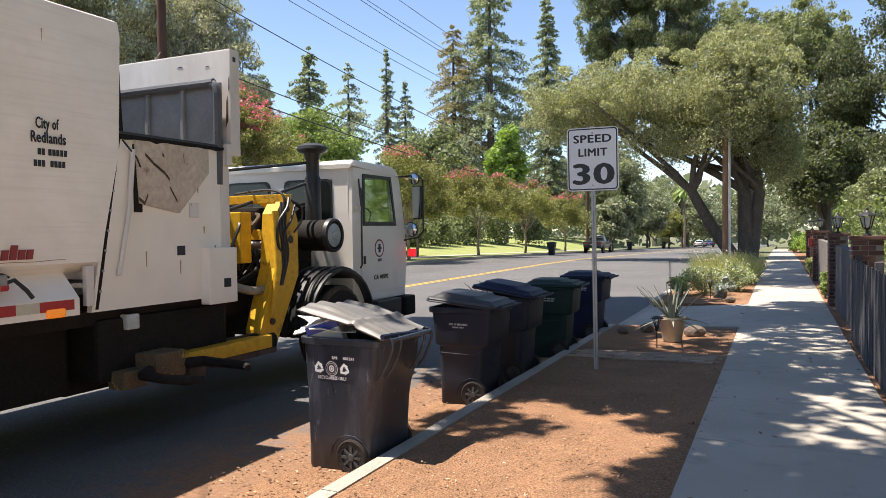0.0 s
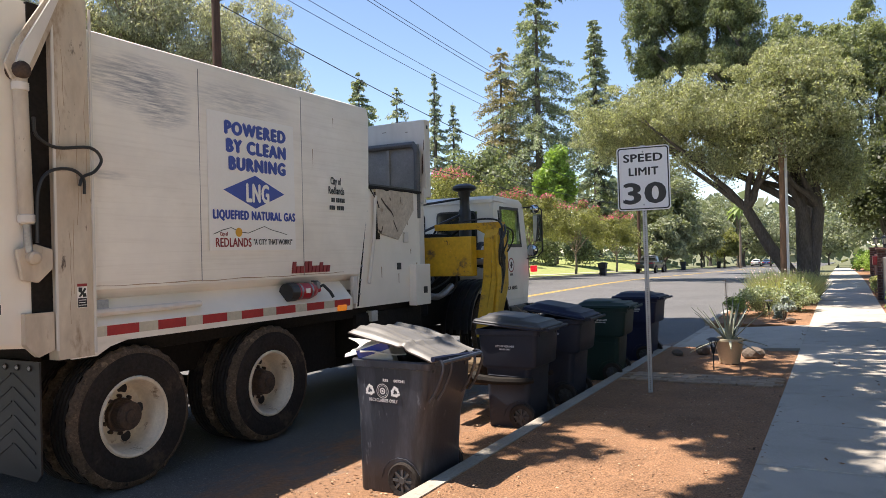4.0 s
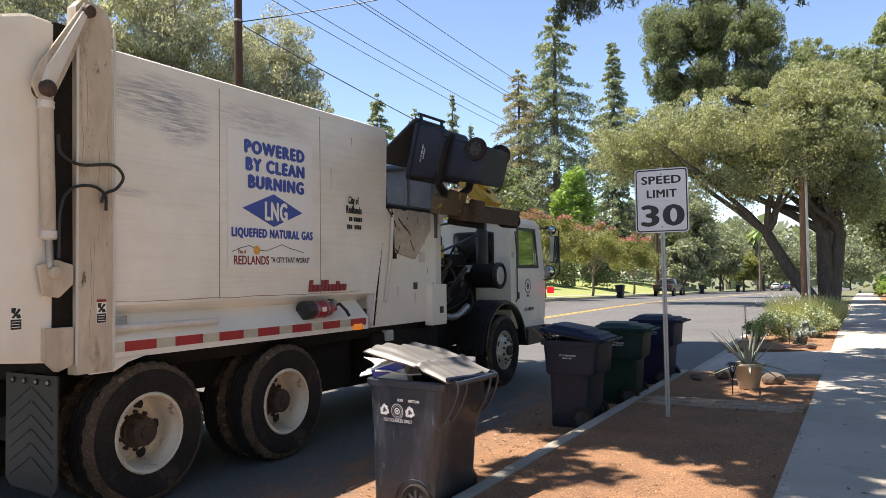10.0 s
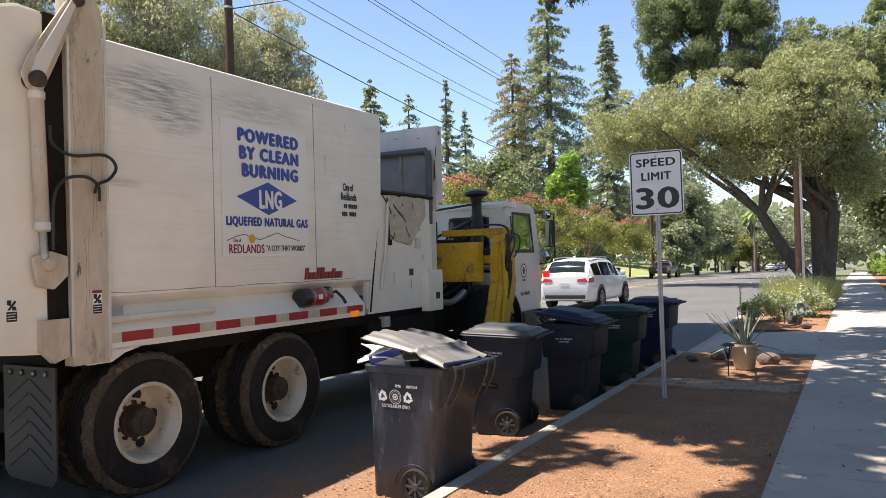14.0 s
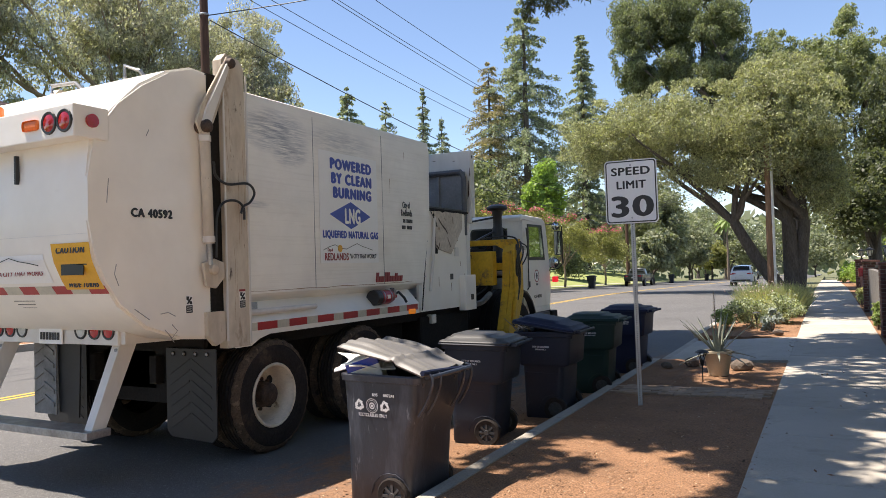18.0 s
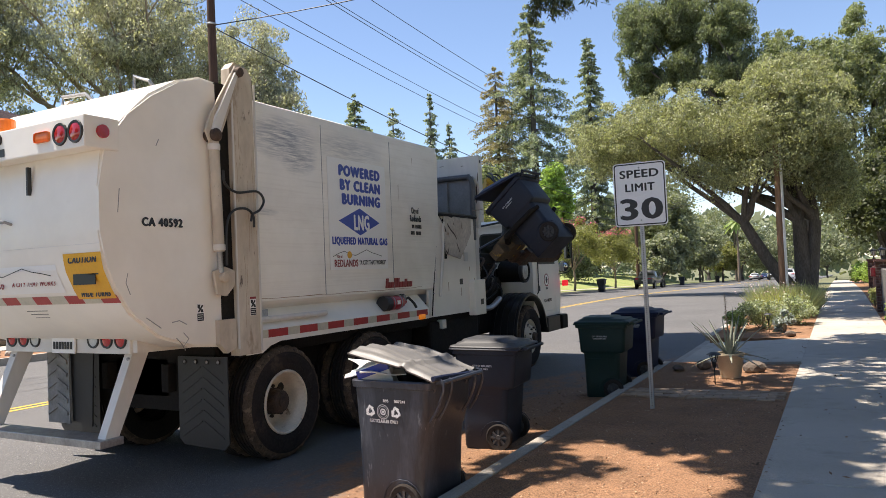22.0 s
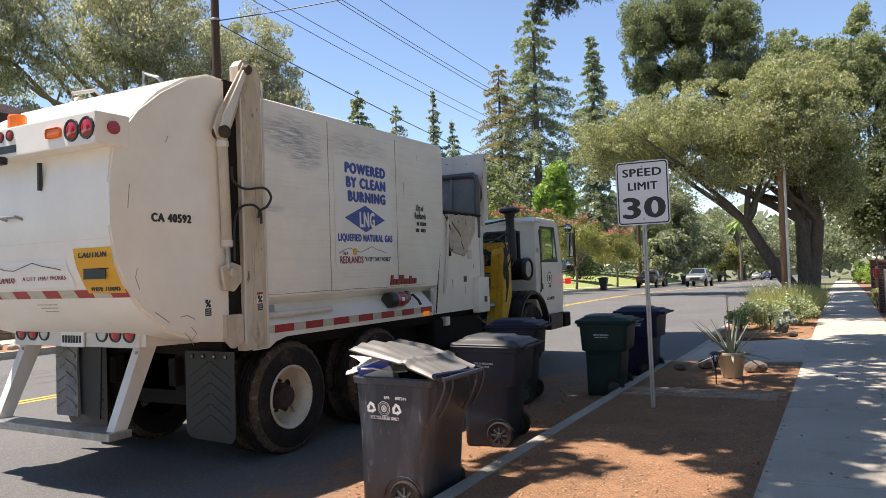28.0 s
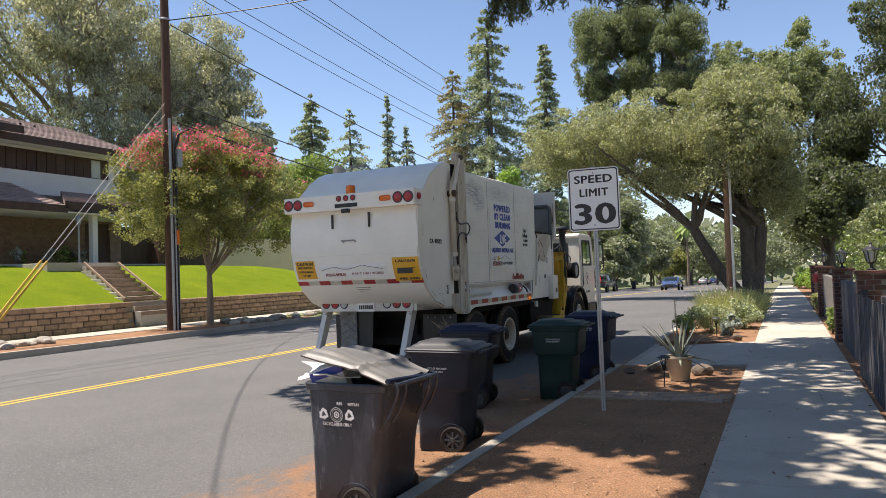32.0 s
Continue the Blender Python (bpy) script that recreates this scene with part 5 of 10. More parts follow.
# brown grime line along the foot of the side
bm = bmesh.new()
row = []
for j in range(60):
    y = 3.70 + 3.30 * j / 59
    w = 0.002 + 0.006 * abs(noise.noise((y * 2.3, 3.1, 0)))
    row.append([bm.verts.new((TXR - 0.0125, y, 1.505 + 0.012 * noise.noise((y * 3.1, 0, 0)) + s * w)) for s in (-1, 1)])
for a, b in zip(row, row[1:]):
    bm.faces.new((a[0], b[0], b[1], a[1]))
tp("grime_line", bm, RUSTRUN, body)
# grime streaks below the seams of the side
for k in range(3):
    y, z, L = rsk.uniform(3.75, 7.0), rsk.choice((2.0, 2.9, 3.3)), rsk.uniform(0.06, 0.3)
    bm = bmesh.new()
    bow = TXR - 0.0155 + 0.0155 * min(1, max(0, (z - 1.48) / 0.92))
    q = [(y, z), (y + 0.012, z), (y + 0.006, z - L)]
    bm.faces.new([bm.verts.new((TXR + 0.0015 if z > 2.2 else bow + 0.004, a, b)) for a, b in q])
    tp("grime_streak", bm, RUSTRUN, body)
# side lettering
side = tp("side_decal", bbox(TXR + 0.002, TXR + 0.006, 4.90, 6.12, 1.78, 3.10, 0), DECAL, truck, "white decal sheet")
SIDE = Matrix.Rotation(radians(90), 4, "Z") @ Matrix.Rotation(radians(90), 4, "X")


def side_words(words, y, z, size, fit, material, parent=side, bold=0.0, x=TXR + 0.009, align="CENTER"):
    return lettering("letters", words, size, Matrix.Translation(Vector((x, y, z)) - TO) @ SIDE, material, parent, bold=bold, fit=fit, align=align)


for words, z, w, y in (("POWERED", 2.905, 0.88, 5.55), ("BY CLEAN", 2.735, 0.86, 5.56), ("BURNING", 2.565, 0.82, 5.57)):
    side_words(words, y, z, 0.172, w, BLUE_INK, bold=0.0105)
bm = bmesh.new()
prism(bm, [(5.09, 2.36), (5.52, 2.525), (5.95, 2.36), (5.52, 2.195)], "x", TXR + 0.006, TXR + 0.010)
tp("blue_diamond", bm, BLUE_INK, side)
side_words("LNG", 5.55, 2.262, 0.255, 0.33, DECAL, bold=0.009, x=TXR + 0.013)
side_words("LIQUEFIED NATURAL GAS", 5.53, 2.083, 0.118, 1.17, BLUE_INK, bold=0.0062)
side_words('"A CITY THAT WORKS"', 5.77, 1.835, 0.078, 0.58, INK, bold=0.0008)
bm = bmesh.new()
ridge_line(bm, 4.95, 5.98, 1.92, 0.10, TXR + 0.009, "x", 0.007)
tp("hill_drawing", bm, INK, side)
side_words("REDLANDS", 5.21, 1.815, 0.12, 0.47, RED_INK, bold=0.0022)
side_words("City of", 5.08, 1.92, 0.05, 0.10, RED_INK, bold=0.001)
bm = bmesh.new()
lathe(bm, [(0, 0), (0.045, 0), (0.045, 0.004), (0, 0.004)], 10, Matrix.Translation((TXR + 0.006, 5.28, 1.955)) @ AX_X)
tp("city_emblem", bm, CAUTION, side)
side_words("City of", 6.85, 2.53, 0.12, 0.20, INK, body, 0.003)
side_words("Redlands", 6.86, 2.42, 0.12, 0.30, INK, body, 0.003)
bm = bmesh.new()
for y0, n, z in ((6.77, 2, 2.325), (6.86, 5, 2.325), (6.735, 3, 2.235), (6.875, 4, 2.235)):
    for k in range(n):
        box(bm, TXR + 0.002, TXR + 0.005, y0 + 0.034 * k, y0 + 0.034 * k + 0.026, z, z + 0.05)
tagged(tp("small_print", bm, INK, body), kind="stuff")
side_words("CA 40592", 2.33, 2.20, 0.10, 0.44, INK, tail, 0.0055, x=TXR + 0.004, align="LEFT")
bm = bmesh.new()
for k in range(10):
    y0, hi = 6.06 + 0.066 * k, (0.125 if k in (0, 3, 4) else 0.11 if k == 7 else 0.075)
    vs = prism(bm, [(y0, 1.525), (y0 + 0.05, 1.525), (y0 + 0.05 + 0.18 * hi, 1.525 + hi), (y0 + 0.18 * hi, 1.525 + hi)], "x", TXR - 0.010, TXR + 0.004)
tp("maker_name", bm, RED_INK, body, "dark red maker's mark")
for y, z, x, own in ((2.90, 1.43, TXR + 0.001, tail), (3.52, 1.44, TXR + 0.061, body)):
    bm = bmesh.new()
    box(bm, x, x + 0.002, y, y + 0.08, z - 0.085, z + 0.075)
    lab = tp("warning_label", bm, DECAL, own, "black and white warning label")
    bm = bmesh.new()
    box(bm, x + 0.002, x + 0.004, y + 0.003, y + 0.077, z - 0.082, z - 0.012)
    tp("label_text_block", bm, INK, lab)
    bm = bmesh.new()
    for k in range(3):
        box(bm, x + 0.004, x + 0.005, y + 0.009, y + 0.07 - 0.008 * (k % 2), z - 0.030 - 0.019 * k, z - 0.025 - 0.019 * k)
    tagged(tp("small_print", bm, DECAL, lab), kind="stuff")
    bm = bmesh.new()
    prism(bm, [(y + 0.008, z), (y + 0.026, z - 0.002), (y + 0.074, z + 0.055), (y + 0.060, z + 0.066)], "x", x + 0.002, x + 0.004)
    prism(bm, [(y + 0.045, z - 0.004), (y + 0.074, z - 0.004), (y + 0.068, z + 0.024), (y + 0.04, z + 0.024)], "x", x + 0.0025, x + 0.0045)
    prism(bm, [(y + 0.008, z + 0.038), (y + 0.032, z + 0.026), (y + 0.04, z + 0.068), (y + 0.008, z + 0.07)], "x", x + 0.0022, x + 0.0042)
    tp("pictogram", bm, INK, lab)
    if own is body:
        bm = bmesh.new()
        box(bm, x, x + 0.003, y, y + 0.08, z + 0.077, z + 0.098)
        tp("label_heading", bm, RED_INK, lab)
# fire extinguisher lying on the shelf
bm = bmesh.new()
lathe(bm, [(0, 0), (0.085, 0), (0.09, 0.02), (0.09, 0.30), (0.07, 0.38), (0.03, 0.42), (0.03, 0.48), (0, 0.48)], 16, Matrix.Translation((TXR + 0.02, 6.00, 1.33)) @ AX_Y)
ext = tp("fire_extinguisher", bm, EXTINGUISHER, smooth=True, label="red fire extinguisher strapped on the shelf")
bm = bmesh.new()
lathe(bm, [(0, -0.02), (0.095, -0.02), (0.10, 0.0), (0.10, 0.10), (0.093, 0.11)], 16, Matrix.Translation((TXR + 0.02, 5.95, 1.33)) @ AX_Y)
tp("rubber_cover", bm, TRIMBLACK, ext)
bm = bmesh.new()
tube(bm, [(TXR + 0.02, 6.44, 1.35), (TXR + 0.05, 6.52, 1.38), (TXR + 0.10, 6.58, 1.30), (TXR + 0.11, 6.62, 1.24)], 0.018, 6)
tp("hose", bm, TRIMBLACK, ext)
for y in (6.10, 6.27):
    bm = bmesh.new()
    lathe(bm, [(0.092, -0.014), (0.095, -0.014), (0.095, 0.014), (0.092, 0.014)], 18, Matrix.Translation((TXR + 0.02, y, 1.33)) @ AX_Y)
    tp("strap", bm, BARE, ext)
tp("valve", bbox(TXR - 0.005, TXR + 0.05, 6.41, 6.47, 1.34, 1.42, 0.008), BARE, ext)
bm = bmesh.new()
tube(bm, [(TXR + 0.02, 6.36, 1.43), (TXR + 0.02, 6.45, 1.425), (TXR + 0.02, 6.50, 1.40)], 0.010, 6)
tp("squeeze_grip", bm, TRIMBLACK, ext)
tp("label", bbox(TXR + 0.100, TXR + 0.1125, 6.15, 6.22, 1.31, 1.36, 0.002), DECAL, ext, "small pale label")


# wheels
def truck_wheel(x_out, y, dual, s=1):
    """s: 1 for the right side. The mesh turns about its own axle."""
    r = 0.575
    w = thing("wheel", Matrix.Translation(Vector((x_out, y, ROAD_Z + r)) - TO), "", "")
    w.parent = truck
    bm = bmesh.new()
    for off in ((0.0, 0.33) if dual else (0.0,)):
        rot = AX_X if s > 0 else Matrix.Rotation(math.pi, 4, "Z") @ AX_X
        for prof in ([(0.30, -0.02), (0.33, -0.0), (0.37, 0.010), (0.375, 0.006), (0.43, 0.012), (0.465, 0.010), (0.47, 0.004), (0.50, 0.003)], [(0.50, -0.292), (0.43, -0.295), (0.33, -0.28), (0.30, -0.26)]):
            lathe(bm, [(a * 1.06, b - off) for a, b in prof], 44, rot)
    ty = part("tyre", bm, RUBBER, w, smooth=True)
    for off in ((0.0, 0.33) if dual else (0.0,)):
        for z0, z1, s_ in ((0.003, -0.012, 1), (-0.292, -0.278, -1)):
            bm = bmesh.new()
            seg = 120
            vs = lathe(bm, [(a * 1.06, b - off) for a, b in ((0.488, z0 + 0.002 * s_), (0.50, z0), (0.533, z1), (0.551, z1 - 0.03 * s_), (0.552, z1 - 0.045 * s_))], seg)
            for i, v in enumerate(vs):
                lug = 0.984 if (i % seg) % 4 < 2 else 1.0
                if math.hypot(v.co.x, v.co.y) > 0.52 * 1.06:
                    v.co.x, v.co.y = v.co.x * lug, v.co.y * lug
            bmesh.ops.transform(bm, matrix=rot, verts=vs)
            part("tyre_shoulder", bm, TREAD, w, "mud-caked tyre shoulder")
        bm = bmesh.new()
        prof = [(0.552, -0.056)]
        for k in range(4):
            zz = -0.060 - 0.044 * k
            prof += [(0.552, zz), (0.553, zz - 0.024), (0.526, zz - 0.027), (0.526, zz - 0.041)]
        prof += [(0.552, -0.236)]
        lathe(bm, [(a * 1.06, b - off) for a, b in prof], 72, rot)
        part("tread", bm, RUBBER, w, "grooved black tread")
    bm = bmesh.new()
    if dual:
        prof = [(0.305, -0.035), (0.32, -0.005), (0.31, 0.008), (0.29, 0.0), (0.280, -0.06), (0.272, -0.07), (0.262, -0.17), (0.25, -0.225), (0.235, -0.24), (0.19, -0.235), (0.13, -0.20), (0.10, -0.20)]
    else:
        prof = [(0.305, -0.06), (0.315, -0.02), (0.30, -0.01), (0.285, -0.05), (0.27, -0.10), (0.235, -0.07), (0.18, 0.02), (0.14, 0.045), (0.09, 0.05), (0.0, 0.05)]
    lathe(bm, [(a * 1.04, b) for a, b in prof], 32, rot)
    rim = part("rim", bm, RIM, w, smooth=True)
    bm = bmesh.new()
    if dual:
        lathe(bm, [(0.142, -0.225), (0.138, -0.16), (0.125, -0.15), (0.118, -0.075), (0.108, -0.06), (0.06, -0.055), (0.055, -0.04), (0, -0.04)], 20, rot)
    else:
        lathe(bm, [(0.085, 0.04), (0.08, 0.09), (0.06, 0.10), (0, 0.10)], 14, rot)
    part("hub", bm, RUST, w)
    for k in range(10):
        bm = bmesh.new()
        a = 2 * math.pi * k / 10
        rr, zz = (0.155, -0.215) if dual else (0.165, 0.03)
        lathe(bm, [(0.018, 0), (0.018, 0.035), (0, 0.04)], 6, rot @ Matrix.Translation((rr * math.cos(a), rr * math.sin(a), zz)))
        part("wheel_nut", bm, RUST, w)
    for k in range(5):
        a = 2 * math.pi * (k + 0.3) / 5
        bm = bmesh.new()
        lathe(bm, [(0, 0.004), (0.047, 0.004), (0.047, 0.0), (0, 0)], 14, rot @ Matrix.Translation((0.212 * math.cos(a), 0.215 * math.sin(a), -0.232 if dual else -0.03)))
        part("rim_hole", bm, INK, w)
    return w


WHEELS = []
for y in (4.03, 5.67):
    WHEELS.append(truck_wheel(-5.11, y, True))
    WHEELS.append(truck_wheel(-7.69, y, True, -1))
WHEELS.append(truck_wheel(-5.16, 11.00, False))
WHEELS.append(truck_wheel(-7.64, 11.00, False, -1))
# chassis
for x0, x1, y0, y1, z0, z1 in ((-7.45, -5.35, 3.30, 3.36, 0.42, 1.06), (-7.3, -5.5, 6.35, 7.25, 0.34, 1.0), (-7.2, -5.6, 3.5, 6.4, 0.62, 1.0), (-7.4, -5.62, 7.3, 9.0, 0.30, 0.98), (-7.45, -5.75, 9.0, 11.4, 0.55, 1.0), (-7.3, -6.2, 9.0, 9.3, 1.0, 1.9), (-7.4, -5.9, 9.9, 11.40, 0.95, 1.55), (-6.0, -5.9, 3.2, 12.6, 0.62, 0.90), (-6.9, -6.8, 3.2, 12.6, 0.62, 0.90), (-6.8, -6.0, 3.3, 3.5, 0.55, 0.95), (-7.4, -5.4, 3.9, 4.06, 0.30, 0.46),
                               (-7.4, -5.4, 5.42, 5.58, 0.30, 0.46), (-7.4, -5.4, 10.93, 11.07, 0.30, 0.46), (-6.9, -5.9, 6.3, 7.2, 0.35, 0.70), (-7.55, -5.3, 3.55, 9.0, 0.93, 1.06)):
    tp("chassis_member", bbox(x0, x1, y0, y1, z0, z1, 0.015), DARKSTEEL)
tp("side_tank", bbox(-5.75, -5.25, 7.35, 8.95, 0.42, 0.98, 0.05), DARKSTEEL, label="black side tank box")
tp("work_lamp", bbox(-5.30, -5.20, 7.62, 7.76, 0.86, 1.0, 0.02), CLEAR_LENS)
tp("battery_box", bbox(-7.6, -7.0, 7.2, 9.6, 0.45, 0.98, 0.04), DARKSTEEL)
bm = bmesh.new()
lathe(bm, [(0, 0), (0.11, 0), (0.12, 0.02), (0.12, 0.7), (0, 0.72)], 14, Matrix.Translation((-5.85, 6.2, 0.45)) @ AX_Y)
tp("air_tank", bm, DARKSTEEL, smooth=True)

# hopper
PATCH = mat("rust_stained_patch", (0.62, 0.55, 0.45), (0.48, 0.40, 0.31), 3, 0.7, bump=0.2, bscale=20, fine=0.2, spots=[(5, 0.6, 0.72, (0.22, 0.13, 0.08))])
HX0, HX1, HY0, HY1 = -7.62, -5.18, 7.36, 8.93
bm = bmesh.new()
prism(bm, [(7.24, 1.06), (8.86, 1.06), (8.86, 2.58), (7.52, 2.58)], "x", HX1 - 0.06, HX1)
hop = tp("hopper_side", bm, WHITE, label="rust-streaked white hopper side")
tp("hopper_side", bbox(HX0, HX0 + 0.06, 7.52, 8.86, 1.06, 3.56, 0.01), WHITE)
tp("hopper_front", bbox(HX0, HX1 + 0.01, 8.80, 8.93, 1.06, 2.56, 0.012), WHITE_WORN)
fw = tp("hopper_front", bbox(HX0, HX1 + 0.06, 8.92, 9.06, 2.50, 3.60, 0.012), WHITE_WORN, label="dented white wall over the hopper's mouth")
tp("hopper_rail", bbox(HX1 - 0.10, HX1 + 0.065, 8.85, 8.92, 2.40, 2.62, 0.01), WHITE_WORN)
bm = bmesh.new()
box(bm, HX1 + 0.058, HX1 + 0.064, 8.96, 9.0, 3.47, 3.52)
tp("hole", bm, INK, fw)
for k, (x, z, w, h) in enumerate(((-5.17, 2.80, 0.03, 0.32), (-5.14, 3.16, 0.014, 0.16), (-5.42, 3.44, 0.05, 0.012), (-5.8, 3.47, 0.09, 0.010))):
    bm = bmesh.new()
    prism(bm, [(x - w / 2, z), (x + w / 2, z + h * 0.2), (x + w * 0.3, z + h), (x - w * 0.2, z + h * 0.8)], "y", 8.916, 8.919)
    tp("rust_streak", bm, RUST, fw)
tp("hopper_floor", bbox(HX0, HX1 - 0.06, 7.3, 8.8, 1.06, 1.2, 0.01), DARKSTEEL)
# the grey swing plate in front of that wall, with a raised rim and two ribs
cov = tp("hopper_cover", bbox(-7.10, -5.19, 8.84, 8.875, 2.20, 3.25, 0.012), GREYPANEL, label="ribbed grey hopper plate")
bm = bmesh.new()
tube(bm, curve_through([(-7.1, 8.80, 3.24), (-5.40, 8.80, 3.24), (-5.26, 8.80, 3.23), (-5.20, 8.80, 3.16), (-5.19, 8.80, 3.0), (-5.20, 8.80, 2.2)], 6), 0.045, 8)
tp("cover_rim", bm, DARKPANEL, cov, "dark rounded rim of the plate", True)
for x0, x1, z0, z1 in ((-5.70, -5.65, 2.2, 3.22), (-6.20, -6.15, 2.2, 3.22)):
    tp("rib", bbox(x0, x1, 8.80, 8.845, z0, z1, 0.014, 2), GREYPANEL, cov)
bm = bmesh.new()
box(bm, HX1 - 0.08, HX1 + 0.012, 7.55, 8.84, 2.555, 2.60)
tp("rubber_lip", bm, TRIMBLACK, hop)
bm = bmesh.new()
rj = random.Random(19)
ragged = [(7.55 + 0.08 * k, 2.553 - rj.uniform(0.0, 0.03)) for k in range(17)]
prism(bm, ragged + [(8.84, 2.575), (7.55, 2.575)], "x", HX1 + 0.001, HX1 + 0.03)
tp("torn_lip", bm, DARKSTEEL, hop, "ragged black edge of the hopper's mouth")
for k in range(9):
    y, z, L = rj.uniform(7.75, 8.75), rj.uniform(1.3, 2.5), rj.uniform(0.04, 0.22)
    bm = bmesh.new()
    prism(bm, [(y, z), (y + rj.uniform(0.008, 0.022), z + 0.01), (y + 0.012, z - L), (y + 0.004, z - L * 0.9)], "x", HX1 + 0.0005, HX1 + 0.003)
    tp("rust_streak", bm, RUSTRUN, hop, "brown rust streak")
bm = bmesh.new()
prism(bm, [(7.30, 1.10), (7.36, 1.10), (7.62, 2.55), (7.60, 2.90), (7.58, 3.52), (7.55, 3.52), (7.55, 2.62)], "x", HX1 - 0.05, HX1 - 0.012)
tp("body_gap", bm, DARKSTEEL, hop, "dark gap behind the body")
bm = bmesh.new()
tube(bm, [(HX1 + 0.03, 7.68, 2.45), (HX1 + 0.035, 7.62, 1.9), (HX1 + 0.03, 7.50, 1.35)], 0.022, 6)
tp("hopper_hose", bm, WHITE_WORN, hop, smooth=True)
bm = bmesh.new()
box(bm, HX1 + 0.0, HX1 + 0.02, 7.70, 7.78, 1.9, 2.5)
tp("hopper_gap", bm, DARKSTEEL, hop)
tp("bolt_on_box", bbox(HX1 - 0.02, HX1 + 0.10, 8.52, 8.92, 1.0, 1.56, 0.012), WHITE, label="white control box")
for y, z in ((8.20, 1.50), (8.72, 1.16)):
    bm = bmesh.new()
    box(bm, HX1 + (0.0 if y < 8.5 else 0.10), HX1 + (0.004 if y < 8.5 else 0.104), y, y + 0.10, z, z + 0.09)
    tp("warning_label", bm, INK, hop)
tp("lower_post", bbox(HX1 - 0.03, HX1 + 0.02, 7.18, 7.26, 1.12, 1.45, 0.01), WHITE_WORN)
bm = bmesh.new()
prism(bm, [(7.275, 1.08), (7.305, 1.08), (7.575, 2.56), (7.545, 2.56)], "x", HX1 - 0.01, HX1 + 0.004)
tp("hopper_seam", bm, DARKSTEEL, hop)
for k in range(7):
    bm = bmesh.new()
    box(bm, HX1, HX1 + 0.012, 7.285 + 0.031 * k + 0.03, 7.285 + 0.031 * k + 0.05, 1.22 + 0.17 * k, 1.24 + 0.17 * k)
    tp("bolt", bm, GALV, hop)
# cab
CX0, CX1, CY0, CY1 = -7.50, -5.24, 11.42, 12.92
cab = tp("cab", bbox(CX0, CX1, CY0, CY1, 0.72, 0.84, 0.02), WHITE, label="white tilt cab")
WY0, WY1, WZ0, WZ1 = 11.74, 12.58, 1.82, 2.47


def cab_side(x0, x1):
    bm = bmesh.new()
    prism(bm, [(CY0, 0.84), (CY1, 0.84), (CY1 + 0.06, 1.2), (CY1 + 0.02, 1.75), (CY1, WZ0), (CY0, WZ0)], "x", x0, x1)
    prism(bm, [(CY0, WZ0), (WY0, WZ0), (WY0, WZ1), (CY0 + 0.01, WZ1)], "x", x0, x1)
    prism(bm, [(WY1, WZ0), (CY1, WZ0), (CY1 - 0.15, WZ1), (WY1 - 0.1, WZ1)], "x", x0, x1)
    prism(bm, [(CY0 + 0.01, WZ1), (CY1 - 0.15, WZ1), (CY1 - 0.26, 2.60), (CY0 + 0.05, 2.60)], "x", x0, x1)
    return tp("cab_side", bm, WHITE, cab)


cab_side(CX1 - 0.06, CX1)
cab_side(CX0, CX0 + 0.06)
bm = bmesh.new()
box(bm, CX0 + 0.06, CX1 - 0.06, CY0, CY0 + 0.05, 0.84, 1.86)
box(bm, CX0 + 0.06, CX1 - 0.06, CY0, CY0 + 0.05, 2.42, 2.62)
for a, b in ((CX0 + 0.06, -7.38), (-6.65, -6.35), (-5.55, CX1 - 0.06)):
    box(bm, a, b, CY0, CY0 + 0.05, 1.86, 2.42)
tp("cab_back", bm, WHITE, cab)
bm = bmesh.new()
prism(bm, [(CY1 - 0.06, 0.84), (CY1, 0.84), (CY1 + 0.06, 1.2), (CY1 + 0.02, 1.75), (CY1 - 0.04, 1.75), (CY1, 1.2)], "x", CX0 + 0.06, CX1 - 0.06)
tp("cab_front", bm, WHITE, cab)
bm = bmesh.new()
prism(bm, [(CY1 - 0.01, 1.75), (CY1 - 0.02, 1.75), (CY1 - 0.19, 2.52), (CY1 - 0.18, 2.52)], "x", CX0 + 0.06, CX1 - 0.06)
tp("windscreen", bm, SIDEGLASS, cab).visible_shadow = False
bm = bmesh.new()
box(bm, CX0 + 0.2, CX1 - 0.2, CY0 + 0.25, CY0 + 0.75, 0.84, 1.50)
box(bm, CX0 + 0.25, -6.75, CY0 + 0.12, CY0 + 0.28, 1.3, 2.1)
box(bm, -6.05, CX1 - 0.25, CY0 + 0.12, CY0 + 0.28, 1.3, 2.02)
tp("cab_seat", bm, TRIMBLACK, cab, "black cab seats")
tp("dashboard", bbox(CX0 + 0.08, CX1 - 0.08, CY1 - 0.38, CY1 - 0.08, 1.45, 1.80, 0.05), TRIMBLACK, cab)
bm = bmesh.new()
lathe(bm, [(0.20, -0.012), (0.212, 0), (0.20, 0.012), (0.188, 0), (0.20, -0.012)], 20, Matrix.Translation((-5.75, CY1 - 0.50, 1.90)) @ Matrix.Rotation(radians(55), 4, "X"))
tp("steering_wheel", bm, TRIMBLACK, cab)
bm = bmesh.new()
prism(bm, [(CY0 - 0.03, 2.56), (CY0 - 0.03, 2.62), (CY0 + 0.06, 2.68), (CY1 - 0.36, 2.66), (CY1 - 0.22, 2.60), (CY1 - 0.14, 2.50), (CY1 - 0.20, 2.50), (CY1 - 0.30, 2.56)], "x", CX0 - 0.01, CX1 + 0.01)
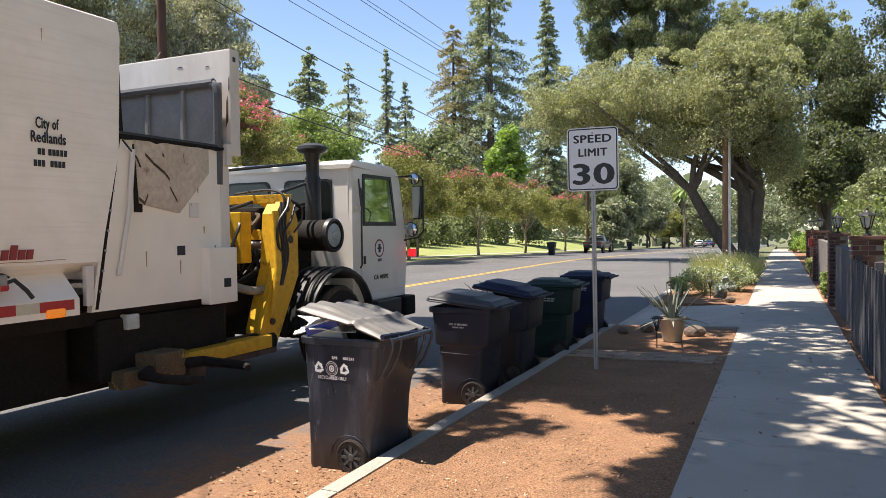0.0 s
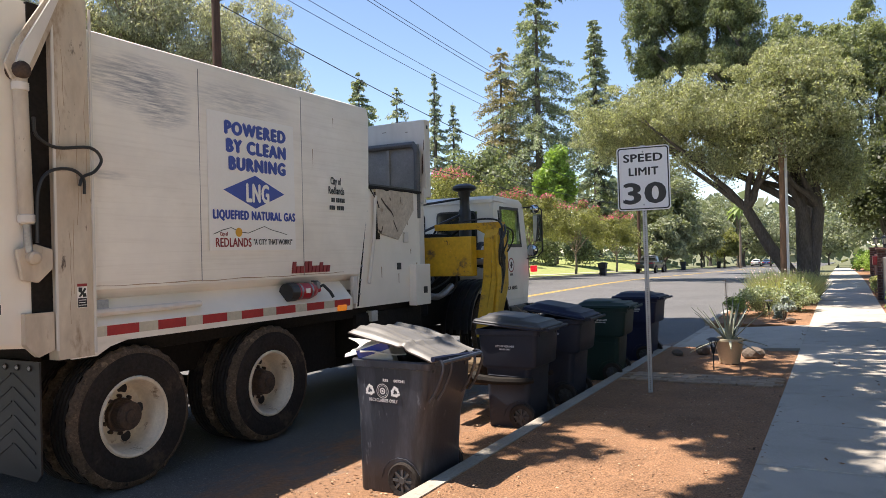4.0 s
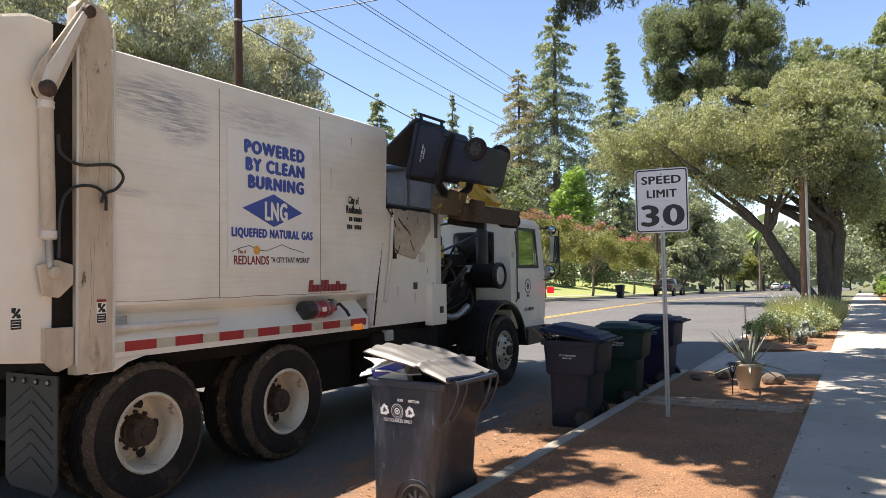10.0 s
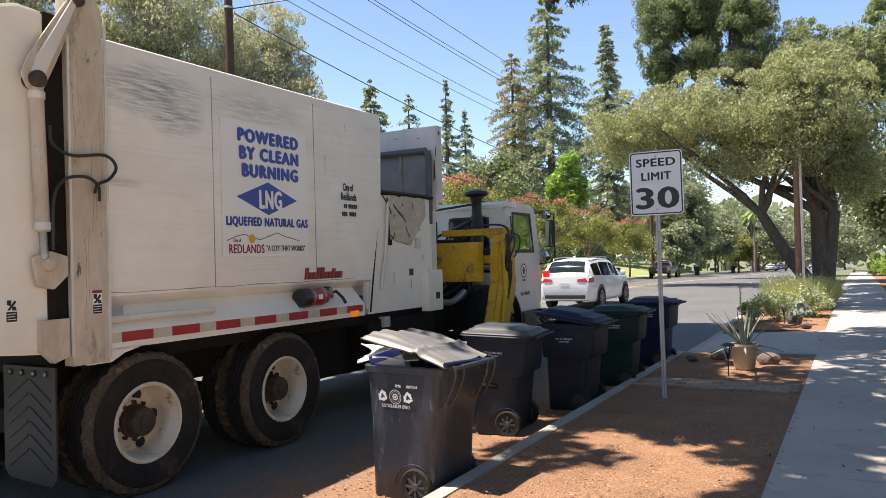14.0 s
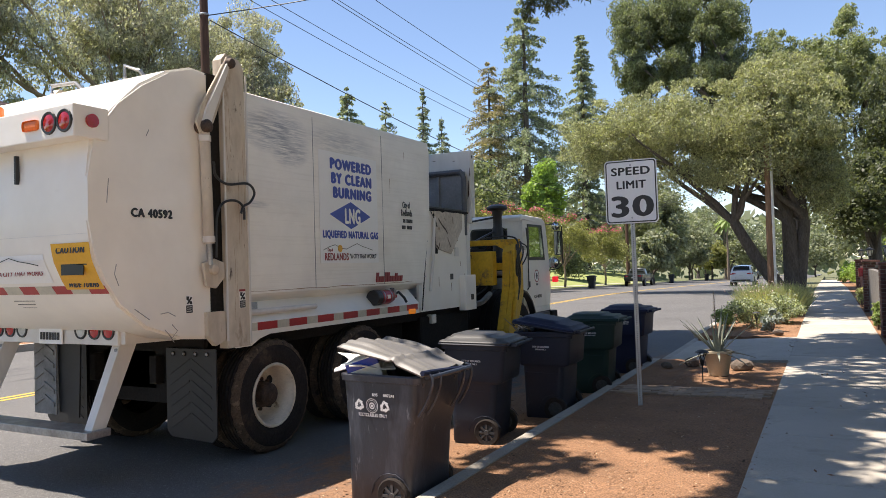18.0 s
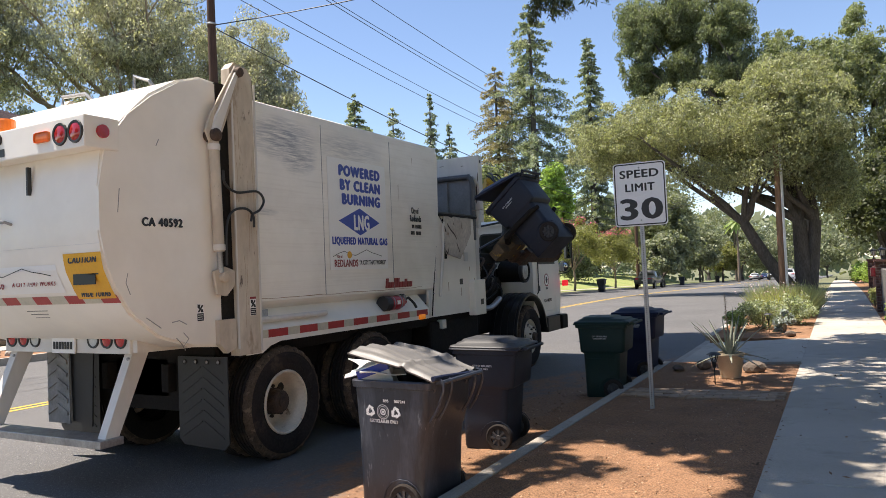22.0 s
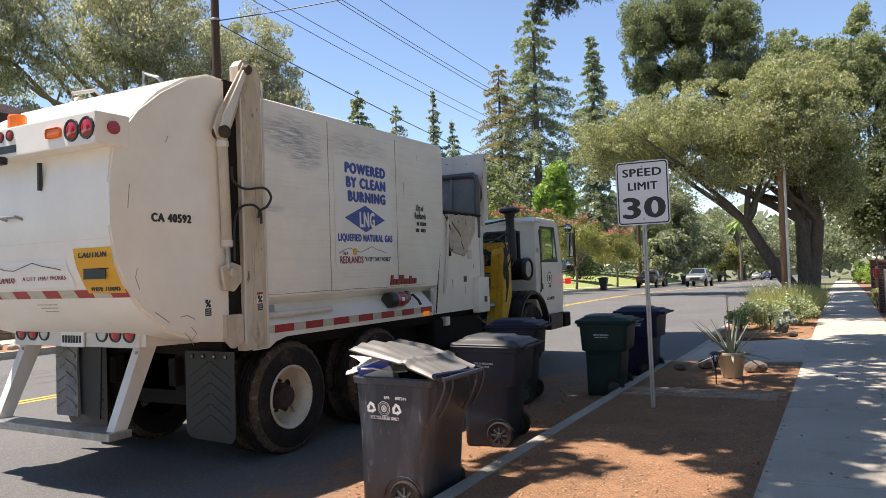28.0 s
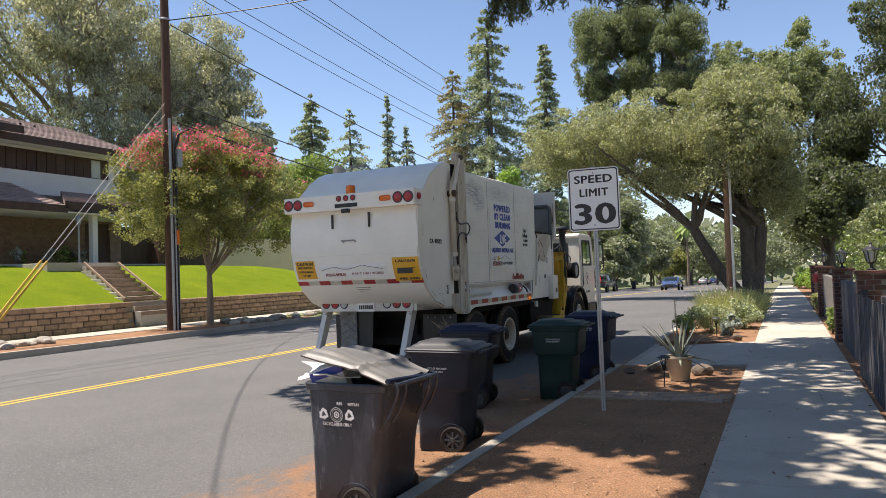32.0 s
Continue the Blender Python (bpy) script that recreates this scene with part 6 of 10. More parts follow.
bmesh.ops.bevel(bm, geom=[e for e in bm.edges if e.calc_length() < 2.2 and abs(e.verts[0].co.x - e.verts[1].co.x) < 1e-4], offset=0.035, segments=3, affect="EDGES", profile=0.5)
tp("cab_roof", bm, WHITE, cab, smooth=True)
bm = bmesh.new()
prism(bm, [(11.62, 0.95), (12.66, 0.95), (12.66, 1.78), (11.62, 1.78)], "x", CX1, CX1 + 0.012)
door = tp("door", bm, WHITE, cab, "white cab door with a city seal")
for x0, x1 in ((CX1, CX1 + 0.016), (CX0 - 0.016, CX0)):
    bm = bmesh.new()
    for q in ([(WY0 - 0.05, WZ0 - 0.04), (WY1 + 0.06, WZ0 - 0.04), (WY1, WZ0 + 0.02), (WY0, WZ0 + 0.02)], [(WY0 - 0.05, WZ0 - 0.04), (WY0, WZ0 + 0.02), (WY0, WZ1 - 0.02), (WY0 - 0.05, WZ1 + 0.03)],
              [(WY1 + 0.06, WZ0 - 0.04), (WY1 - 0.09, WZ1 + 0.03), (WY1 - 0.13, WZ1 - 0.02), (WY1, WZ0 + 0.02)], [(WY0 - 0.05, WZ1 + 0.03), (WY0, WZ1 - 0.02), (WY1 - 0.13, WZ1 - 0.02), (WY1 - 0.09, WZ1 + 0.03)]):
        prism(bm, q, "x", x0, x1)
    tp("window_seal", bm, TRIMBLACK, cab)
    bm = bmesh.new()
    prism(bm, [(WY0 - 0.02, WZ0 - 0.02), (WY1 + 0.03, WZ0 - 0.02), (WY1 - 0.10, WZ1 + 0.01), (WY0 - 0.02, WZ1 + 0.01)], "x", (x0 + x1) / 2 - 0.002, (x0 + x1) / 2 + 0.002)
    tp("side_window", bm, SIDEGLASS, cab, "green-tinted side window").visible_shadow = False
for x0, x1 in ((-7.35, -6.62), (-6.32, -5.58)):
    bm = bmesh.new()
    prism(bm, [(x, 2.14 + z) for x, z in [((x0 + x1) / 2 + a, b) for a, b in rrect((x1 - x0) / 2 + 0.03, 0.29, 0.09)]], "y", CY0 - 0.012, CY0 + 0.01)
    tp("window_seal", bm, TRIMBLACK, cab)
    bm = bmesh.new()
    prism(bm, [(x, 2.14 + z) for x, z in [((x0 + x1) / 2 + a, b) for a, b in rrect((x1 - x0) / 2, 0.26, 0.08)]], "y", CY0 - 0.018, CY0 - 0.012)
    tp("rear_window", bm, CABGLASS, cab)
bm = bmesh.new()
lathe(bm, [(0, 0), (0.13, 0), (0.13, 0.004), (0.115, 0.004), (0.115, 0.002), (0, 0.002)], 20, Matrix.Translation((CX1 + 0.012, 12.12, 1.46)) @ AX_X)
tp("seal", bm, RED_INK, cab)
bm = bmesh.new()
lathe(bm, [(0, 0), (0.108, 0), (0.108, 0.004), (0, 0.004)], 20, Matrix.Translation((CX1 + 0.012, 12.12, 1.46)) @ AX_X)
tp("seal_middle", bm, DECAL, cab)
bm = bmesh.new()
box(bm, CX1 + 0.016, CX1 + 0.018, 12.09, 12.15, 1.40, 1.52)
box(bm, CX1 + 0.016, CX1 + 0.018, 12.06, 12.18, 1.45, 1.47)
tp("seal_mark", bm, INK, cab)
bm = bmesh.new()
for k in range(3):
    box(bm, CX1 + 0.012, CX1 + 0.014, 12.07 + 0.04 * k, 12.10 + 0.04 * k, 1.27, 1.31)
tp("unit_number", bm, INK, cab)
side_words("CA 40592", 12.16, 1.02, 0.085, 0.42, INK, cab, 0.004, x=CX1 + 0.015)
bm = bmesh.new()
box(bm, CX1 + 0.012, CX1 + 0.03, 11.68, 11.72, 1.25, 1.36)
tube(bm, [(CX1 + 0.05, 11.52, 2.42), (CX1 + 0.06, 11.56, 2.05)], 0.012, 6)
tube(bm, [(CX1 + 0.03, 11.58, 2.3), (CX1 + 0.05, 11.58, 2.28), (CX1 + 0.05, 11.58, 1.25), (CX1 + 0.02, 11.58, 1.2)], 0.012, 6)
tp("door_hardware", bm, TRIMBLACK, cab)
tp("hinge", bbox(CX1, CX1 + 0.05, 11.46, 11.58, 1.98, 2.06, 0.01), WHITE_WORN, cab)
# front bumper, step, fender
tp("front_bumper", bbox(-7.6, -5.12, 12.70, 13.05, 0.42, 0.72, 0.04), DARKSTEEL)
tp("cab_step", bbox(-5.55, -5.14, 11.9, 12.62, 0.42, 0.72, 0.03), TRIMBLACK)
bm = bmesh.new()
arc = [(11.0 + 0.80 * math.cos(a), ROAD_Z + 0.58 + 0.80 * math.sin(a)) for a in [radians(8 + 12 * k) for k in range(15)]]
arc2 = [(11.0 + 0.765 * math.cos(a), ROAD_Z + 0.58 + 0.765 * math.sin(a)) for a in [radians(8 + 12 * k) for k in range(15)]]
prism(bm, arc + arc2[::-1], "x", -5.66, -5.12)
fend = tp("fender", bm, GLOSSBLACK, smooth=True, label="gloss black ribbed wheel fender")
for k in range(4):
    bm = bmesh.new()
    arc3 = [(11.0 + 0.825 * math.cos(a), ROAD_Z + 0.58 + 0.825 * math.sin(a)) for a in [radians(60 + 12 * j) for j in range(11)]]
    arc4 = [(11.0 + 0.797 * math.cos(a), ROAD_Z + 0.58 + 0.797 * math.sin(a)) for a in [radians(60 + 12 * j) for j in range(11)]]
    x = -5.62 + 0.13 * k
    prism(bm, arc3 + arc4[::-1], "x", x, x + 0.06)
    tp("fender_rib", bm, GLOSSBLACK, fend, smooth=True)
# intake stack, air cleaner, pipes
SKX, SKY = -5.56, 10.98
bm = bmesh.new()
lathe(bm, [(0, 0), (0.105, 0), (0.105, 0.62), (0.085, 0.66), (0.085, 0.86), (0.10, 0.88), (0.11, 0.95), (0.18, 0.97), (0.205, 1.0), (0.195, 1.04), (0.10, 1.08), (0, 1.09)], 20, Matrix.Translation((SKX, SKY, 1.78)))
tp("intake_pipe", bm, TRIMBLACK, smooth=True, label="black intake stack with a rain cap")
bm = bmesh.new()
lathe(bm, [(0, 0), (0.15, 0.0), (0.20, 0.04), (0.20, 0.42), (0.215, 0.44), (0.215, 0.50), (0.19, 0.52), (0.17, 0.50), (0.05, 0.49), (0.04, 0.51), (0, 0.51)], 24, Matrix.Translation((-5.68, SKY - 0.10, 1.66)) @ AX_X)
tp("air_cleaner", bm, DARKSTEEL, smooth=True, label="black drum air cleaner")
bm = bmesh.new()
lathe(bm, [(0, 0.522), (0.05, 0.522), (0.06, 0.512), (0.15, 0.505)], 24, Matrix.Translation((-5.68, SKY - 0.10, 1.66)) @ AX_X)
tp("cleaner_end", bm, GALV, smooth=True)
bm = bmesh.new()
lathe(bm, [(0.175, 0.5), (0.19, 0.53), (0.215, 0.515), (0.22, 0.46), (0.205, 0.45)], 24, Matrix.Translation((-5.68, SKY - 0.10, 1.66)) @ AX_X)
tp("cleaner_band", bm, TRIMBLACK, smooth=True)
for pts, r in (([(-5.78, 10.5, 1.55), (-5.9, 10.2, 1.3), (-6.2, 9.9, 1.05), (-6.4, 9.7, 0.95)], 0.07), ([(-5.6, 10.4, 1.35), (-5.75, 10.0, 1.2), (-6.1, 9.5, 1.0)], 0.04),
               ([(-6.3, 11.38, 2.2), (-6.2, 10.9, 1.9), (-6.2, 10.3, 1.4)], 0.02), ([(-5.9, 11.38, 2.1), (-6.05, 10.9, 1.8), (-6.6, 10.2, 1.5)], 0.025), ([(-7.2, 9.0, 1.3), (-6.4, 9.4, 1.2), (-5.6, 9.6, 1.25)], 0.035)):
    bm = bmesh.new()
    tube(bm, pts, r, 8)
    tp("pipe", bm, DARKSTEEL, smooth=True)
# rusty patch, torn marks, latch and stays
bm = bmesh.new()
prism(bm, [(7.74, 1.98), (8.22, 1.90), (8.62, 2.30), (8.62, 2.54), (7.70, 2.54)], "x", HX1, HX1 + 0.025)
patch = tp("patch_plate", bm, PATCH, truck, "rust-stained welded patch plate")
for pts, w in (([(7.82, 2.42), (7.92, 2.34), (8.04, 2.27), (8.10, 2.21)], 0.014), ([(8.10, 2.14), (8.15, 2.07), (8.19, 2.01)], 0.012), ([(7.74, 2.02), (7.80, 1.98), (7.84, 2.06)], 0.016), ([(8.02, 2.44), (8.04, 2.42)], 0.014), ([(8.28, 2.46), (8.29, 2.38)], 0.008)):
    bm = bmesh.new()
    q = [(y, z + w * s) for s in (-1, 1) for y, z in (pts if s < 0 else pts[::-1])]
    prism(bm, q, "x", HX1 + 0.0255, HX1 + 0.028)
    tp("torn_mark", bm, RUST, patch)
tp("latch_plate", bbox(HX1 - 0.005, HX1 + 0.02, 8.36, 8.48, 1.86, 2.0, 0.006), WHITE_WORN)
bm = bmesh.new()
tube(bm, [(HX1 + 0.04, 7.56, 2.52), (HX1 + 0.03, 7.72, 2.38), (HX1 + 0.03, 7.76, 2.30)], 0.008, 6)
tp("cable", bm, TRIMBLACK)
for a, b in (((-5.9, 9.05, 2.35), (-5.62, 11.0, 2.62)), ((-5.75, 9.1, 1.85), (-5.62, 10.95, 2.35)), ((-6.9, 9.0, 2.3), (-6.8, 11.4, 2.0))):
    bm = bmesh.new()
    tube(bm, [a, b], 0.02, 6)
    tp("stay_rod", bm, TRIMBLACK)
bm = bmesh.new()
tube(bm, curve_through([(-5.30, 9.95, 1.2), (-5.35, 9.6, 1.05), (-5.5, 9.3, 1.12), (-5.6, 9.05, 1.2)], 5), 0.05, 8)
tp("pipe", bm, BARE, smooth=True)
for x in (0.0, 0.12):
    bm = bmesh.new()
    tube(bm, curve_through([(-5.45 - x, 10.2, 1.55), (-5.42 - x, 9.9, 1.35), (-5.55 - x, 9.6, 1.15), (-5.6, 9.1, 1.0)], 5), 0.028, 8)
    tp("pipe", bm, DARKSTEEL, smooth=True)
tp("engine", bbox(-6.9, -5.95, 9.9, 11.3, 0.8, 1.35, 0.08), DARKSTEEL)
tp("engine_frame", bbox(-7.3, -5.6, 9.15, 9.75, 0.75, 1.15, 0.05), DARKSTEEL)
tank = tp("hydraulic_tank", bbox(-7.2, -5.78, 10.15, 10.85, 1.30, 2.02, 0.05), DARKSTEEL, label="black oil-stained hydraulic tank")
tp("filler_cap", bbox(-6.2, -6.08, 10.3, 10.42, 2.02, 2.09, 0.02), BARE, tank)
for k in range(5):
    tp("valve", bbox(-5.78, -5.66, 10.18 + 0.13 * k, 10.27 + 0.13 * k, 1.42, 1.72, 0.015), BARE if k == 2 else DARKSTEEL, tank)
rv = random.Random(41)
for k in range(11):
    y0, z0 = rv.uniform(9.75, 10.75), rv.uniform(1.35, 1.98)
    bm = bmesh.new()
    tube(bm, curve_through([(-5.70 + rv.uniform(-0.1, 0.05), y0, z0), (-5.55 + rv.uniform(-0.06, 0.04), y0 - rv.uniform(0.05, 0.35), z0 - rv.uniform(-0.05, 0.25)), (-5.60, y0 - rv.uniform(0.2, 0.5), z0 - rv.uniform(0.2, 0.5)), (-5.78, 9.6 + rv.uniform(-0.1, 0.3), 1.0)], 4), rv.uniform(0.012, 0.026), 6)
    tp("hose", bm, TRIMBLACK if k % 3 else RUST, tank, smooth=True)
tp("radiator_tank", bbox(-7.4, -6.6, 10.9, 11.35, 1.2, 1.7, 0.05), BARE)
# mirrors
mir = tp("mirror", bbox(-5.15, -5.00, 13.02, 13.10, 1.88, 2.40, 0.02), GREENMIRROR, label="tall dark green mirror")
bm = bmesh.new()
box(bm, -5.14, -5.01, 13.012, 13.018, 1.90, 2.38)
tp("mirror_glass", bm, MIRROR, mir)
for x, z, r in ((-5.17, 1.72, 0.12), (-5.10, 2.50, 0.09)):
    bm = bmesh.new()
    lathe(bm, [(0, -0.03), (r * 0.7, -0.022), (r, 0.0), (r, 0.02), (r * 0.8, 0.05), (0, 0.06)], 18, Matrix.Translation((x, 13.0, z)) @ AX_Y)
    tp("round_mirror", bm, TRIMBLACK, mir, smooth=True)
    bm = bmesh.new()
    lathe(bm, [(0, -0.036), (r * 0.6, -0.03), (r * 0.9, -0.012)], 18, Matrix.Translation((x, 13.0, z)) @ AX_Y)
    tp("mirror_glass", bm, MIRROR, mir, smooth=True)
bm = bmesh.new()
tube(bm, [(-5.26, 12.78, 2.52), (-5.08, 13.06, 2.56), (-4.98, 13.06, 2.48), (-4.98, 13.06, 1.70), (-5.08, 13.06, 1.60), (-5.24, 12.9, 1.56)], 0.014, 6)
tp("mirror_stay", bm, TRIMBLACK, mir)
tp("side_marker", bbox(-5.17, -5.05, 12.88, 12.96, 1.31, 1.43, 0.02), glow_mat("lit_red_lens", (0.8, 0.02, 0.03), 0.45), label="lit red marker lamp")
# loading arm: a carriage that slides out, and a boom with the gripper
# the beams that slide out with the boom
bm = bbox(-6.35, -5.20, 9.92, 10.03, 2.05, 2.15, 0.008)
slide = tp("slide_beam", bm, YELLOW, label="yellow sliding top beam")
bm = bmesh.new()
prism(bm, [(-5.62, 2.05), (-5.20, 2.05), (-5.20, 1.82), (-5.34, 1.90)], "y", 9.93, 10.02)
tp("gusset", bm, YELLOW, slide)
tp("lower_beam", bbox(-6.35, -5.22, 9.80, 9.92, 1.62, 1.74, 0.01), YELLOW, slide)
bm = bmesh.new()
tube(bm, [(-6.3, 9.80, 1.56), (-5.24, 9.80, 1.56)], 0.045, 10)
tp("slide_rod", bm, BARE, slide, "scraped steel rod", True)
bm = bmesh.new()
tube(bm, curve_through([(-5.9, 9.88, 2.17), (-5.4, 9.88, 2.20), (-5.18, 9.86, 2.10), (-5.22, 9.84, 1.75), (-5.2, 9.80, 1.3)], 5), 0.016, 6)
tp("hose", bm, TRIMBLACK, slide, smooth=True)
bm = bbox(-6.30, -5.50, 9.48, 9.66, 1.36, 1.94, 0.012)
lathe(bm, [(0, 0), (0.03, 0), (0.03, 0.01), (0, 0.01)], 8, Matrix.Translation((-5.85, 9.475, 1.75)) @ Matrix.Rotation(radians(90), 4, "X"))
tp("slide_box", bm, YELLOW, slide, "yellow boxed carriage plate")
SLIDE_AT = slide.matrix_basis.copy()
PIV = Vector((-5.26, 9.60, 0.50))


def bp(name, bm, material, parent, label="", smooth=False):
    return part(name, bm, material, parent, label, smooth, at=PIV)


bm = bmesh.new()
prism(bm, [(9.86, 2.06), (10.06, 2.06), (10.16, 1.86), (10.16, 1.20), (9.74, 0.46), (9.44, 0.46), (9.44, 0.60), (9.72, 1.30), (9.78, 1.95)], "x", -5.30, -5.22)
boom = bp("boom", bm, YELLOW, truck, "yellow lifting boom")
bm = bmesh.new()
lathe(bm, [(0, 0), (0.05, 0), (0.05, 0.006), (0, 0.006)], 12, Matrix.Translation((-5.222, 10.02, 1.62)) @ AX_X)
bp("pivot_hole", bm, INK, boom)
bm = bmesh.new()
tube(bm, [(-5.20, 9.72, 1.95), (-5.19, 9.74, 1.30), (-5.20, 9.62, 0.75)], [0.045, 0.045, 0.03], 10)
bp("boom_cylinder", bm, YELLOW, boom, "yellow lift cylinder", True)
for dy in (0.0, 0.05, 0.09):
    bm = bmesh.new()
    tube(bm, curve_through([(-5.18, 9.80 + dy, 2.05), (-5.14, 9.72 + dy, 1.75), (-5.16, 9.80 + dy, 1.45), (-5.18, 9.70 + dy, 1.1)], 5), 0.014, 6)
    bp("hose", bm, TRIMBLACK, boom, "", True)
for pts, r in (([(-5.16, 9.92, 2.10), (-5.10, 9.80, 1.98), (-5.12, 9.66, 1.80), (-5.15, 9.70, 1.55), (-5.17, 9.86, 1.42)], 0.017), ([(-5.15, 10.02, 2.02), (-5.10, 9.88, 1.86), (-5.13, 9.78, 1.66), (-5.16, 9.84, 1.30)], 0.013), ([(-5.16, 9.96, 2.08), (-5.09, 10.06, 2.00), (-5.12, 10.10, 1.84), (-5.17, 10.02, 1.70)], 0.012)):
    bm = bmesh.new()
    tube(bm, curve_through(pts, 6), r, 7)
    bp("hose", bm, TRIMBLACK, boom, "", True)
for y, z in ((9.94, 1.98), (9.80, 1.30), (9.64, 0.70)):
    bm = bmesh.new()
    lathe(bm, [(0, 0), (0.038, 0), (0.038, 0.03), (0.02, 0.036), (0, 0.036)], 12, Matrix.Translation((-5.222, y, z)) @ AX_X)
    bp("boom_pin", bm, RUST, boom, "greasy steel pin", True)
boom.matrix_basis = Matrix.Translation(PIV - TO)
bm = bmesh.new()
prism(bm, [(9.86, 0.62), (10.15, 1.24), (10.15, 1.84), (10.04, 2.04), (9.88, 2.04), (9.79, 1.92), (9.73, 1.32), (9.46, 0.62), (9.46, 0.48), (9.72, 0.48)], "x", -5.44, -5.31)
bp("boom_plate", bm, YELLOW, boom)
# the gripper, whose origin is the middle of its grip
def gp(name, bm, material, parent, label="", smooth=False):
    return part(name, bm, material, parent, label, smooth)


bm = bbox(-0.30, 0.0, -0.16, 0.20, -0.10, 0.14, 0.02)
gripper = gp("gripper", bm, MUDYELLOW, truck, "mud-caked yellow gripper head")
gripper.matrix_basis = Matrix.Translation(Vector((-5.0, 7.90, 0.50)) - TO)
gp("gripper_beam", bbox(-0.30, -0.12, 0.15, 1.62, -0.07, 0.07, 0.015), YELLOW, gripper, "yellow gripper beam")
gp("beam_guard", bbox(-0.345, -0.302, 0.12, 1.72, -0.12, 0.09, 0.012), RUST, gripper, "dirty dark steel guard")
gp("beam_guard", bbox(-0.34, -0.12, 0.14, 1.70, -0.135, -0.072, 0.012), RUST, gripper, "dirty dark steel guard")
bm = bmesh.new()
tube(bm, [(-0.28, 1.45, -0.02), (-0.28, 1.78, -0.02)], 0.11, 12)
gp("beam_pivot", bm, DARKSTEEL, gripper, "black greasy pivot", True)
bm = bmesh.new()
tube(bm, [(-0.38, 0.1, 0.02), (-0.40, 0.9, 0.0)], 0.045, 8)
gp("grip_cylinder", bm, DARKSTEEL, gripper, "", True)
gp("gripper_motor", bbox(-0.30, -0.10, -0.42, -0.16, -0.14, 0.02, 0.02), MUDYELLOW, gripper)
gp("gripper_bracket", bbox(-0.34, -0.06, 0.30, 0.52, -0.20, -0.08, 0.015), RUST, gripper)
for s in (-1, 1):
    bm = bmesh.new()
    tube(bm, [(-0.04, s * 0.20, 0), (0.06, s * 0.36, 0), (0.30, s * 0.385, -0.01), (0.55, s * 0.36, -0.01), (0.66, s * 0.27, -0.01)], [0.05, 0.05, 0.042, 0.04, 0.03], 8)
    gp("gripper_claw", bm, DARKSTEEL, gripper, "worn black gripper claw", True)

# ---- trees and plants ----
def clump_points(rng, centre, radii, clumps, cr, per, hollow=0.55, low=-0.6, gap=0.0):
    """Leaf places in many uneven clumps that fill the shell of a crown."""
    pts = []
    c, r = np.array(centre, float), np.array(radii, float)
    k = 0
    while k < clumps:
        d = rng.normal(size=3)
        d /= np.linalg.norm(d)
        if d[2] < low:
            continue
        k += 1
        p = c + d * r * rng.uniform(hollow, 1.0)
        s = cr * rng.uniform(0.6, 1.35)
        q = rng.normal(size=(int(per * rng.uniform(0.6, 1.3)), 3))
        q *= np.minimum(1.0, 1.7 / np.linalg.norm(q, axis=1, keepdims=True))
        pts.append(p + q * s * np.array((0.66, 0.66, 0.52)))
    return np.concatenate(pts)


def limb(bm, a, b, r0, r1, rng, wob=0.12, seg=7, n=5):
    a, b = Vector(a), Vector(b)
    L = (b - a).length
    path = [a.lerp(b, t / n) + (Vector((rng.uniform(-1, 1), rng.uniform(-1, 1), rng.uniform(-0.3, 0.6))) * wob * L * (0.5 - abs(0.5 - t / n)) if 0 < t < n else Vector()) for t in range(n + 1)]
    tube(bm, path, [r0 + (r1 - r0) * t / n for t in range(n + 1)], seg)
    return path


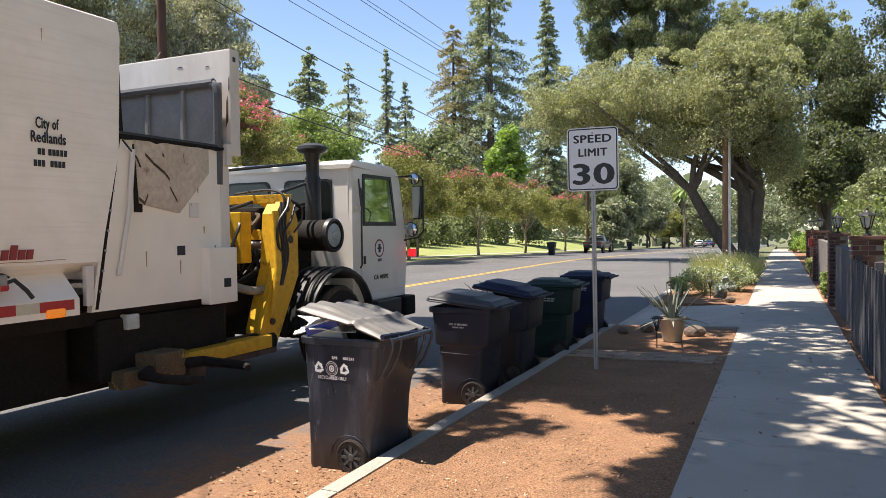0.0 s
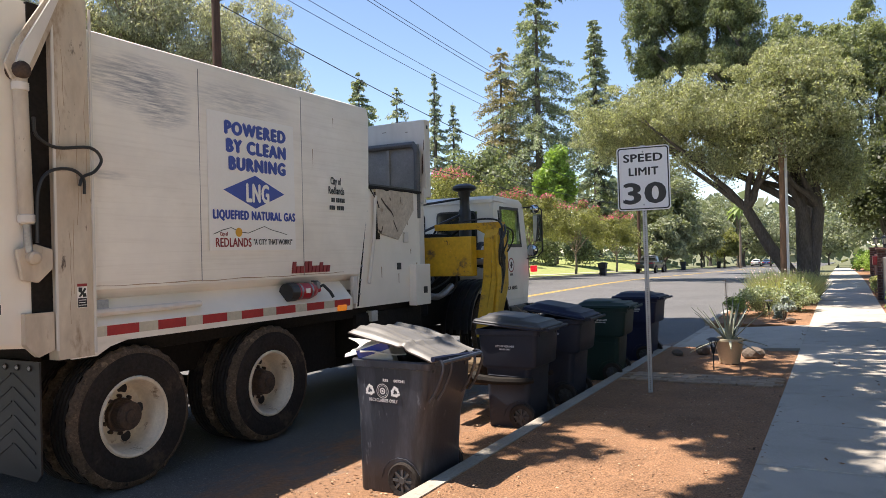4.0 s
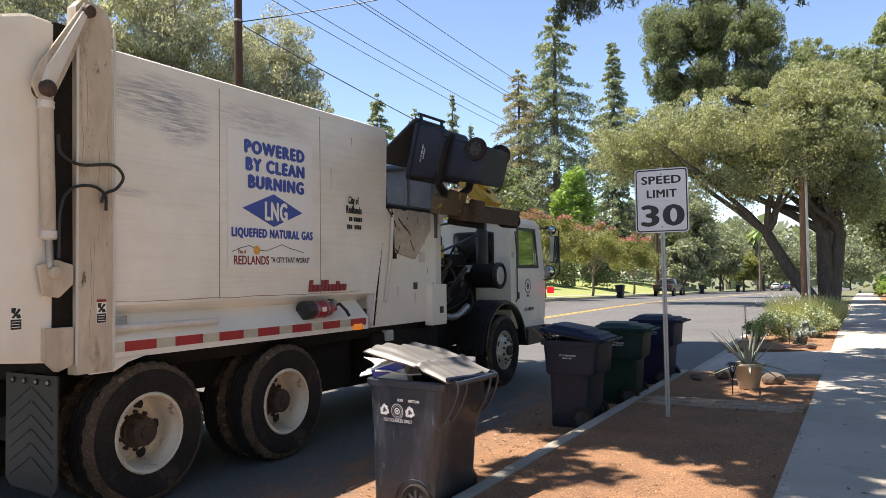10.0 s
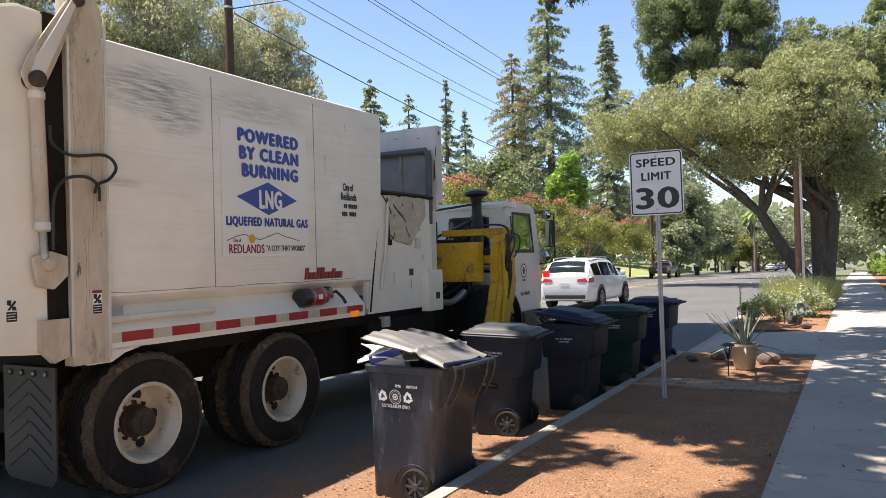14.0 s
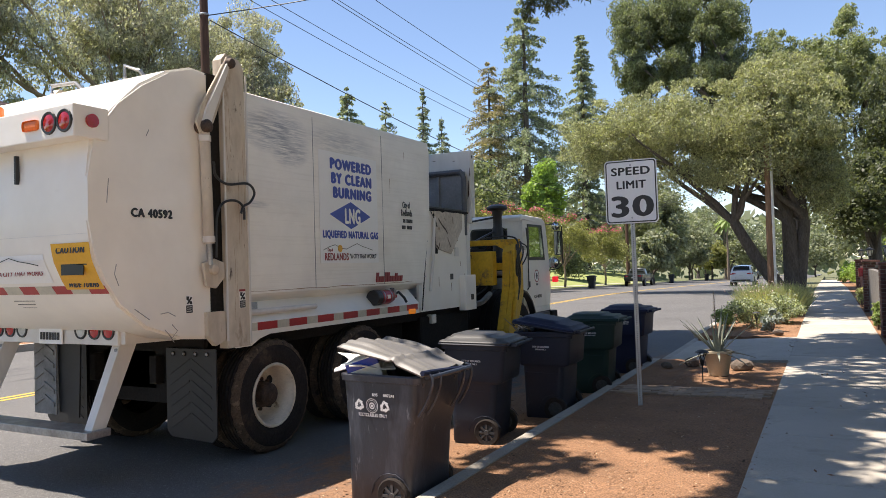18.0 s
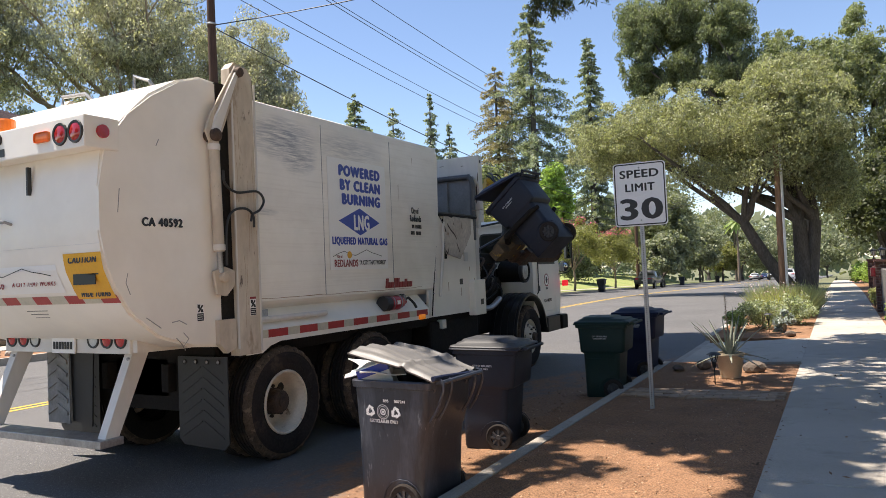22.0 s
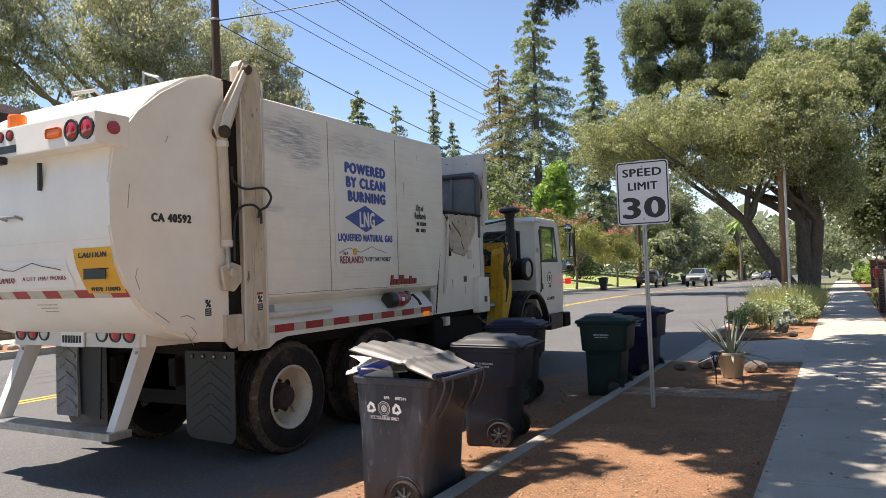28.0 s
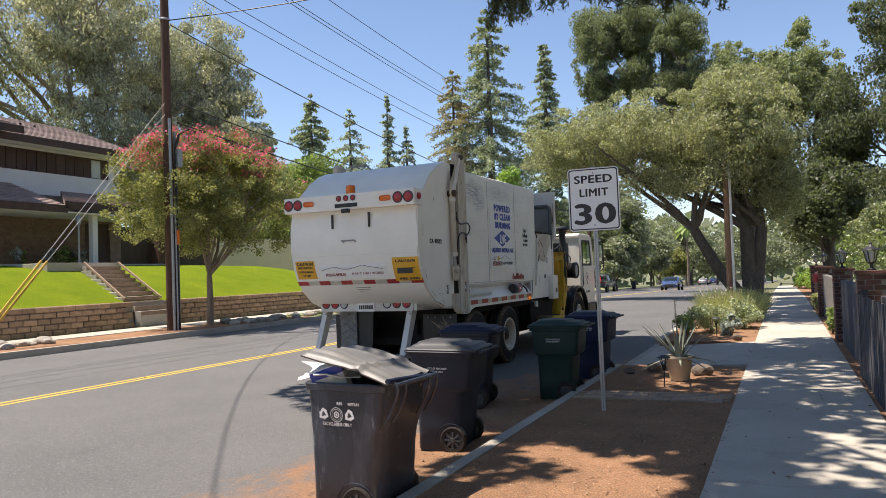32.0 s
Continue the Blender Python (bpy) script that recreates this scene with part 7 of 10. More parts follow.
def broad_tree(name, base, crowns, trunk_r, fork, leaf, bark, label, size=0.2, seed=1, limbs=8, trunks=((0, 0),), category="tree", long=1.7, droop=0.0, extra=None):
    """crowns: rows of (centre, radii, clumps, clump radius, leaves a clump)."""
    rng, rn = np.random.default_rng(seed), random.Random(seed)
    b = Vector(base)
    root = thing(name, Matrix.Translation(b), label, category)
    bm = bmesh.new()
    for dx, dy, *big in trunks:
        tr = trunk_r * (big[0] if big else 1)
        foot = Vector((dx * 0.25, dy * 0.25, -0.3))
        f = Vector((dx, dy, fork))
        tube(bm, [foot + Vector((0, 0, 0)), foot + Vector((0, 0, 0.4)), foot.lerp(f, 0.5) + Vector((rn.uniform(-.1, .1), rn.uniform(-.1, .1), 0)), f],
             [tr * 1.5, tr * 1.1, tr * 0.95, tr * 0.8], 10)
        for k in range(limbs):
            c, r = crowns[k % len(crowns)][:2]
            d = Vector((rn.uniform(-1, 1), rn.uniform(-1, 1), rn.uniform(-0.2, 0.8)))
            tip = Vector(c) - b + Vector((d.x * r[0], d.y * r[1], d.z * r[2])) * 0.75
            p = limb(bm, f, tip, tr * 0.55, tr * 0.08, rn, 0.15)
            for j in (2, 3, 4):
                t2 = p[j] + Vector((rn.uniform(-1, 1), rn.uniform(-1, 1), rn.uniform(-0.2, 0.9))) * max(r) * 0.35
                limb(bm, p[j], t2, tr * 0.16, tr * 0.03, rn, 0.2, 5, 3)
    part("trunk", bm, bark, root, smooth=True)
    pts = np.concatenate([clump_points(rng, np.array(c[0]) - np.array(base), *c[1:]) for c in crowns])
    mesh_part("crown", leaf_quads("crown", pts, size, rng, long, droop), leaf, root)
    if extra:
        mat2, share, lab, up = extra
        wave = np.sin(2.1 * pts[:, 0] + seed) * np.sin(1.9 * pts[:, 1] + 1.3) + 0.7 * np.sin(3.3 * pts[:, 2] + 2.2 * pts[:, 1])
        top = pts[(pts[:, 2] > np.quantile(pts[:, 2], up)) & (wave > 0.25 - 1.6 * (pts[:, 2] > np.quantile(pts[:, 2], 0.86)))]
        top = top[rng.random(len(top)) < share] + rng.normal(size=(1, 3)) * 0.02
        mesh_part("blossom", leaf_quads("blossom", top + np.array((0, 0, 0.1)), size * 1.1, rng, 1.2), mat2, root, lab)
    return root


def conifer(name, base, height, radius, leaf, label, seed=1, whorls=46, size=0.28, dense=0.8, tip=0.02, start=0.12, lean=0.0, droop=0.35, bark=None):
    rng, rn = np.random.default_rng(seed), random.Random(seed)
    root = thing(name, Matrix.Translation(base), label, "tree")
    bm = bmesh.new()
    tube(bm, [(0, 0, -0.5), (0, 0, height * 0.4), (lean * 0.5, 0, height * 0.8), (lean, 0, height)], [height * 0.018, height * 0.013, height * 0.006, 0.02], 8)
    pts = []
    for k in range(whorls):
        f = start + (1 - start) * (k + rn.random()) / whorls
        z = height * f
        rr = radius * (1 - f) ** 0.62 * (0.95 + 0.75 * noise.noise((seed * 7.1, f * 11, 0.3))) + tip * height * 0.3
        for j in range(rn.randint(4, 6)):
            a = rn.uniform(0, 2 * math.pi)
            L = rr * rn.uniform(0.6, 1.15)
            dr = droop * L * rn.uniform(0.4, 1.1)
            e = Vector((L * math.cos(a), L * math.sin(a), z - dr))
            if L > 0.5:
                tube(bm, [(0, 0, z), (e.x * 0.5, e.y * 0.5, z - dr * 0.3), e], [0.05, 0.035, 0.012], 4, False)
            n = int(26 * dense * max(0.6, L) + 6)
            t = rng.uniform(0.15, 1.0, n) ** 0.8
            q = np.stack([e.x * t, e.y * t, z - dr * t ** 1.6], 1)
            q += rng.normal(size=(n, 3)) * np.array((0.16, 0.16, 0.13)) * (0.5 + 0.22 * L)
            q[:, 2] -= np.abs(rng.normal(size=n)) * 0.12
            pts.append(q)
    part("trunk", bm, bark or BARK, root)
    mesh_part("crown", leaf_quads("crown", np.concatenate(pts), size, rng, 2.0, 0.25), leaf, root)
    return root


def bush(name, base, radii, n, size, leaf, label, seed=1, category="shrub", blades=False, clumps=None):
    rng = np.random.default_rng(seed)
    root = thing(name, Matrix.Translation(base), label, category)
    bm = bmesh.new()
    rn = random.Random(seed)
    for k in range(7):
        d = Vector((rn.uniform(-0.6, 0.6) * radii[0], rn.uniform(-0.6, 0.6) * radii[1], radii[2] * rn.uniform(0.7, 1.2)))
        tube(bm, [(0, 0, -0.1), d * 0.5, d], [0.015, 0.01, 0.004], 4)
    part("stems", bm, PALEBARK, root)
    if blades:
        a, u = rng.uniform(0, 2 * np.pi, n), rng.uniform(0, 1, n)
        foot = np.stack([np.cos(a) * u * radii[0] * 0.75, np.sin(a) * u * radii[1] * 0.75, 0 * a], 1)
        tip = foot + np.stack([np.cos(a) * radii[0] * 0.6 * u, np.sin(a) * radii[1] * 0.6 * u, radii[2] * rng.uniform(0.6, 1.15, n)], 1) + rng.normal(size=(n, 3)) * 0.08
        s = np.cross(tip - foot, rng.normal(size=(n, 3)))
        s *= size / (np.linalg.norm(s, axis=1, keepdims=True) + 1e-9)
        me = quads_mesh("foliage", np.stack([foot - s, foot + s, tip + 0.2 * s, tip - 0.2 * s], 1).reshape(-1, 3), n)
    else:
        pts = clump_points(rng, (0, 0, radii[2] * 0.75), (radii[0] * 0.85, radii[1] * 0.85, radii[2] * 0.75), clumps or 40, min(radii) * 0.3, n // (clumps or 40), 0.3, -0.9)
        pts = pts[pts[:, 2] > 0.02]
        me = leaf_quads("foliage", pts, size, rng, 2.0)
    mesh_part("foliage", me, leaf, root)
    return root


# the large street oak and its darker neighbours
broad_tree("oak_tree", (-1.6, 43.8, -0.1), [((-7.0, 43.5, 8.7), (4.2, 4.5, 2.3), 150, 0.75, 420, 0.35, -0.85), ((-2.2, 44.2, 8.7), (3.1, 4.4, 3.1), 160, 0.75, 420, 0.35, -0.9), ((-11.6, 44, 8.7), (2.5, 3.5, 2.1), 90, 0.68, 360, 0.3, -0.9),
            ((-2.0, 43.6, 10.7), (2.0, 3.0, 1.3), 60, 0.65, 360, 0.3), ((-4.6, 43.0, 6.5), (5.0, 3.0, 0.9), 56, 0.7, 260, 0.2, -1), ((-0.2, 44.6, 6.4), (1.4, 3.0, 2.4), 80, 0.65, 360, 0.2, -1),
            ((-7.0, 43.5, 8.9), (4.7, 4.8, 2.9), 130, 0.26, 80, 0.97, -0.3), ((-2.1, 44.2, 9.1), (3.5, 4.6, 3.6), 130, 0.26, 80, 0.97, -0.5), ((-11.6, 44, 8.8), (2.9, 3.6, 2.6), 80, 0.26, 80, 0.97, -0.3), ((-2.0, 43.6, 10.9), (2.3, 3.2, 1.8), 60, 0.26, 80, 0.97, 0)], 0.52, 3.8, OAKLEAF, BARK, "broad old oak with olive-green leaves over the pavement", 0.070, 11, 5, ((-0.2, 0.2, 0.86), (0.6, 0.3, 0.72), (-2.9, -0.5, 0.66)), droop=-0.4, long=2.0)
broad_tree("shade_tree", (-2.2, 67, -0.6), [((-14.2, 65, 22.2), (1.9, 3, 2.6), 60, 0.8, 560, 0.4, -1), ((-14.0, 65, 18.2), (1.3, 3, 2.2), 44, 0.7, 500, 0.3, -1), ((-10.6, 66, 22.6), (2.4, 4, 2.6), 70, 0.85, 560, 0.4, -1), ((-11.0, 65, 18.0), (1.6, 3.5, 1.9), 44, 0.75, 500, 0.3, -1), ((-7.4, 65, 21.0), (1.9, 4, 2.6), 60, 0.8, 560, 0.4, -1),
            ((-7.6, 65, 17.2), (2.0, 4, 1.7), 50, 0.75, 500, 0.3, -1), ((-9, 67, 13.5), (5, 3, 3), 40, 1.1, 240), ((-14.0, 65, 20.4), (2.3, 3.2, 4.8), 50, 0.32, 80, 0.97, -1), ((-7.4, 65, 19.6), (2.5, 4.2, 4.4), 50, 0.32, 80, 0.97, -1)],
           0.6, 7, DARKLEAF, BARK, "tall dark leafy tree with hanging clumps", 0.085, 12, 7, droop=0.6, long=2.3)
broad_tree("shade_tree", (3.4, 66.5, -0.6), [((-3.6, 66, 15.6), (2.4, 4, 4.0), 80, 0.8, 360), ((0.2, 66, 15.6), (2.2, 5, 3.6), 80, 0.8, 360), ((2.8, 67, 15.4), (2.2, 4, 3.8), 70, 0.8, 360), ((2.1, 67, 20.2), (0.8, 1.0, 1.6), 16, 0.42, 170), ((0, 66, 10), (6, 4, 4), 50, 1.2, 240), ((-3.6, 66, 16.0), (2.9, 4.2, 4.4), 60, 0.32, 80, 0.97, -0.4), ((1.6, 66, 15.8), (3.8, 5, 4.2), 70, 0.32, 80, 0.97, -0.4)],
           0.5, 6, MIDOLIVE, BARK, "olive-green tree standing behind the old oak", 0.105, 18, 7, droop=0.4, long=2.2)
broad_tree("shade_tree", (9.0, 58, -0.5), [((8.4, 58, 18.0), (2.8, 4, 5.5), 90, 0.9, 360, 0.4, -1), ((9.6, 58, 11.0), (4.4, 6, 6), 110, 1.0, 360, 0.4, -1), ((4.4, 60, 10.0), (2.0, 4, 5.4), 90, 0.8, 360, 0.3, -1), ((13, 60, 14), (6, 6, 9), 40, 1.6, 250), ((8.4, 58, 18.0), (3.4, 4.4, 6.0), 60, 0.32, 80, 0.97, -1)], 0.5, 5, DEEPLEAF, BARK, "dense dark green tree beyond the garden wall", 0.11, 13, 8, droop=0.6, long=2.2)
broad_tree("shade_tree", (8.5, 38, 0), [((8.8, 38, 9.5), (4.0, 5, 6.5), 120, 0.85, 400, 0.4, -1), ((6.0, 40, 4.6), (2.2, 4, 2.4), 60, 0.6, 380)], 0.4, 4, DEEPLEAF, BARK, "dark garden tree rising behind the fence", 0.085, 14, 7, droop=0.5, long=2.1)
# an unseen canopy over the garden side, added to block sky light from the truck
broad_tree("overhanging_tree", (6.5, 8.0, 0), [((5.4, 5.0, 10.6), (3.0, 5.0, 1.3), 70, 0.8, 80), ((5.6, 13.5, 11.0), (3.0, 4.5, 1.3), 60, 0.8, 80), ((9.0, 8.0, 10.0), (3.0, 7.0, 2.5), 70, 1.0, 90)], 0.5, 5.0, DARKLEAF, BARK, "unseen garden tree whose added canopy screens sky light from the truck", 0.3, 19, 8)
broad_tree("garden_tree", (3.6, 30, 0), [((3.7, 30, 2.8), (1.3, 1.9, 1.1), 44, 0.4, 320)], 0.1, 1.6, MIDOLIVE, PALEBARK, "small yellowish garden tree behind the brick wall", 0.065, 15, 6)
broad_tree("garden_tree", (2.6, 52, -0.3), [((2.8, 52, 5.0), (2.2, 3, 3.2), 60, 0.8, 340)], 0.25, 2, DEEPLEAF, BARK, "dark tree beside the far pavement", 0.15, 16, 6)
# two trees beside the camera whose boughs only shade the place
broad_tree("overhanging_tree", (3.4, -2.5, 0), [((-5.2, 7.1, 10.4), (0.9, 1.5, 0.9), 44, 0.36, 60), ((-4.3, 7.0, 10.4), (0.6, 2.1, 0.9), 46, 0.36, 60), ((-2.9, 6.4, 10.4), (1.0, 3.2, 0.9), 58, 0.40, 17), ((-4.3, 3.7, 10.2), (0.25, 0.4, 0.5), 5, 0.30, 50), ((-4.8, 9.2, 10.6), (1.2, 0.9, 0.9), 14, 0.34, 34), ((-4.4, 10.4, 10.6), (0.8, 1.8, 0.9), 14, 0.36, 18), ((-3.0, 10.6, 10.6), (1.0, 2.2, 0.9), 48, 0.40, 18), ((-3.4, 3.7, 10.0), (1.1, 1.6, 0.9), 60, 0.40, 26), ((-7.1, 9.3, 10.5), (1.2, 2.7, 0.8), 92, 0.50, 120), ((-6.1, 6.9, 10.4), (0.5, 1.3, 0.7), 34, 0.38, 70),
            ((-5.4, 13.4, 11.0), (1.9, 1.9, 0.9), 60, 0.6, 150), ((-3.2, 14.6, 11.0), (1.9, 2.2, 0.9), 50, 0.46, 40), ((-10.2, 9.8, 13.0), (1.6, 2.6, 0.9), 70, 0.66, 170), ((-7.9, 15.6, 12.6), (2.0, 2.0, 0.9), 56, 0.62, 170), ((-6.4, 4.6, 10.2), (0.7, 0.7, 0.6), 7, 0.3, 60)], 0.26, 5.5, DARKLEAF, BARK,
           "tall street tree with boughs hanging over the pavement", 0.19, 17, 6)
broad_tree("overhanging_tree", (6.0, 23.0, 0), [((-4.7, 23.4, 13.4), (0.9, 3.0, 0.7), 60, 0.5, 90), ((-5.2, 29.5, 15.0), (0.9, 3.4, 0.7), 60, 0.5, 100), ((-5.6, 34.5, 17.0), (0.9, 3.0, 0.7), 50, 0.5, 100)], 0.4, 14.5, DARKLEAF, BARK, "tall garden tree with high boughs across the pavement", 0.17, 20, 6)
# unseen trees that close the street behind; the last three block low eastern sky light
for k, (x, y, r, h) in enumerate(((-25, -24, 6, 9), (7, -20, 5, 8), (-8, -75, 12, 10), (-32, -2, 6, 9), (16, -9, 6, 7), (17, 3, 6, 7.5), (16, 14, 5, 7))):
    broad_tree("street_tree", (x, y, 0), [((x, y, h), (r, r, h * 0.55), 60, r * 0.28, 110)], 0.3, 2.5, DARKLEAF, BARK, "unseen leafy tree added well back from the street", 0.4, 170 + k, 5)
# redwoods across the street
conifer("redwood_tree", (-37.5, 98, -1), 41, 9.5, CONIFERLEAF, "tall dark green redwood above the gardens", 21, 46, 0.2, 1.2)
conifer("redwood_tree", (-33.3, 112, -1.5), 39.5, 5.4, CONIFERLEAF, "narrow green redwood spire in the distance", 22, 64, 0.2, 1.3)
conifer("redwood_tree", (-43.2, 98, -1), 32.5, 8.4, BROWNLEAF, "browning half-bare redwood above the gardens", 23, 50, 0.17, 1.0)
# the three thin conifers below carry painted haze in their foliage
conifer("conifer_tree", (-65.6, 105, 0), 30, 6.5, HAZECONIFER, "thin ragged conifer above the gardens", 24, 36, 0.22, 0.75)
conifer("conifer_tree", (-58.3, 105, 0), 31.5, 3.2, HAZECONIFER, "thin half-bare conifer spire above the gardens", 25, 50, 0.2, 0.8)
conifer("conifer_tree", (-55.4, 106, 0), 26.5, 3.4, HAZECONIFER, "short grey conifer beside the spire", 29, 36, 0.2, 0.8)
conifer("conifer_tree", (-73.4, 105, 0), 33.5, 8.0, CONIFERLEAF, "dense green conifer in the distance", 26, 44, 0.24, 1.1)
conifer("conifer_tree", (-79.5, 100, 0), 28.5, 8.0, CONIFERLEAF, "dark rounded conifer in the distance", 28, 36, 0.26, 1.0)
conifer("conifer_tree", (-92, 100, 0), 25, 8.0, CONIFERLEAF, "dark low conifer in the distance", 27, 36, 0.28, 0.9)
# garden trees and hedges across the street
for k, (b, c, r, n, cr, per, leafm, lab) in enumerate((
        ((-48, 70, 0), (-48, 70, 9.5), (5.5, 5, 6.0), 70, 1.5, 260, MIDLEAF, "green garden tree across the street"),
        ((-58, 78, 0), (-58, 78, 9.5), (6, 5, 6.5), 70, 1.6, 260, DARKLEAF, "dark garden tree across the street"),
        ((-70, 84, 0), (-70, 84, 11.5), (8, 5, 7.5), 80, 1.8, 260, MIDLEAF, "broad green garden tree across the street"),
        ((-36, 74, 0), (-36, 74, 8.5), (5.0, 4, 5.0), 60, 1.3, 260, DARKLEAF, "dark leafy tree behind the redwoods"),
        ((-27.4, 76, -0.5), (-27.4, 76, 9.0), (1.7, 1.8, 3.8), 44, 0.75, 300, LIMELEAF, "bright lime-green young tree"),
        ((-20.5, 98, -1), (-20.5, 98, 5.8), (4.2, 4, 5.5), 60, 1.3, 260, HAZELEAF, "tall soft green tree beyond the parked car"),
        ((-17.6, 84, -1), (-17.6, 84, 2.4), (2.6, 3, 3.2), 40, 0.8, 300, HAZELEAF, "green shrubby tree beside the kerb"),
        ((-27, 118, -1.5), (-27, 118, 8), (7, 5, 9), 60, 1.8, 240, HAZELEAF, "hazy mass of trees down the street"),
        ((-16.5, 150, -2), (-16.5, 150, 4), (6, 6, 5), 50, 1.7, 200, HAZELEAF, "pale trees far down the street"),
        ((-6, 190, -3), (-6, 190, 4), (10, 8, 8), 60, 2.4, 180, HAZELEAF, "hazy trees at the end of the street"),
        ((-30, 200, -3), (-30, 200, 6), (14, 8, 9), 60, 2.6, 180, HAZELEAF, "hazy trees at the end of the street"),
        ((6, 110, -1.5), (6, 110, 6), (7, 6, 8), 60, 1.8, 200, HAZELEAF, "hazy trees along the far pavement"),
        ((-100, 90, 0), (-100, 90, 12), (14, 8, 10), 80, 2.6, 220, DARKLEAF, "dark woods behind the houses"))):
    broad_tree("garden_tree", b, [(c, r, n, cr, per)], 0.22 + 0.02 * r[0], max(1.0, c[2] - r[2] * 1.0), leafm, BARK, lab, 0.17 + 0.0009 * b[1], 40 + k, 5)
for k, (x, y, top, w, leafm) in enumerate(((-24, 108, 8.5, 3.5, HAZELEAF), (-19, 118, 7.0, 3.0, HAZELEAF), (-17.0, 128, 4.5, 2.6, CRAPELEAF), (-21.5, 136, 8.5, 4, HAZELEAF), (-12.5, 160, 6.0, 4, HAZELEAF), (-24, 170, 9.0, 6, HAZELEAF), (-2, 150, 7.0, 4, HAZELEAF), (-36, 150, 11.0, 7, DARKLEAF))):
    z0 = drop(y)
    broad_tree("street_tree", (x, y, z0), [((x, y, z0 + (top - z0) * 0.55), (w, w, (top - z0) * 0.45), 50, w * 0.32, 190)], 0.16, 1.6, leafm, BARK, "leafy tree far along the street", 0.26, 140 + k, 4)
# one band of distant woods, its haze put into the leaf colour
rgw = np.random.default_rng(160)
wx = rgw.uniform(-420, 260, 9000)
wz = -7 + rgw.uniform(0, 1, 9000) ** 0.7 * (30 + 5 * np.sin(wx * 0.05) + 4 * np.sin(wx * 0.13))
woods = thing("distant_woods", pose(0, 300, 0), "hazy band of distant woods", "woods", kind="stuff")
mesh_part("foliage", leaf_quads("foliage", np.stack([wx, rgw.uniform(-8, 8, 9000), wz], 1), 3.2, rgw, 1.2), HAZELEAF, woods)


def palm(x, y, h, seed):
    rn = random.Random(seed)
    r = thing("palm_tree", pose(x, y, drop(y)), "tall palm far down the street", "palm tree", "palms")
    bm = bmesh.new()
    tube(bm, [(0, 0, -0.3), (0.1, 0, h * 0.5), (0, 0, h)], [0.24, 0.17, 0.15], 8)
    part("trunk", bm, PALEBARK, r)
    for k in range(34):
        a, up = rn.uniform(0, 6.28), rn.uniform(-0.5, 1.3)
        bm = bmesh.new()
        d = Vector((math.cos(a), math.sin(a), 0))
        L = rn.uniform(1.8, 2.6)
        ps = [Vector((0, 0, h)) + d * L * f * math.cos(up) + Vector((0, 0, L * math.sin(up) * f - 1.1 * f * f)) for f in (0, 0.25, 0.5, 0.75, 1)]
        sd = Vector((-d.y, d.x, 0))
        rows = [[bm.verts.new(p + sd * w), bm.verts.new(p - sd * w)] for p, w in zip(ps, (0.05, 0.25, 0.3, 0.22, 0.03))]
        for p, q in zip(rows, rows[1:]):
            bm.faces.new((p[0], p[1], q[1], q[0]))
        part("frond", bm, MIDLEAF, r)


palm(-14.3, 126, 9.6, 1)
palm(-17.5, 150, 10.4, 2)
# hanging sprays that dip into view
for k, (x, y, z) in enumerate(((-4.66, 13.6, 6.98), (-3.51, 13.8, 7.08), (-2.85, 14.0, 6.97), (-2.16, 14.0, 6.81), (-1.52, 14.2, 6.78), (-1.17, 14.2, 6.82))):
    rg = np.random.default_rng(70 + k)
    root = thing("hanging_bough", Matrix.Translation((x, y, z)), "dark feathery bough hanging from the street tree", "branch")
    bm = bmesh.new()
    pts = []
    for j in range(14):
        d = Vector((rg.uniform(-0.5, 0.5), rg.uniform(-0.5, 0.5), rg.uniform(-0.40, 0.1) if k == 0 else rg.uniform(-0.28, 0.2)))
        tube(bm, [(0, 0, 0.9), (d.x * 0.4, d.y * 0.4, 0.4), d], [0.014, 0.009, 0.003], 4)
        t = rg.uniform(0.35, 1.05, 220)
        pts.append(np.stack([d.x * t, d.y * t, 0.9 * (1 - t) + d.z * t], 1) + rg.normal(size=(220, 3)) * 0.05)
    part("twigs", bm, BARK, root)
    mesh_part("needles", leaf_quads("needles", np.concatenate(pts), 0.026, rg, 4.5, 0.4), DEEPLEAF, root)
# eucalyptus behind the house
broad_tree("eucalyptus_tree", (-52, 44, 2.5), [((-52, 42, 22), (5, 9, 9), 270, 0.95, 230, 0.2, -1), ((-51, 55.5, 21), (4, 4.5, 8), 160, 0.95, 250, 0.2, -1), ((-54, 30, 20), (5, 8, 9), 180, 1.0, 220, 0.2, -1), ((-49, 45, 12), (3.5, 12, 4), 150, 0.9, 230, 0.2, -1), ((-52, 49.5, 19), (4, 4, 9), 120, 0.95, 250, 0.2, -1)], 0.55, 8, EUCLEAF, PALEBARK,
           "tall grey-green eucalyptus with pale hanging branches", 0.115, 31, 26, droop=0.6, long=2.6)
broad_tree("eucalyptus_tree", (-48, 56, 2), [((-48, 55, 14.5), (3.5, 4, 6.5), 80, 1.1, 330)], 0.35, 6, EUCLEAF, PALEBARK, "slender grey-green eucalyptus behind the garden", 0.13, 32, 8, droop=0.6, long=2.6)
broad_tree("eucalyptus_tree", (-56, 12, 2.5), [((-54, 10, 17), (6, 10, 8), 60, 1.8, 200)], 0.5, 8, EUCLEAF, PALEBARK, "tall grey-green eucalyptus behind the roof", 0.22, 33, 8, droop=0.6, long=2.4)
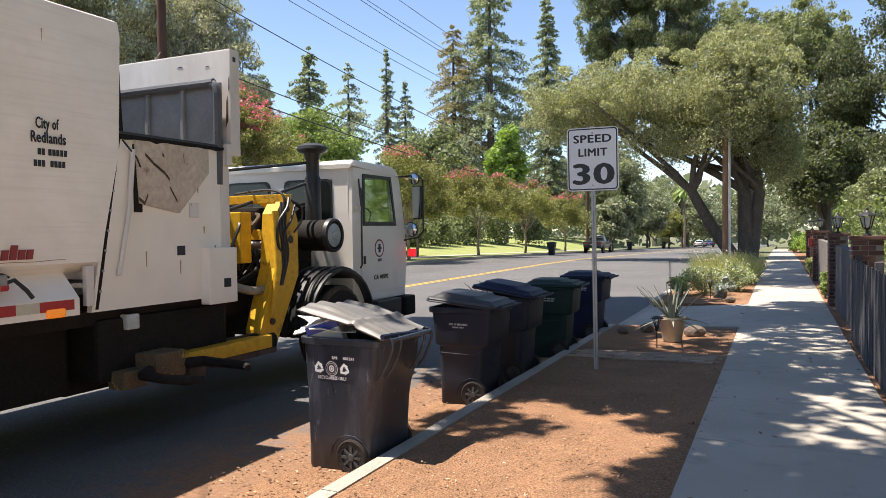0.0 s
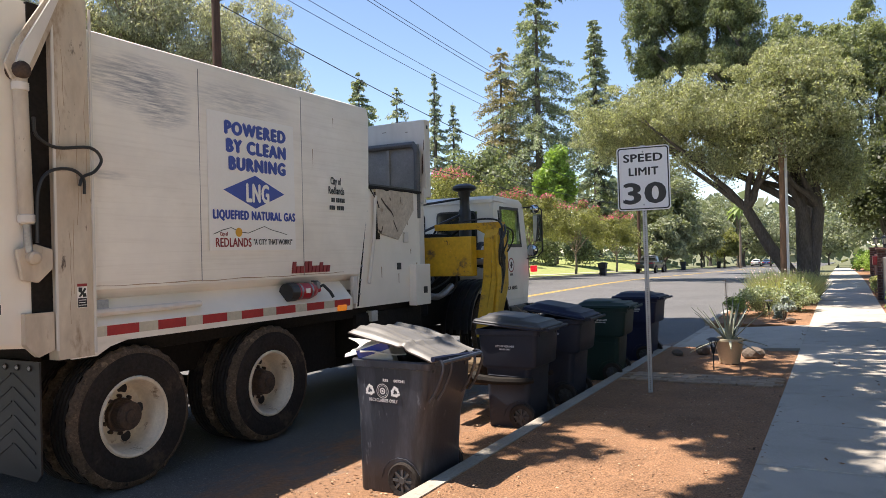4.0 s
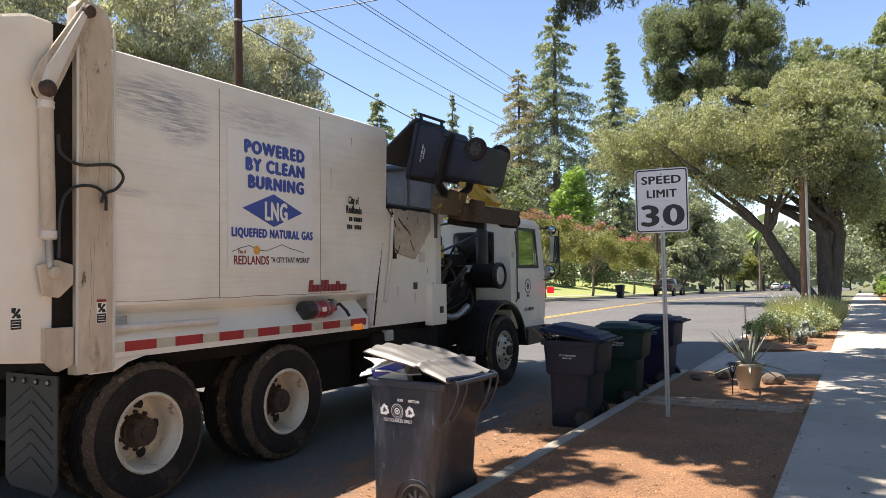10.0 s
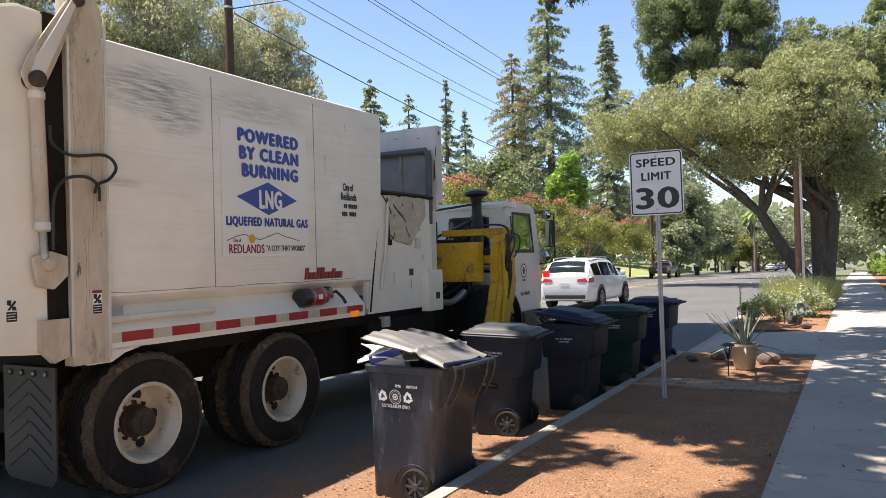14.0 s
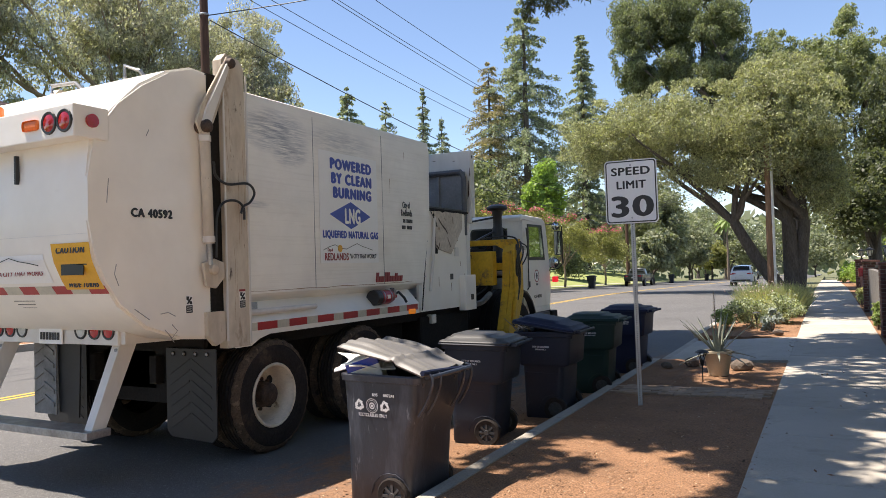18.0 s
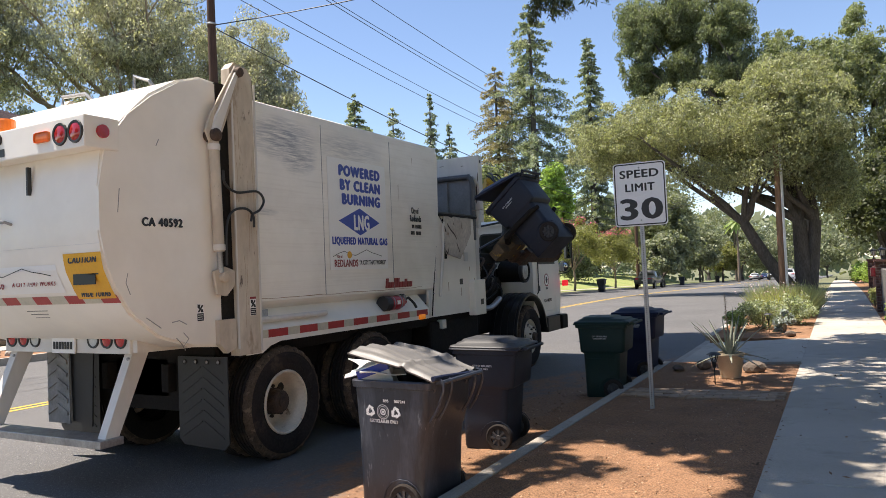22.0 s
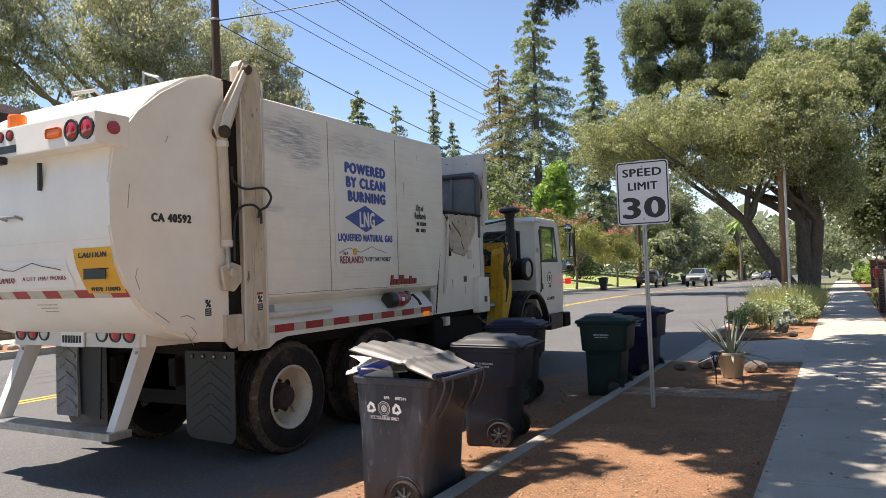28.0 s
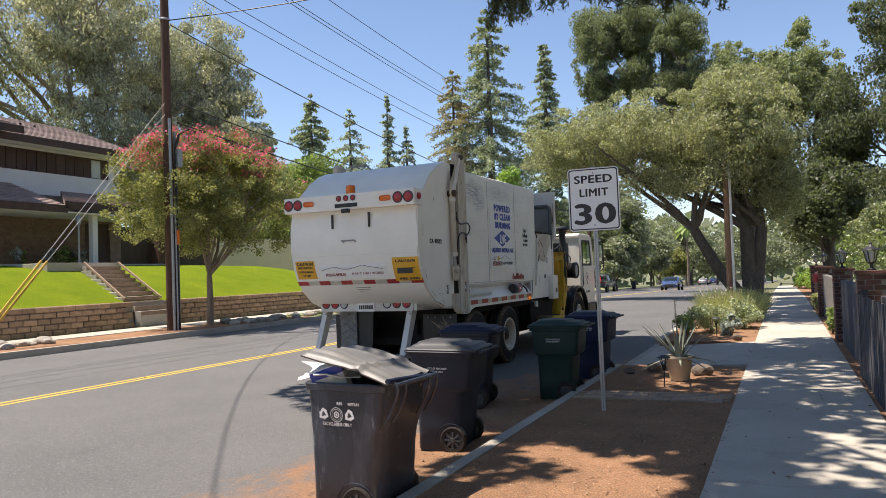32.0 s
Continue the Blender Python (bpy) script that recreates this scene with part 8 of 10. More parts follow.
# crape myrtles along the far pavement
broad_tree("crape_myrtle", (-20.0, 21.6, 0.03), [((-20.0, 22.1, 4.7), (2.6, 4.4, 2.1), 220, 0.42, 330, 0.35, -0.95), ((-20.0, 21.8, 6.4), (1.8, 3.4, 0.7), 70, 0.4, 280, 0.3), ((-20.0, 22.0, 4.9), (2.9, 4.8, 2.6), 150, 0.22, 70, 0.97, -0.8)], 0.13, 1.9, CRAPELEAF, PALEBARK, "crape myrtle with green leaves and pink blossom", 0.054, 34, 9, extra=(PINKFLOWER, 0.5, "pink blossom heads", 0.66))
for k, (x, y, w, hgt) in enumerate(((-19.5, 37.5, 2.4, 6.4), (-19.4, 48.0, 2.5, 6.1), (-19.4, 58.5, 2.6, 6.0), (-19.4, 71.0, 2.4, 5.6), (-21.5, 42.5, 2.2, 5.6))):
    broad_tree("crape_myrtle", (x, y, drop(y)), [((x, y, hgt * 0.66 + drop(y)), (w, w, hgt * 0.33), 60, 0.55, 280)], 0.10, 1.7, CRAPELEAF, PALEBARK, "crape myrtle with yellow-green leaves and fading blossom", 0.085, 50 + k, 7,
               extra=(PINKFLOWER, 0.30, "fading pink blossom heads", 0.92))

# ---- across the street ----
# retaining wall of split blocks
wall = tagged(new("retaining_wall"), "low retaining wall of tan split blocks", "wall", kind="structure")
bm = bmesh.new()
prism(bm, [(-22.30, -0.1), (-22.66, -0.1), (-22.72, 0.98), (-22.45, 0.98)], "y", -20, 37)
part("wall_core", bm, MORTAR, wall)
rb = random.Random(4)
base = bmesh.new()
box(base, -0.06, 0.06, -0.235, 0.235, -0.095, 0.095)
bmesh.ops.bevel(base, geom=base.edges[:], offset=0.028, segments=1, affect="EDGES")
block_me = bpy.data.meshes.new("block")
base.to_mesh(block_me)
base.free()
block_me.materials.append(BLOCK)
for c in range(5):
    y = 9.0 + (0.24 if c % 2 else 0)
    while y < 36.6:
        if not (19.95 < y < 21.75):
            ob = new("block", block_me)
            ob.parent = wall
            ob.matrix_basis = pose(-22.27 - 0.03 * c + rb.uniform(-0.012, 0.012), y, 0.12 + 0.20 * c, 0, 3, rb.uniform(-2, 2))
        y += 0.49
# steps up the lawn
for k in range(-3, 8):
    x, z, y = -22.9 - 0.58 * k, 1.10 + 0.185 * k, 20.1 + 0.24 * k
    if k < 0:
        x, y = -22.9 - 0.30 * k, 20.1
    st = tagged(part("lawn_step", bbox(x - 0.62, x, y, y + 1.7, z - 0.5, z + 0.09, 0.02), CONCRETE), "pale step with a brown timber edge", "step", group="garden steps")
    part("step_edge", bbox(x, x + 0.05, y, y + 1.7, z - 0.06, z + 0.094, 0.01), STEPWOOD, st)
for dy in (-0.06, 1.72):
    bm = bmesh.new()
    box(bm, -5.1, 0.0, -0.025, 0.025, -0.09, 0.0, Matrix.Translation((-22.75, 20.1 + dy, 1.16)) @ pose(0, 0, 0, 0, 17.7, -22.5))
    tagged(part("step_kerb", bm, STEPWOOD), "brown timber edging beside the steps", "edging", group="garden steps")
tagged(part("garden_walk", bbox(-30.6, -27.3, 20.2, 23.9, 2.2, 2.66, 0.02), CONCRETE), "pale concrete walk at the top of the steps", "path", kind="structure")
# loose stones on the parkway
rs = random.Random(12)
stone_me = []
for k in range(4):
    bm = bmesh.new()
    bmesh.ops.create_icosphere(bm, subdivisions=2, radius=0.15)
    for v in bm.verts:
        v.co *= 1 + 0.35 * noise.noise(v.co * 6 + Vector((k * 5, 0, 0)))
        v.co.z *= 0.55
    me = bpy.data.meshes.new("stone")
    bm.to_mesh(me)
    bm.free()
    me.materials.append(STONE)
    stone_me.append(me)
for k in range(70):
    y = rs.uniform(9.5, 14.5) if k < 30 else rs.uniform(20.5, 29)
    ob = new("stone", stone_me[k % 4])
    s = rs.uniform(0.6, 1.7)
    ob.matrix_basis = Matrix.Translation((rs.uniform(-19.9, -18.6), y, 0.03 + 0.05 * s)) @ Euler((0, 0, rs.uniform(0, 6))).to_matrix().to_4x4() @ Matrix.Diagonal((s, s, s, 1))
    tagged(ob, "loose grey stone on the bark dirt", "stone", "stones on the far parkway")
# house
HX = -33.5
house = thing("house", pose(0, 0, 0), "two-storey house with white stucco and brown shingled roofs", "house")


def hp(name, bm, material, label="", parent=house, smooth=False):
    return part(name, bm, material, parent, label, smooth)


def wall_with_holes(bm, x, t, y0, y1, z0, z1, holes):
    """A wall in a plane of constant x, one closed shell with rectangular openings (y0, y1, z0, z1) right through it."""
    ys = sorted({y0, y1, *[h[0] for h in holes], *[h[1] for h in holes]})
    zs = sorted({z0, z1, *[h[2] for h in holes], *[h[3] for h in holes]})
    verts = {}

    def corner(i, j, k):
        if (i, j, k) not in verts:
            verts[i, j, k] = bm.verts.new((x - t * k, ys[i], zs[j]))
        return verts[i, j, k]

    def solid(i, j):
        if not (0 <= i < len(ys) - 1 and 0 <= j < len(zs) - 1):
            return False
        cy, cz = (ys[i] + ys[i + 1]) / 2, (zs[j] + zs[j + 1]) / 2
        return not any(h[0] <= cy <= h[1] and h[2] <= cz <= h[3] for h in holes)

    for i in range(len(ys) - 1):
        for j in range(len(zs) - 1):
            if solid(i, j):
                ring = ((i, j), (i + 1, j), (i + 1, j + 1), (i, j + 1))
                bm.faces.new([corner(*c, 0) for c in ring])
                bm.faces.new([corner(*c, 1) for c in reversed(ring)])
                for side_, (p, q) in zip(((i, j - 1), (i + 1, j), (i, j + 1), (i - 1, j)), ((0, 1), (1, 2), (2, 3), (3, 0))):
                    if not solid(*side_):
                        bm.faces.new((corner(*ring[p], 0), corner(*ring[p], 1), corner(*ring[q], 1), corner(*ring[q], 0)))


bm = bmesh.new()
low_holes = [(14.5, 17.5, 3.4, 5.2), (27.0, 28.6, 2.8, 5.0)]
wall_with_holes(bm, HX, 0.25, 8, 29.3, 2.6, 6.3, low_holes)
hp("wall", bm, STONEWALL, "shaded brown fieldstone ground-floor wall")
bm = bmesh.new()
box(bm, HX - 2.4, HX - 2.0, 29.3, 38.4, 2.3, 5.1)
hp("wall", bm, DARKWOOD, "dark brown boarded garage wall")
hp("garage_pillar", bbox(HX - 2.2, HX - 1.2, 33.2, 34.6, 2.2, 4.4, 0.03), BRICK, "brown brick pillar beside the garage")
bm = bmesh.new()
up_holes = [(14.0, 17.2, 7.42, 8.5), (22.2, 23.8, 7.42, 8.5), (23.8, 25.4, 7.42, 8.5), (25.4, 27.0, 7.42, 8.5), (27.0, 28.6, 7.42, 8.5)]
wall_with_holes(bm, HX, 0.25, 8, 29.3, 6.3, 9.0, [up_holes[0], (22.2, 28.6, 7.42, 8.5)])
hp("wall", bm, STUCCO, "white stucco upper wall")
bm = bmesh.new()
box(bm, -44, HX - 0.25, 29.05, 29.3, 2.6, 9.0)
hp("side_wall", bm, STUCCO)
for y0, y1, z0, z1 in up_holes:
    w = hp("window", bbox(HX - 0.16, HX - 0.10, y0, y1, z0, z1, 0.01), DARKWOOD, "brown shuttered window")
    for k in range(3):
        yy = y0 + (y1 - y0) * (k + 0.5) / 3
        if y0 > 26.9 and k == 1:
            hp("pane", bbox(HX - 0.10, HX - 0.06, yy - 0.36, yy + 0.36, z0 + 0.05, z1 - 0.08, 0.01), CLEAR_LENS, "pale window pane", w)
            continue
        hp("shutter", bbox(HX - 0.10, HX - 0.05, yy - (y1 - y0) / 6.4, yy + (y1 - y0) / 6.4, z0 + 0.05, z1 - 0.05, 0.01), DARKWOOD, "", w)
for y0, y1, z0, z1 in low_holes:
    hp("window" if z0 > 3 else "door", bbox(HX - 0.2, HX - 0.14, y0, y1, z0, z1, 0.01), CABGLASS if z0 > 3 else DARKWOOD)


def roof(x0, z0, x1, z1, y0, y1, hip0=0.0, hip1=0.0, label="", t=0.22):
    """A pitched roof face from its eave (x0, z0) up to its ridge (x1, z1), with rows of shingles."""
    bm = bmesh.new()
    a = [(x0, y0, z0), (x0, y1, z0), (x1, y1 - hip1, z1), (x1, y0 + hip0, z1)]
    vs = [bm.verts.new(p) for p in a] + [bm.verts.new((p[0], p[1], p[2] - t)) for p in a]
    bm.faces.new(vs[:4])
    bm.faces.new(vs[7:3:-1])
    for i in range(4):
        bm.faces.new((vs[i], vs[4 + i], vs[4 + (i + 1) % 4], vs[(i + 1) % 4]))
    r = hp("roof", bm, SHINGLE, label or "brown shingled roof")
    n = 14
    for k in range(n):
        f0, f1 = k / n, (k + 1) / n
        bm = bmesh.new()
        q = []
        for f, up in ((f0, 0.05), (f1, 0.012)):
            x, z = x0 + (x1 - x0) * f, z0 + (z1 - z0) * f
            q.append([bm.verts.new((x, yy, z + dz)) for yy in (y0 + hip0 * f, y1 - hip1 * f) for dz in (0.004, up)])
        bm.faces.new((q[0][1], q[0][3], q[1][3], q[1][1]))
        bm.faces.new((q[0][0], q[0][2], q[0][3], q[0][1]))
        hp("shingle_course", bm, SHINGLE, "", r)
    bm = bmesh.new()
    box(bm, x0 - 0.02, x0 + 0.06, y0, y1, z0 - 0.32, z0 + 0.02)
    hp("fascia", bm, DARKWOOD)


roof(-32.3, 8.88, -37.6, 10.85, 6, 29.8, 0, 0.4, "brown shingled main roof")
roof(-31.2, 9.02, -36.6, 10.75, 6, 22.0, 0, 0.6, "brown shingled front roof")
roof(-30.2, 5.42, HX, 6.72, 6, 23.4, 0, 0.6, "brown shingled porch roof")
roof(-30.2, 5.62, -32.6, 6.42, 23.3, 29.4, 1.6, 1.6, "brown shingled entry roof")
bm = bmesh.new()
box(bm, -33.4, -32.3, 6, 29.3, 8.60, 8.66)
hp("soffit", bm, STUCCO)
bm = bmesh.new()
box(bm, HX, HX + 3.2, 6, 29.3, 5.12, 5.18)
hp("soffit", bm, STUCCO)
for y in (13.2, 19.0, 25.2):
    hp("porch_post", bbox(HX + 2.5, HX + 2.78, y, y + 0.3, 2.7, 5.12, 0.01), STUCCO)
for y in (25.0, 25.8):
    bm = bmesh.new()
    tube(bm, [(HX - 2.2, y, 9.6), (HX - 2.2, y, 10.25)], 0.06, 8)
    hp("vent_pipe", bm, DARKSTEEL)
# walk slab and porch floor
tagged(part("porch_floor", bbox(-34, -30.6, 8, 30.4, 2.4, 2.72, 0.02), CONCRETE), "pale concrete porch floor", "porch", kind="structure")
# garden lamp posts, hanging lantern, pots on the porch
lp = thing("garden_lamp", pose(-30.2, 24.0, 2.62), "grey garden lamp post with a glass lantern", "lamp")
bm = bmesh.new()
tube(bm, [(0, 0, 0), (0, 0, 0.3), (0, 0, 1.95)], [0.09, 0.05, 0.04], 8)
part("post", bm, GALV, lp)
bm = bmesh.new()
lathe(bm, [(0.05, 1.95), (0.12, 2.0), (0.14, 2.25), (0.10, 2.32), (0.03, 2.40), (0, 2.42)], 10)
part("lantern", bm, GALV, lp)
rp = random.Random(9)
for k in range(14):
    y = rp.uniform(16, 27.5)
    bush("porch_plant", (rp.uniform(-33.2, -31.4), y, 2.72), (0.35, 0.35, rp.uniform(0.35, 0.8)), 260, 0.09, MIDLEAF if k % 2 else SILVERLEAF, "potted plant on the shaded porch", 200 + k, "plant", clumps=8)
# white garden wall behind the crape myrtle
tagged(part("garden_wall", bbox(-36.2, -36, 38.5, 66, 1.0, 4.75, 0.03), CREAMWALL), "pale plastered garden wall", "wall", kind="structure")
# utility pole with conduits, guy wires and cables
pole = thing("utility_pole", pose(-19.3, 19.0, 0, 0, -0.4, 0), "dark creosoted utility pole with conduits", "utility pole")
bm = bmesh.new()
tube(bm, [(0, 0, -0.5), (0, 0, 7), (0, 0, 15.5)], [0.19, 0.165, 0.13], 12)
part("shaft", bm, POLEWOOD, pole, smooth=True)
for dx, dy, r, h0, mm in ((0.2, -0.1, 0.05, 7.4, GALV), (0.1, 0.22, 0.06, 7.0, GALV), (0.22, 0.12, 0.035, 6.4, WIRE), (0.24, 0.02, 0.03, 4.2, GALV)):
    bm = bmesh.new()
    tube(bm, [(dx, dy, -0.05), (dx, dy, h0)], r, 8)
    part("conduit", bm, mm, pole, smooth=True)
bm = bmesh.new()
tube(bm, [(0.22, 0.12, 6.4), (0.24, 0.3, 6.9), (0.24, 0.75, 7.15), (0.24, 1.1, 7.1)], 0.045, 8)
part("riser", bm, RUST, pole, "rusty bent riser", True)
part("service_box", bbox(0.18, 0.36, 0.10, 0.32, 5.7, 6.35, 0.02), GALV, pole)
part("marker", bbox(0.22, 0.30, 0.05, 0.14, 3.0, 3.5, 0.01), ORANGE, pole)
bm = bmesh.new()
lathe(bm, [(0.17, -0.04), (0.185, 0), (0.17, 0.04)], 12, Matrix.Translation((0, 0, 10.95)))
part("band", bm, GALV, pole)
for a, b in (((-19.3, 18.9, 8.0), (-19.3, 12.6, 0.7)), ((-19.3, 18.9, 7.6), (-19.3, 12.75, 0.7))):
    bm = bmesh.new()
    tube(bm, [a, b], 0.009, 5)
    g = tagged(part("guy_wire", bm, SCUFF), "taut steel guy wire with a yellow guard", "cable")
    bm = bmesh.new()
    d = (Vector(b) - Vector(a)).normalized()
    tube(bm, [Vector(b) + d * 1.0, Vector(b) - d * 2.3], 0.035, 6)
    part("guard", bm, YELLOW_LINE, g, "yellow plastic guard")


def cable(a, b, sag, r, label):
    bm = bmesh.new()
    a, b = Vector(a), Vector(b)
    tube(bm, [a.lerp(b, k / 16) - Vector((0, 0, sag * 4 * (k / 16) * (1 - k / 16))) for k in range(17)], r, 5)
    return tagged(part("overhead_cable", bm, WIRE), label, "cable", "cables along the street")


for z, z2, sag, r, dx in ((12.4, 10.6, 1.0, 0.014, 0), (12.9, 11.1, 1.0, 0.014, 0), (14.2, 12.6, 1.0, 0.016, 0.4), (15.0, 13.4, 0.9, 0.016, -0.5), (15.2, 13.6, 0.9, 0.016, 0.8)):
    cable((-19.3 + dx, 19.0, z), (-19.3 + dx, 80, z2), sag, r, "thin black power line over the far kerb")
    cable((-19.3 + dx, -40, z + 0.6), (-19.3 + dx, 19.0, z), sag, r, "thin black power line over the far kerb")
cable((-19.3, 19.2, 10.8), (-19.3, 80, 7.6), 1.2, 0.021, "thick black telephone cable along the far kerb")
cable((-19.1, 19.2, 8.0), (-19.3, 80, 6.4), 0.9, 0.022, "black telephone cable strung above the far kerb")
cable((-19.1, 19.2, 7.3), (-19.3, 80, 6.0), 1.0, 0.026, "black telephone cable strung above the far kerb")
cable((-19.3, 19.0, 10.9), (3.0, 26.0, 14.5), 0.7, 0.02, "black service cable crossing the street")
# unseen cable added to cast the dark line over the road
cable((-19.3, 19.0, 12.0), (3.5, -10.4, 15.9), 5.9, 0.011, "unseen slack black cable added for its shadow on the road")
# a pole added behind the camera to carry that cable's end
back_pole = thing("utility_pole", pose(3.5, -10.4, 0), "unseen wooden pole added to hold the slack cable", "utility pole")
bm = bmesh.new()
tube(bm, [(0, 0, -0.5), (0, 0, 8), (0, 0, 16.4)], [0.17, 0.15, 0.11], 12)
part("shaft", bm, POLEWOOD, back_pole, smooth=True)
pole2 = thing("utility_pole", pose(-19.3, 80, -0.8), "dark utility pole far along the kerb", "utility pole")
bm = bmesh.new()
tube(bm, [(0, 0, -0.5), (0, 0, 14.6)], [0.2, 0.14], 10)
part("shaft", bm, POLEWOOD, pole2)
bm = bmesh.new()
box(bm, -1.1, 1.1, -0.06, 0.06, 13.2, 13.32)
part("crossarm", bm, POLEWOOD, pole2)
# lawn hedge, far bins, walk
for k, (x, y, w, h) in enumerate(((-27, 52, 3.0, 2.6), (-28, 58, 3.2, 3.0), (-27.5, 64, 3.2, 2.8), (-27, 71, 3.0, 3.4), (-25, 78, 3.0, 3.0))):
    bush("hedge_bush", (x, y, 0.2 + drop(y)), (2.4, w, h), 3600, 0.16, DARKLEAF, "dark clipped hedge bush at the lawn's edge", 90 + k, clumps=60)
for x, y, lab in ((-18.05, 61.5, "dark bin standing at the far kerb"), (-17.9, 97, "navy bin standing far down the street"), (-17.9, 128, "dark bin far down the street")):
    bmk, _ = wheeled_bin(pose(x, y, ROAD_Z + drop(y), 0, 0, 180), BIN_BLACK, BIN_BLACK, lab)

# ---- this side: pot, lamps, stones, shrubs, fence ----
pot = thing("plant_pot", pose(-1.47, 11.34, 0), "cream pot with a spiky grey-green succulent", "plant pot")
bm = bmesh.new()
lathe(bm, [(0, 0), (0.135, 0), (0.14, 0.02), (0.195, 0.32), (0.205, 0.33), (0.205, 0.36), (0.18, 0.36), (0.175, 0.32), (0, 0.31)], 28)
part("pot", bm, POT, pot, smooth=True)
bm = bmesh.new()
lathe(bm, [(0, 0.335), (0.178, 0.325)], 18)
part("soil", bm, SOIL, pot)
rq = random.Random(21)
for k in range(30):
    a, up, L = rq.uniform(0, 6.28), rq.uniform(0.75, 1.42), rq.uniform(0.42, 0.72)
    if k > 23:
        up, L = rq.uniform(-0.05, 0.15), rq.uniform(0.4, 0.6)
    d, s = Vector((math.cos(a), math.sin(a), 0)), Vector((-math.sin(a), math.cos(a), 0))
    bm = bmesh.new()
    rows = []
    for j in range(6):
        f = j / 5
        p = Vector((0, 0, 0.33)) + d * (0.04 + L * math.cos(up) * f) + Vector((0, 0, L * math.sin(up) * f - 0.10 * f * f * (1.4 - up)))
        w = 0.026 * (1 - f) ** 0.8 + 0.0015
        rows.append([bm.verts.new(p + s * w + Vector((0, 0, 0.008))), bm.verts.new(p - Vector((0, 0, w * 0.5))), bm.verts.new(p - s * w + Vector((0, 0, 0.008)))])
    for p, q in zip(rows, rows[1:]):
        for i in range(2):
            bm.faces.new((p[i], p[i + 1], q[i + 1], q[i]))
        bm.faces.new((p[2], p[0], q[0], q[2]))
    part("leaf", bm, ALOE, pot, smooth=True)
bm = bmesh.new()
tube(bm, [(0.0, 0, 0.35), (-0.02, 0, 0.8), (-0.03, 0.0, 1.22)], [0.008, 0.006, 0.004], 5)
for k in range(40):
    z = 0.82 + 0.40 * k / 40
    a = k * 2.4
    tube(bm, [(-0.025, 0, z), (-0.025 + 0.03 * math.cos(a), 0.03 * math.sin(a), z - 0.015)], [0.004, 0.002], 4)
part("flower_spike", bm, PALEBARK, pot)


def path_lamp(x, y, z=0.0):
    r = thing("path_lamp", pose(x, y, z), "black path lamp on a spike", "lamp", "path lamps")
    bm = bmesh.new()
    tube(bm, [(0, 0, -0.05), (0, 0, 0.30)], 0.009, 6)
    part("spike", bm, TRIMBLACK, r)
    for k in range(6):
        bm = bmesh.new()
        a = k * math.pi / 3
        tube(bm, [(0.012 * math.cos(a), 0.012 * math.sin(a), 0.22), (0.035 * math.cos(a + 0.4), 0.035 * math.sin(a + 0.4), 0.32), (0.06 * math.cos(a), 0.06 * math.sin(a), 0.40)], 0.005, 4)
        part("cage_bar", bm, TRIMBLACK, r)
    bm = bmesh.new()
    lathe(bm, [(0, 0.44), (0.04, 0.435), (0.09, 0.41), (0.10, 0.40), (0, 0.40)], 14)
    part("cap", bm, TRIMBLACK, r)


path_lamp(-1.60, 10.72)
path_lamp(-1.52, 18.6)
for k, (x, y, s, q) in enumerate(((-2.32, 11.9, 0.62, 0), (-1.98, 12.2, 0.9, 1), (-1.22, 12.0, 1.1, 2), (-1.02, 17.6, 0.8, 3))):
    me = stone_me[q].copy()
    me.materials.clear()
    me.materials.append(ROCK)
    ob = new("rock", me)
    ob.matrix_basis = Matrix.Translation((x, y, 0.06 * s)) @ Euler((0, 0, k * 1.3)).to_matrix().to_4x4() @ Matrix.Diagonal((s, s * 0.8, s * 1.1, 1))
    tagged(ob, "rounded brown rock on the bark bed", "rock", "rocks by the drive")
# a crossing of flat bricks in the dirt
crossing = tagged(new("brick_crossing"), "dusty row of flat bricks across the parkway", "path", kind="structure")
bm = bmesh.new()
box(bm, -0.10, 0.10, -0.048, 0.048, -0.03, 0.03)
bmesh.ops.bevel(bm, geom=bm.edges[:], offset=0.006, segments=1, affect="EDGES")
paver_me = bpy.data.meshes.new("brick")
bm.to_mesh(paver_me)
bm.free()
PAVER = mat("dusty_paver", (0.36, 0.265, 0.185), (0.29, 0.19, 0.125), 5, 0.95, bump=0.4, bscale=50, fine=0.2, var=0.2)
paver_me.materials.append(PAVER)
for r in range(6):
    x = KERB_X + 0.28 + (0.1 if r % 2 else 0)
    while x < -0.72:
        ob = new("brick", paver_me)
        ob.parent = crossing
        ob.matrix_basis = pose(x, 9.55 + 0.105 * r + 0.04 * (x + 2), -0.018 + rq.uniform(-0.004, 0.004), rq.uniform(-1, 1), rq.uniform(-1, 1), rq.uniform(-1.5, 1.5))
        x += 0.205
# planted bed
bush("shrub", (-1.75, 19.6, 0), (0.62, 0.8, 0.46), 4200, 0.03, SHRUBLEAF, "grey-green mounded shrub in the bed", 101, clumps=60)
bush("shrub", (-2.25, 19.0, 0), (0.35, 0.5, 0.36), 1800, 0.03, MIDLEAF, "small green shrub by the kerb", 107, clumps=30)
bush("shrub", (-1.02, 20.8, 0), (0.55, 0.8, 0.5), 4200, 0.035, SHRUBLEAF, "dusky mounded shrub in the bed", 102, clumps=60)
bush("lavender", (-1.45, 23.6, 0), (0.85, 1.4, 0.72), 3000, 0.008, YELLOWSHRUB, "yellow-green lavender full of stalks", 103, blades=True)
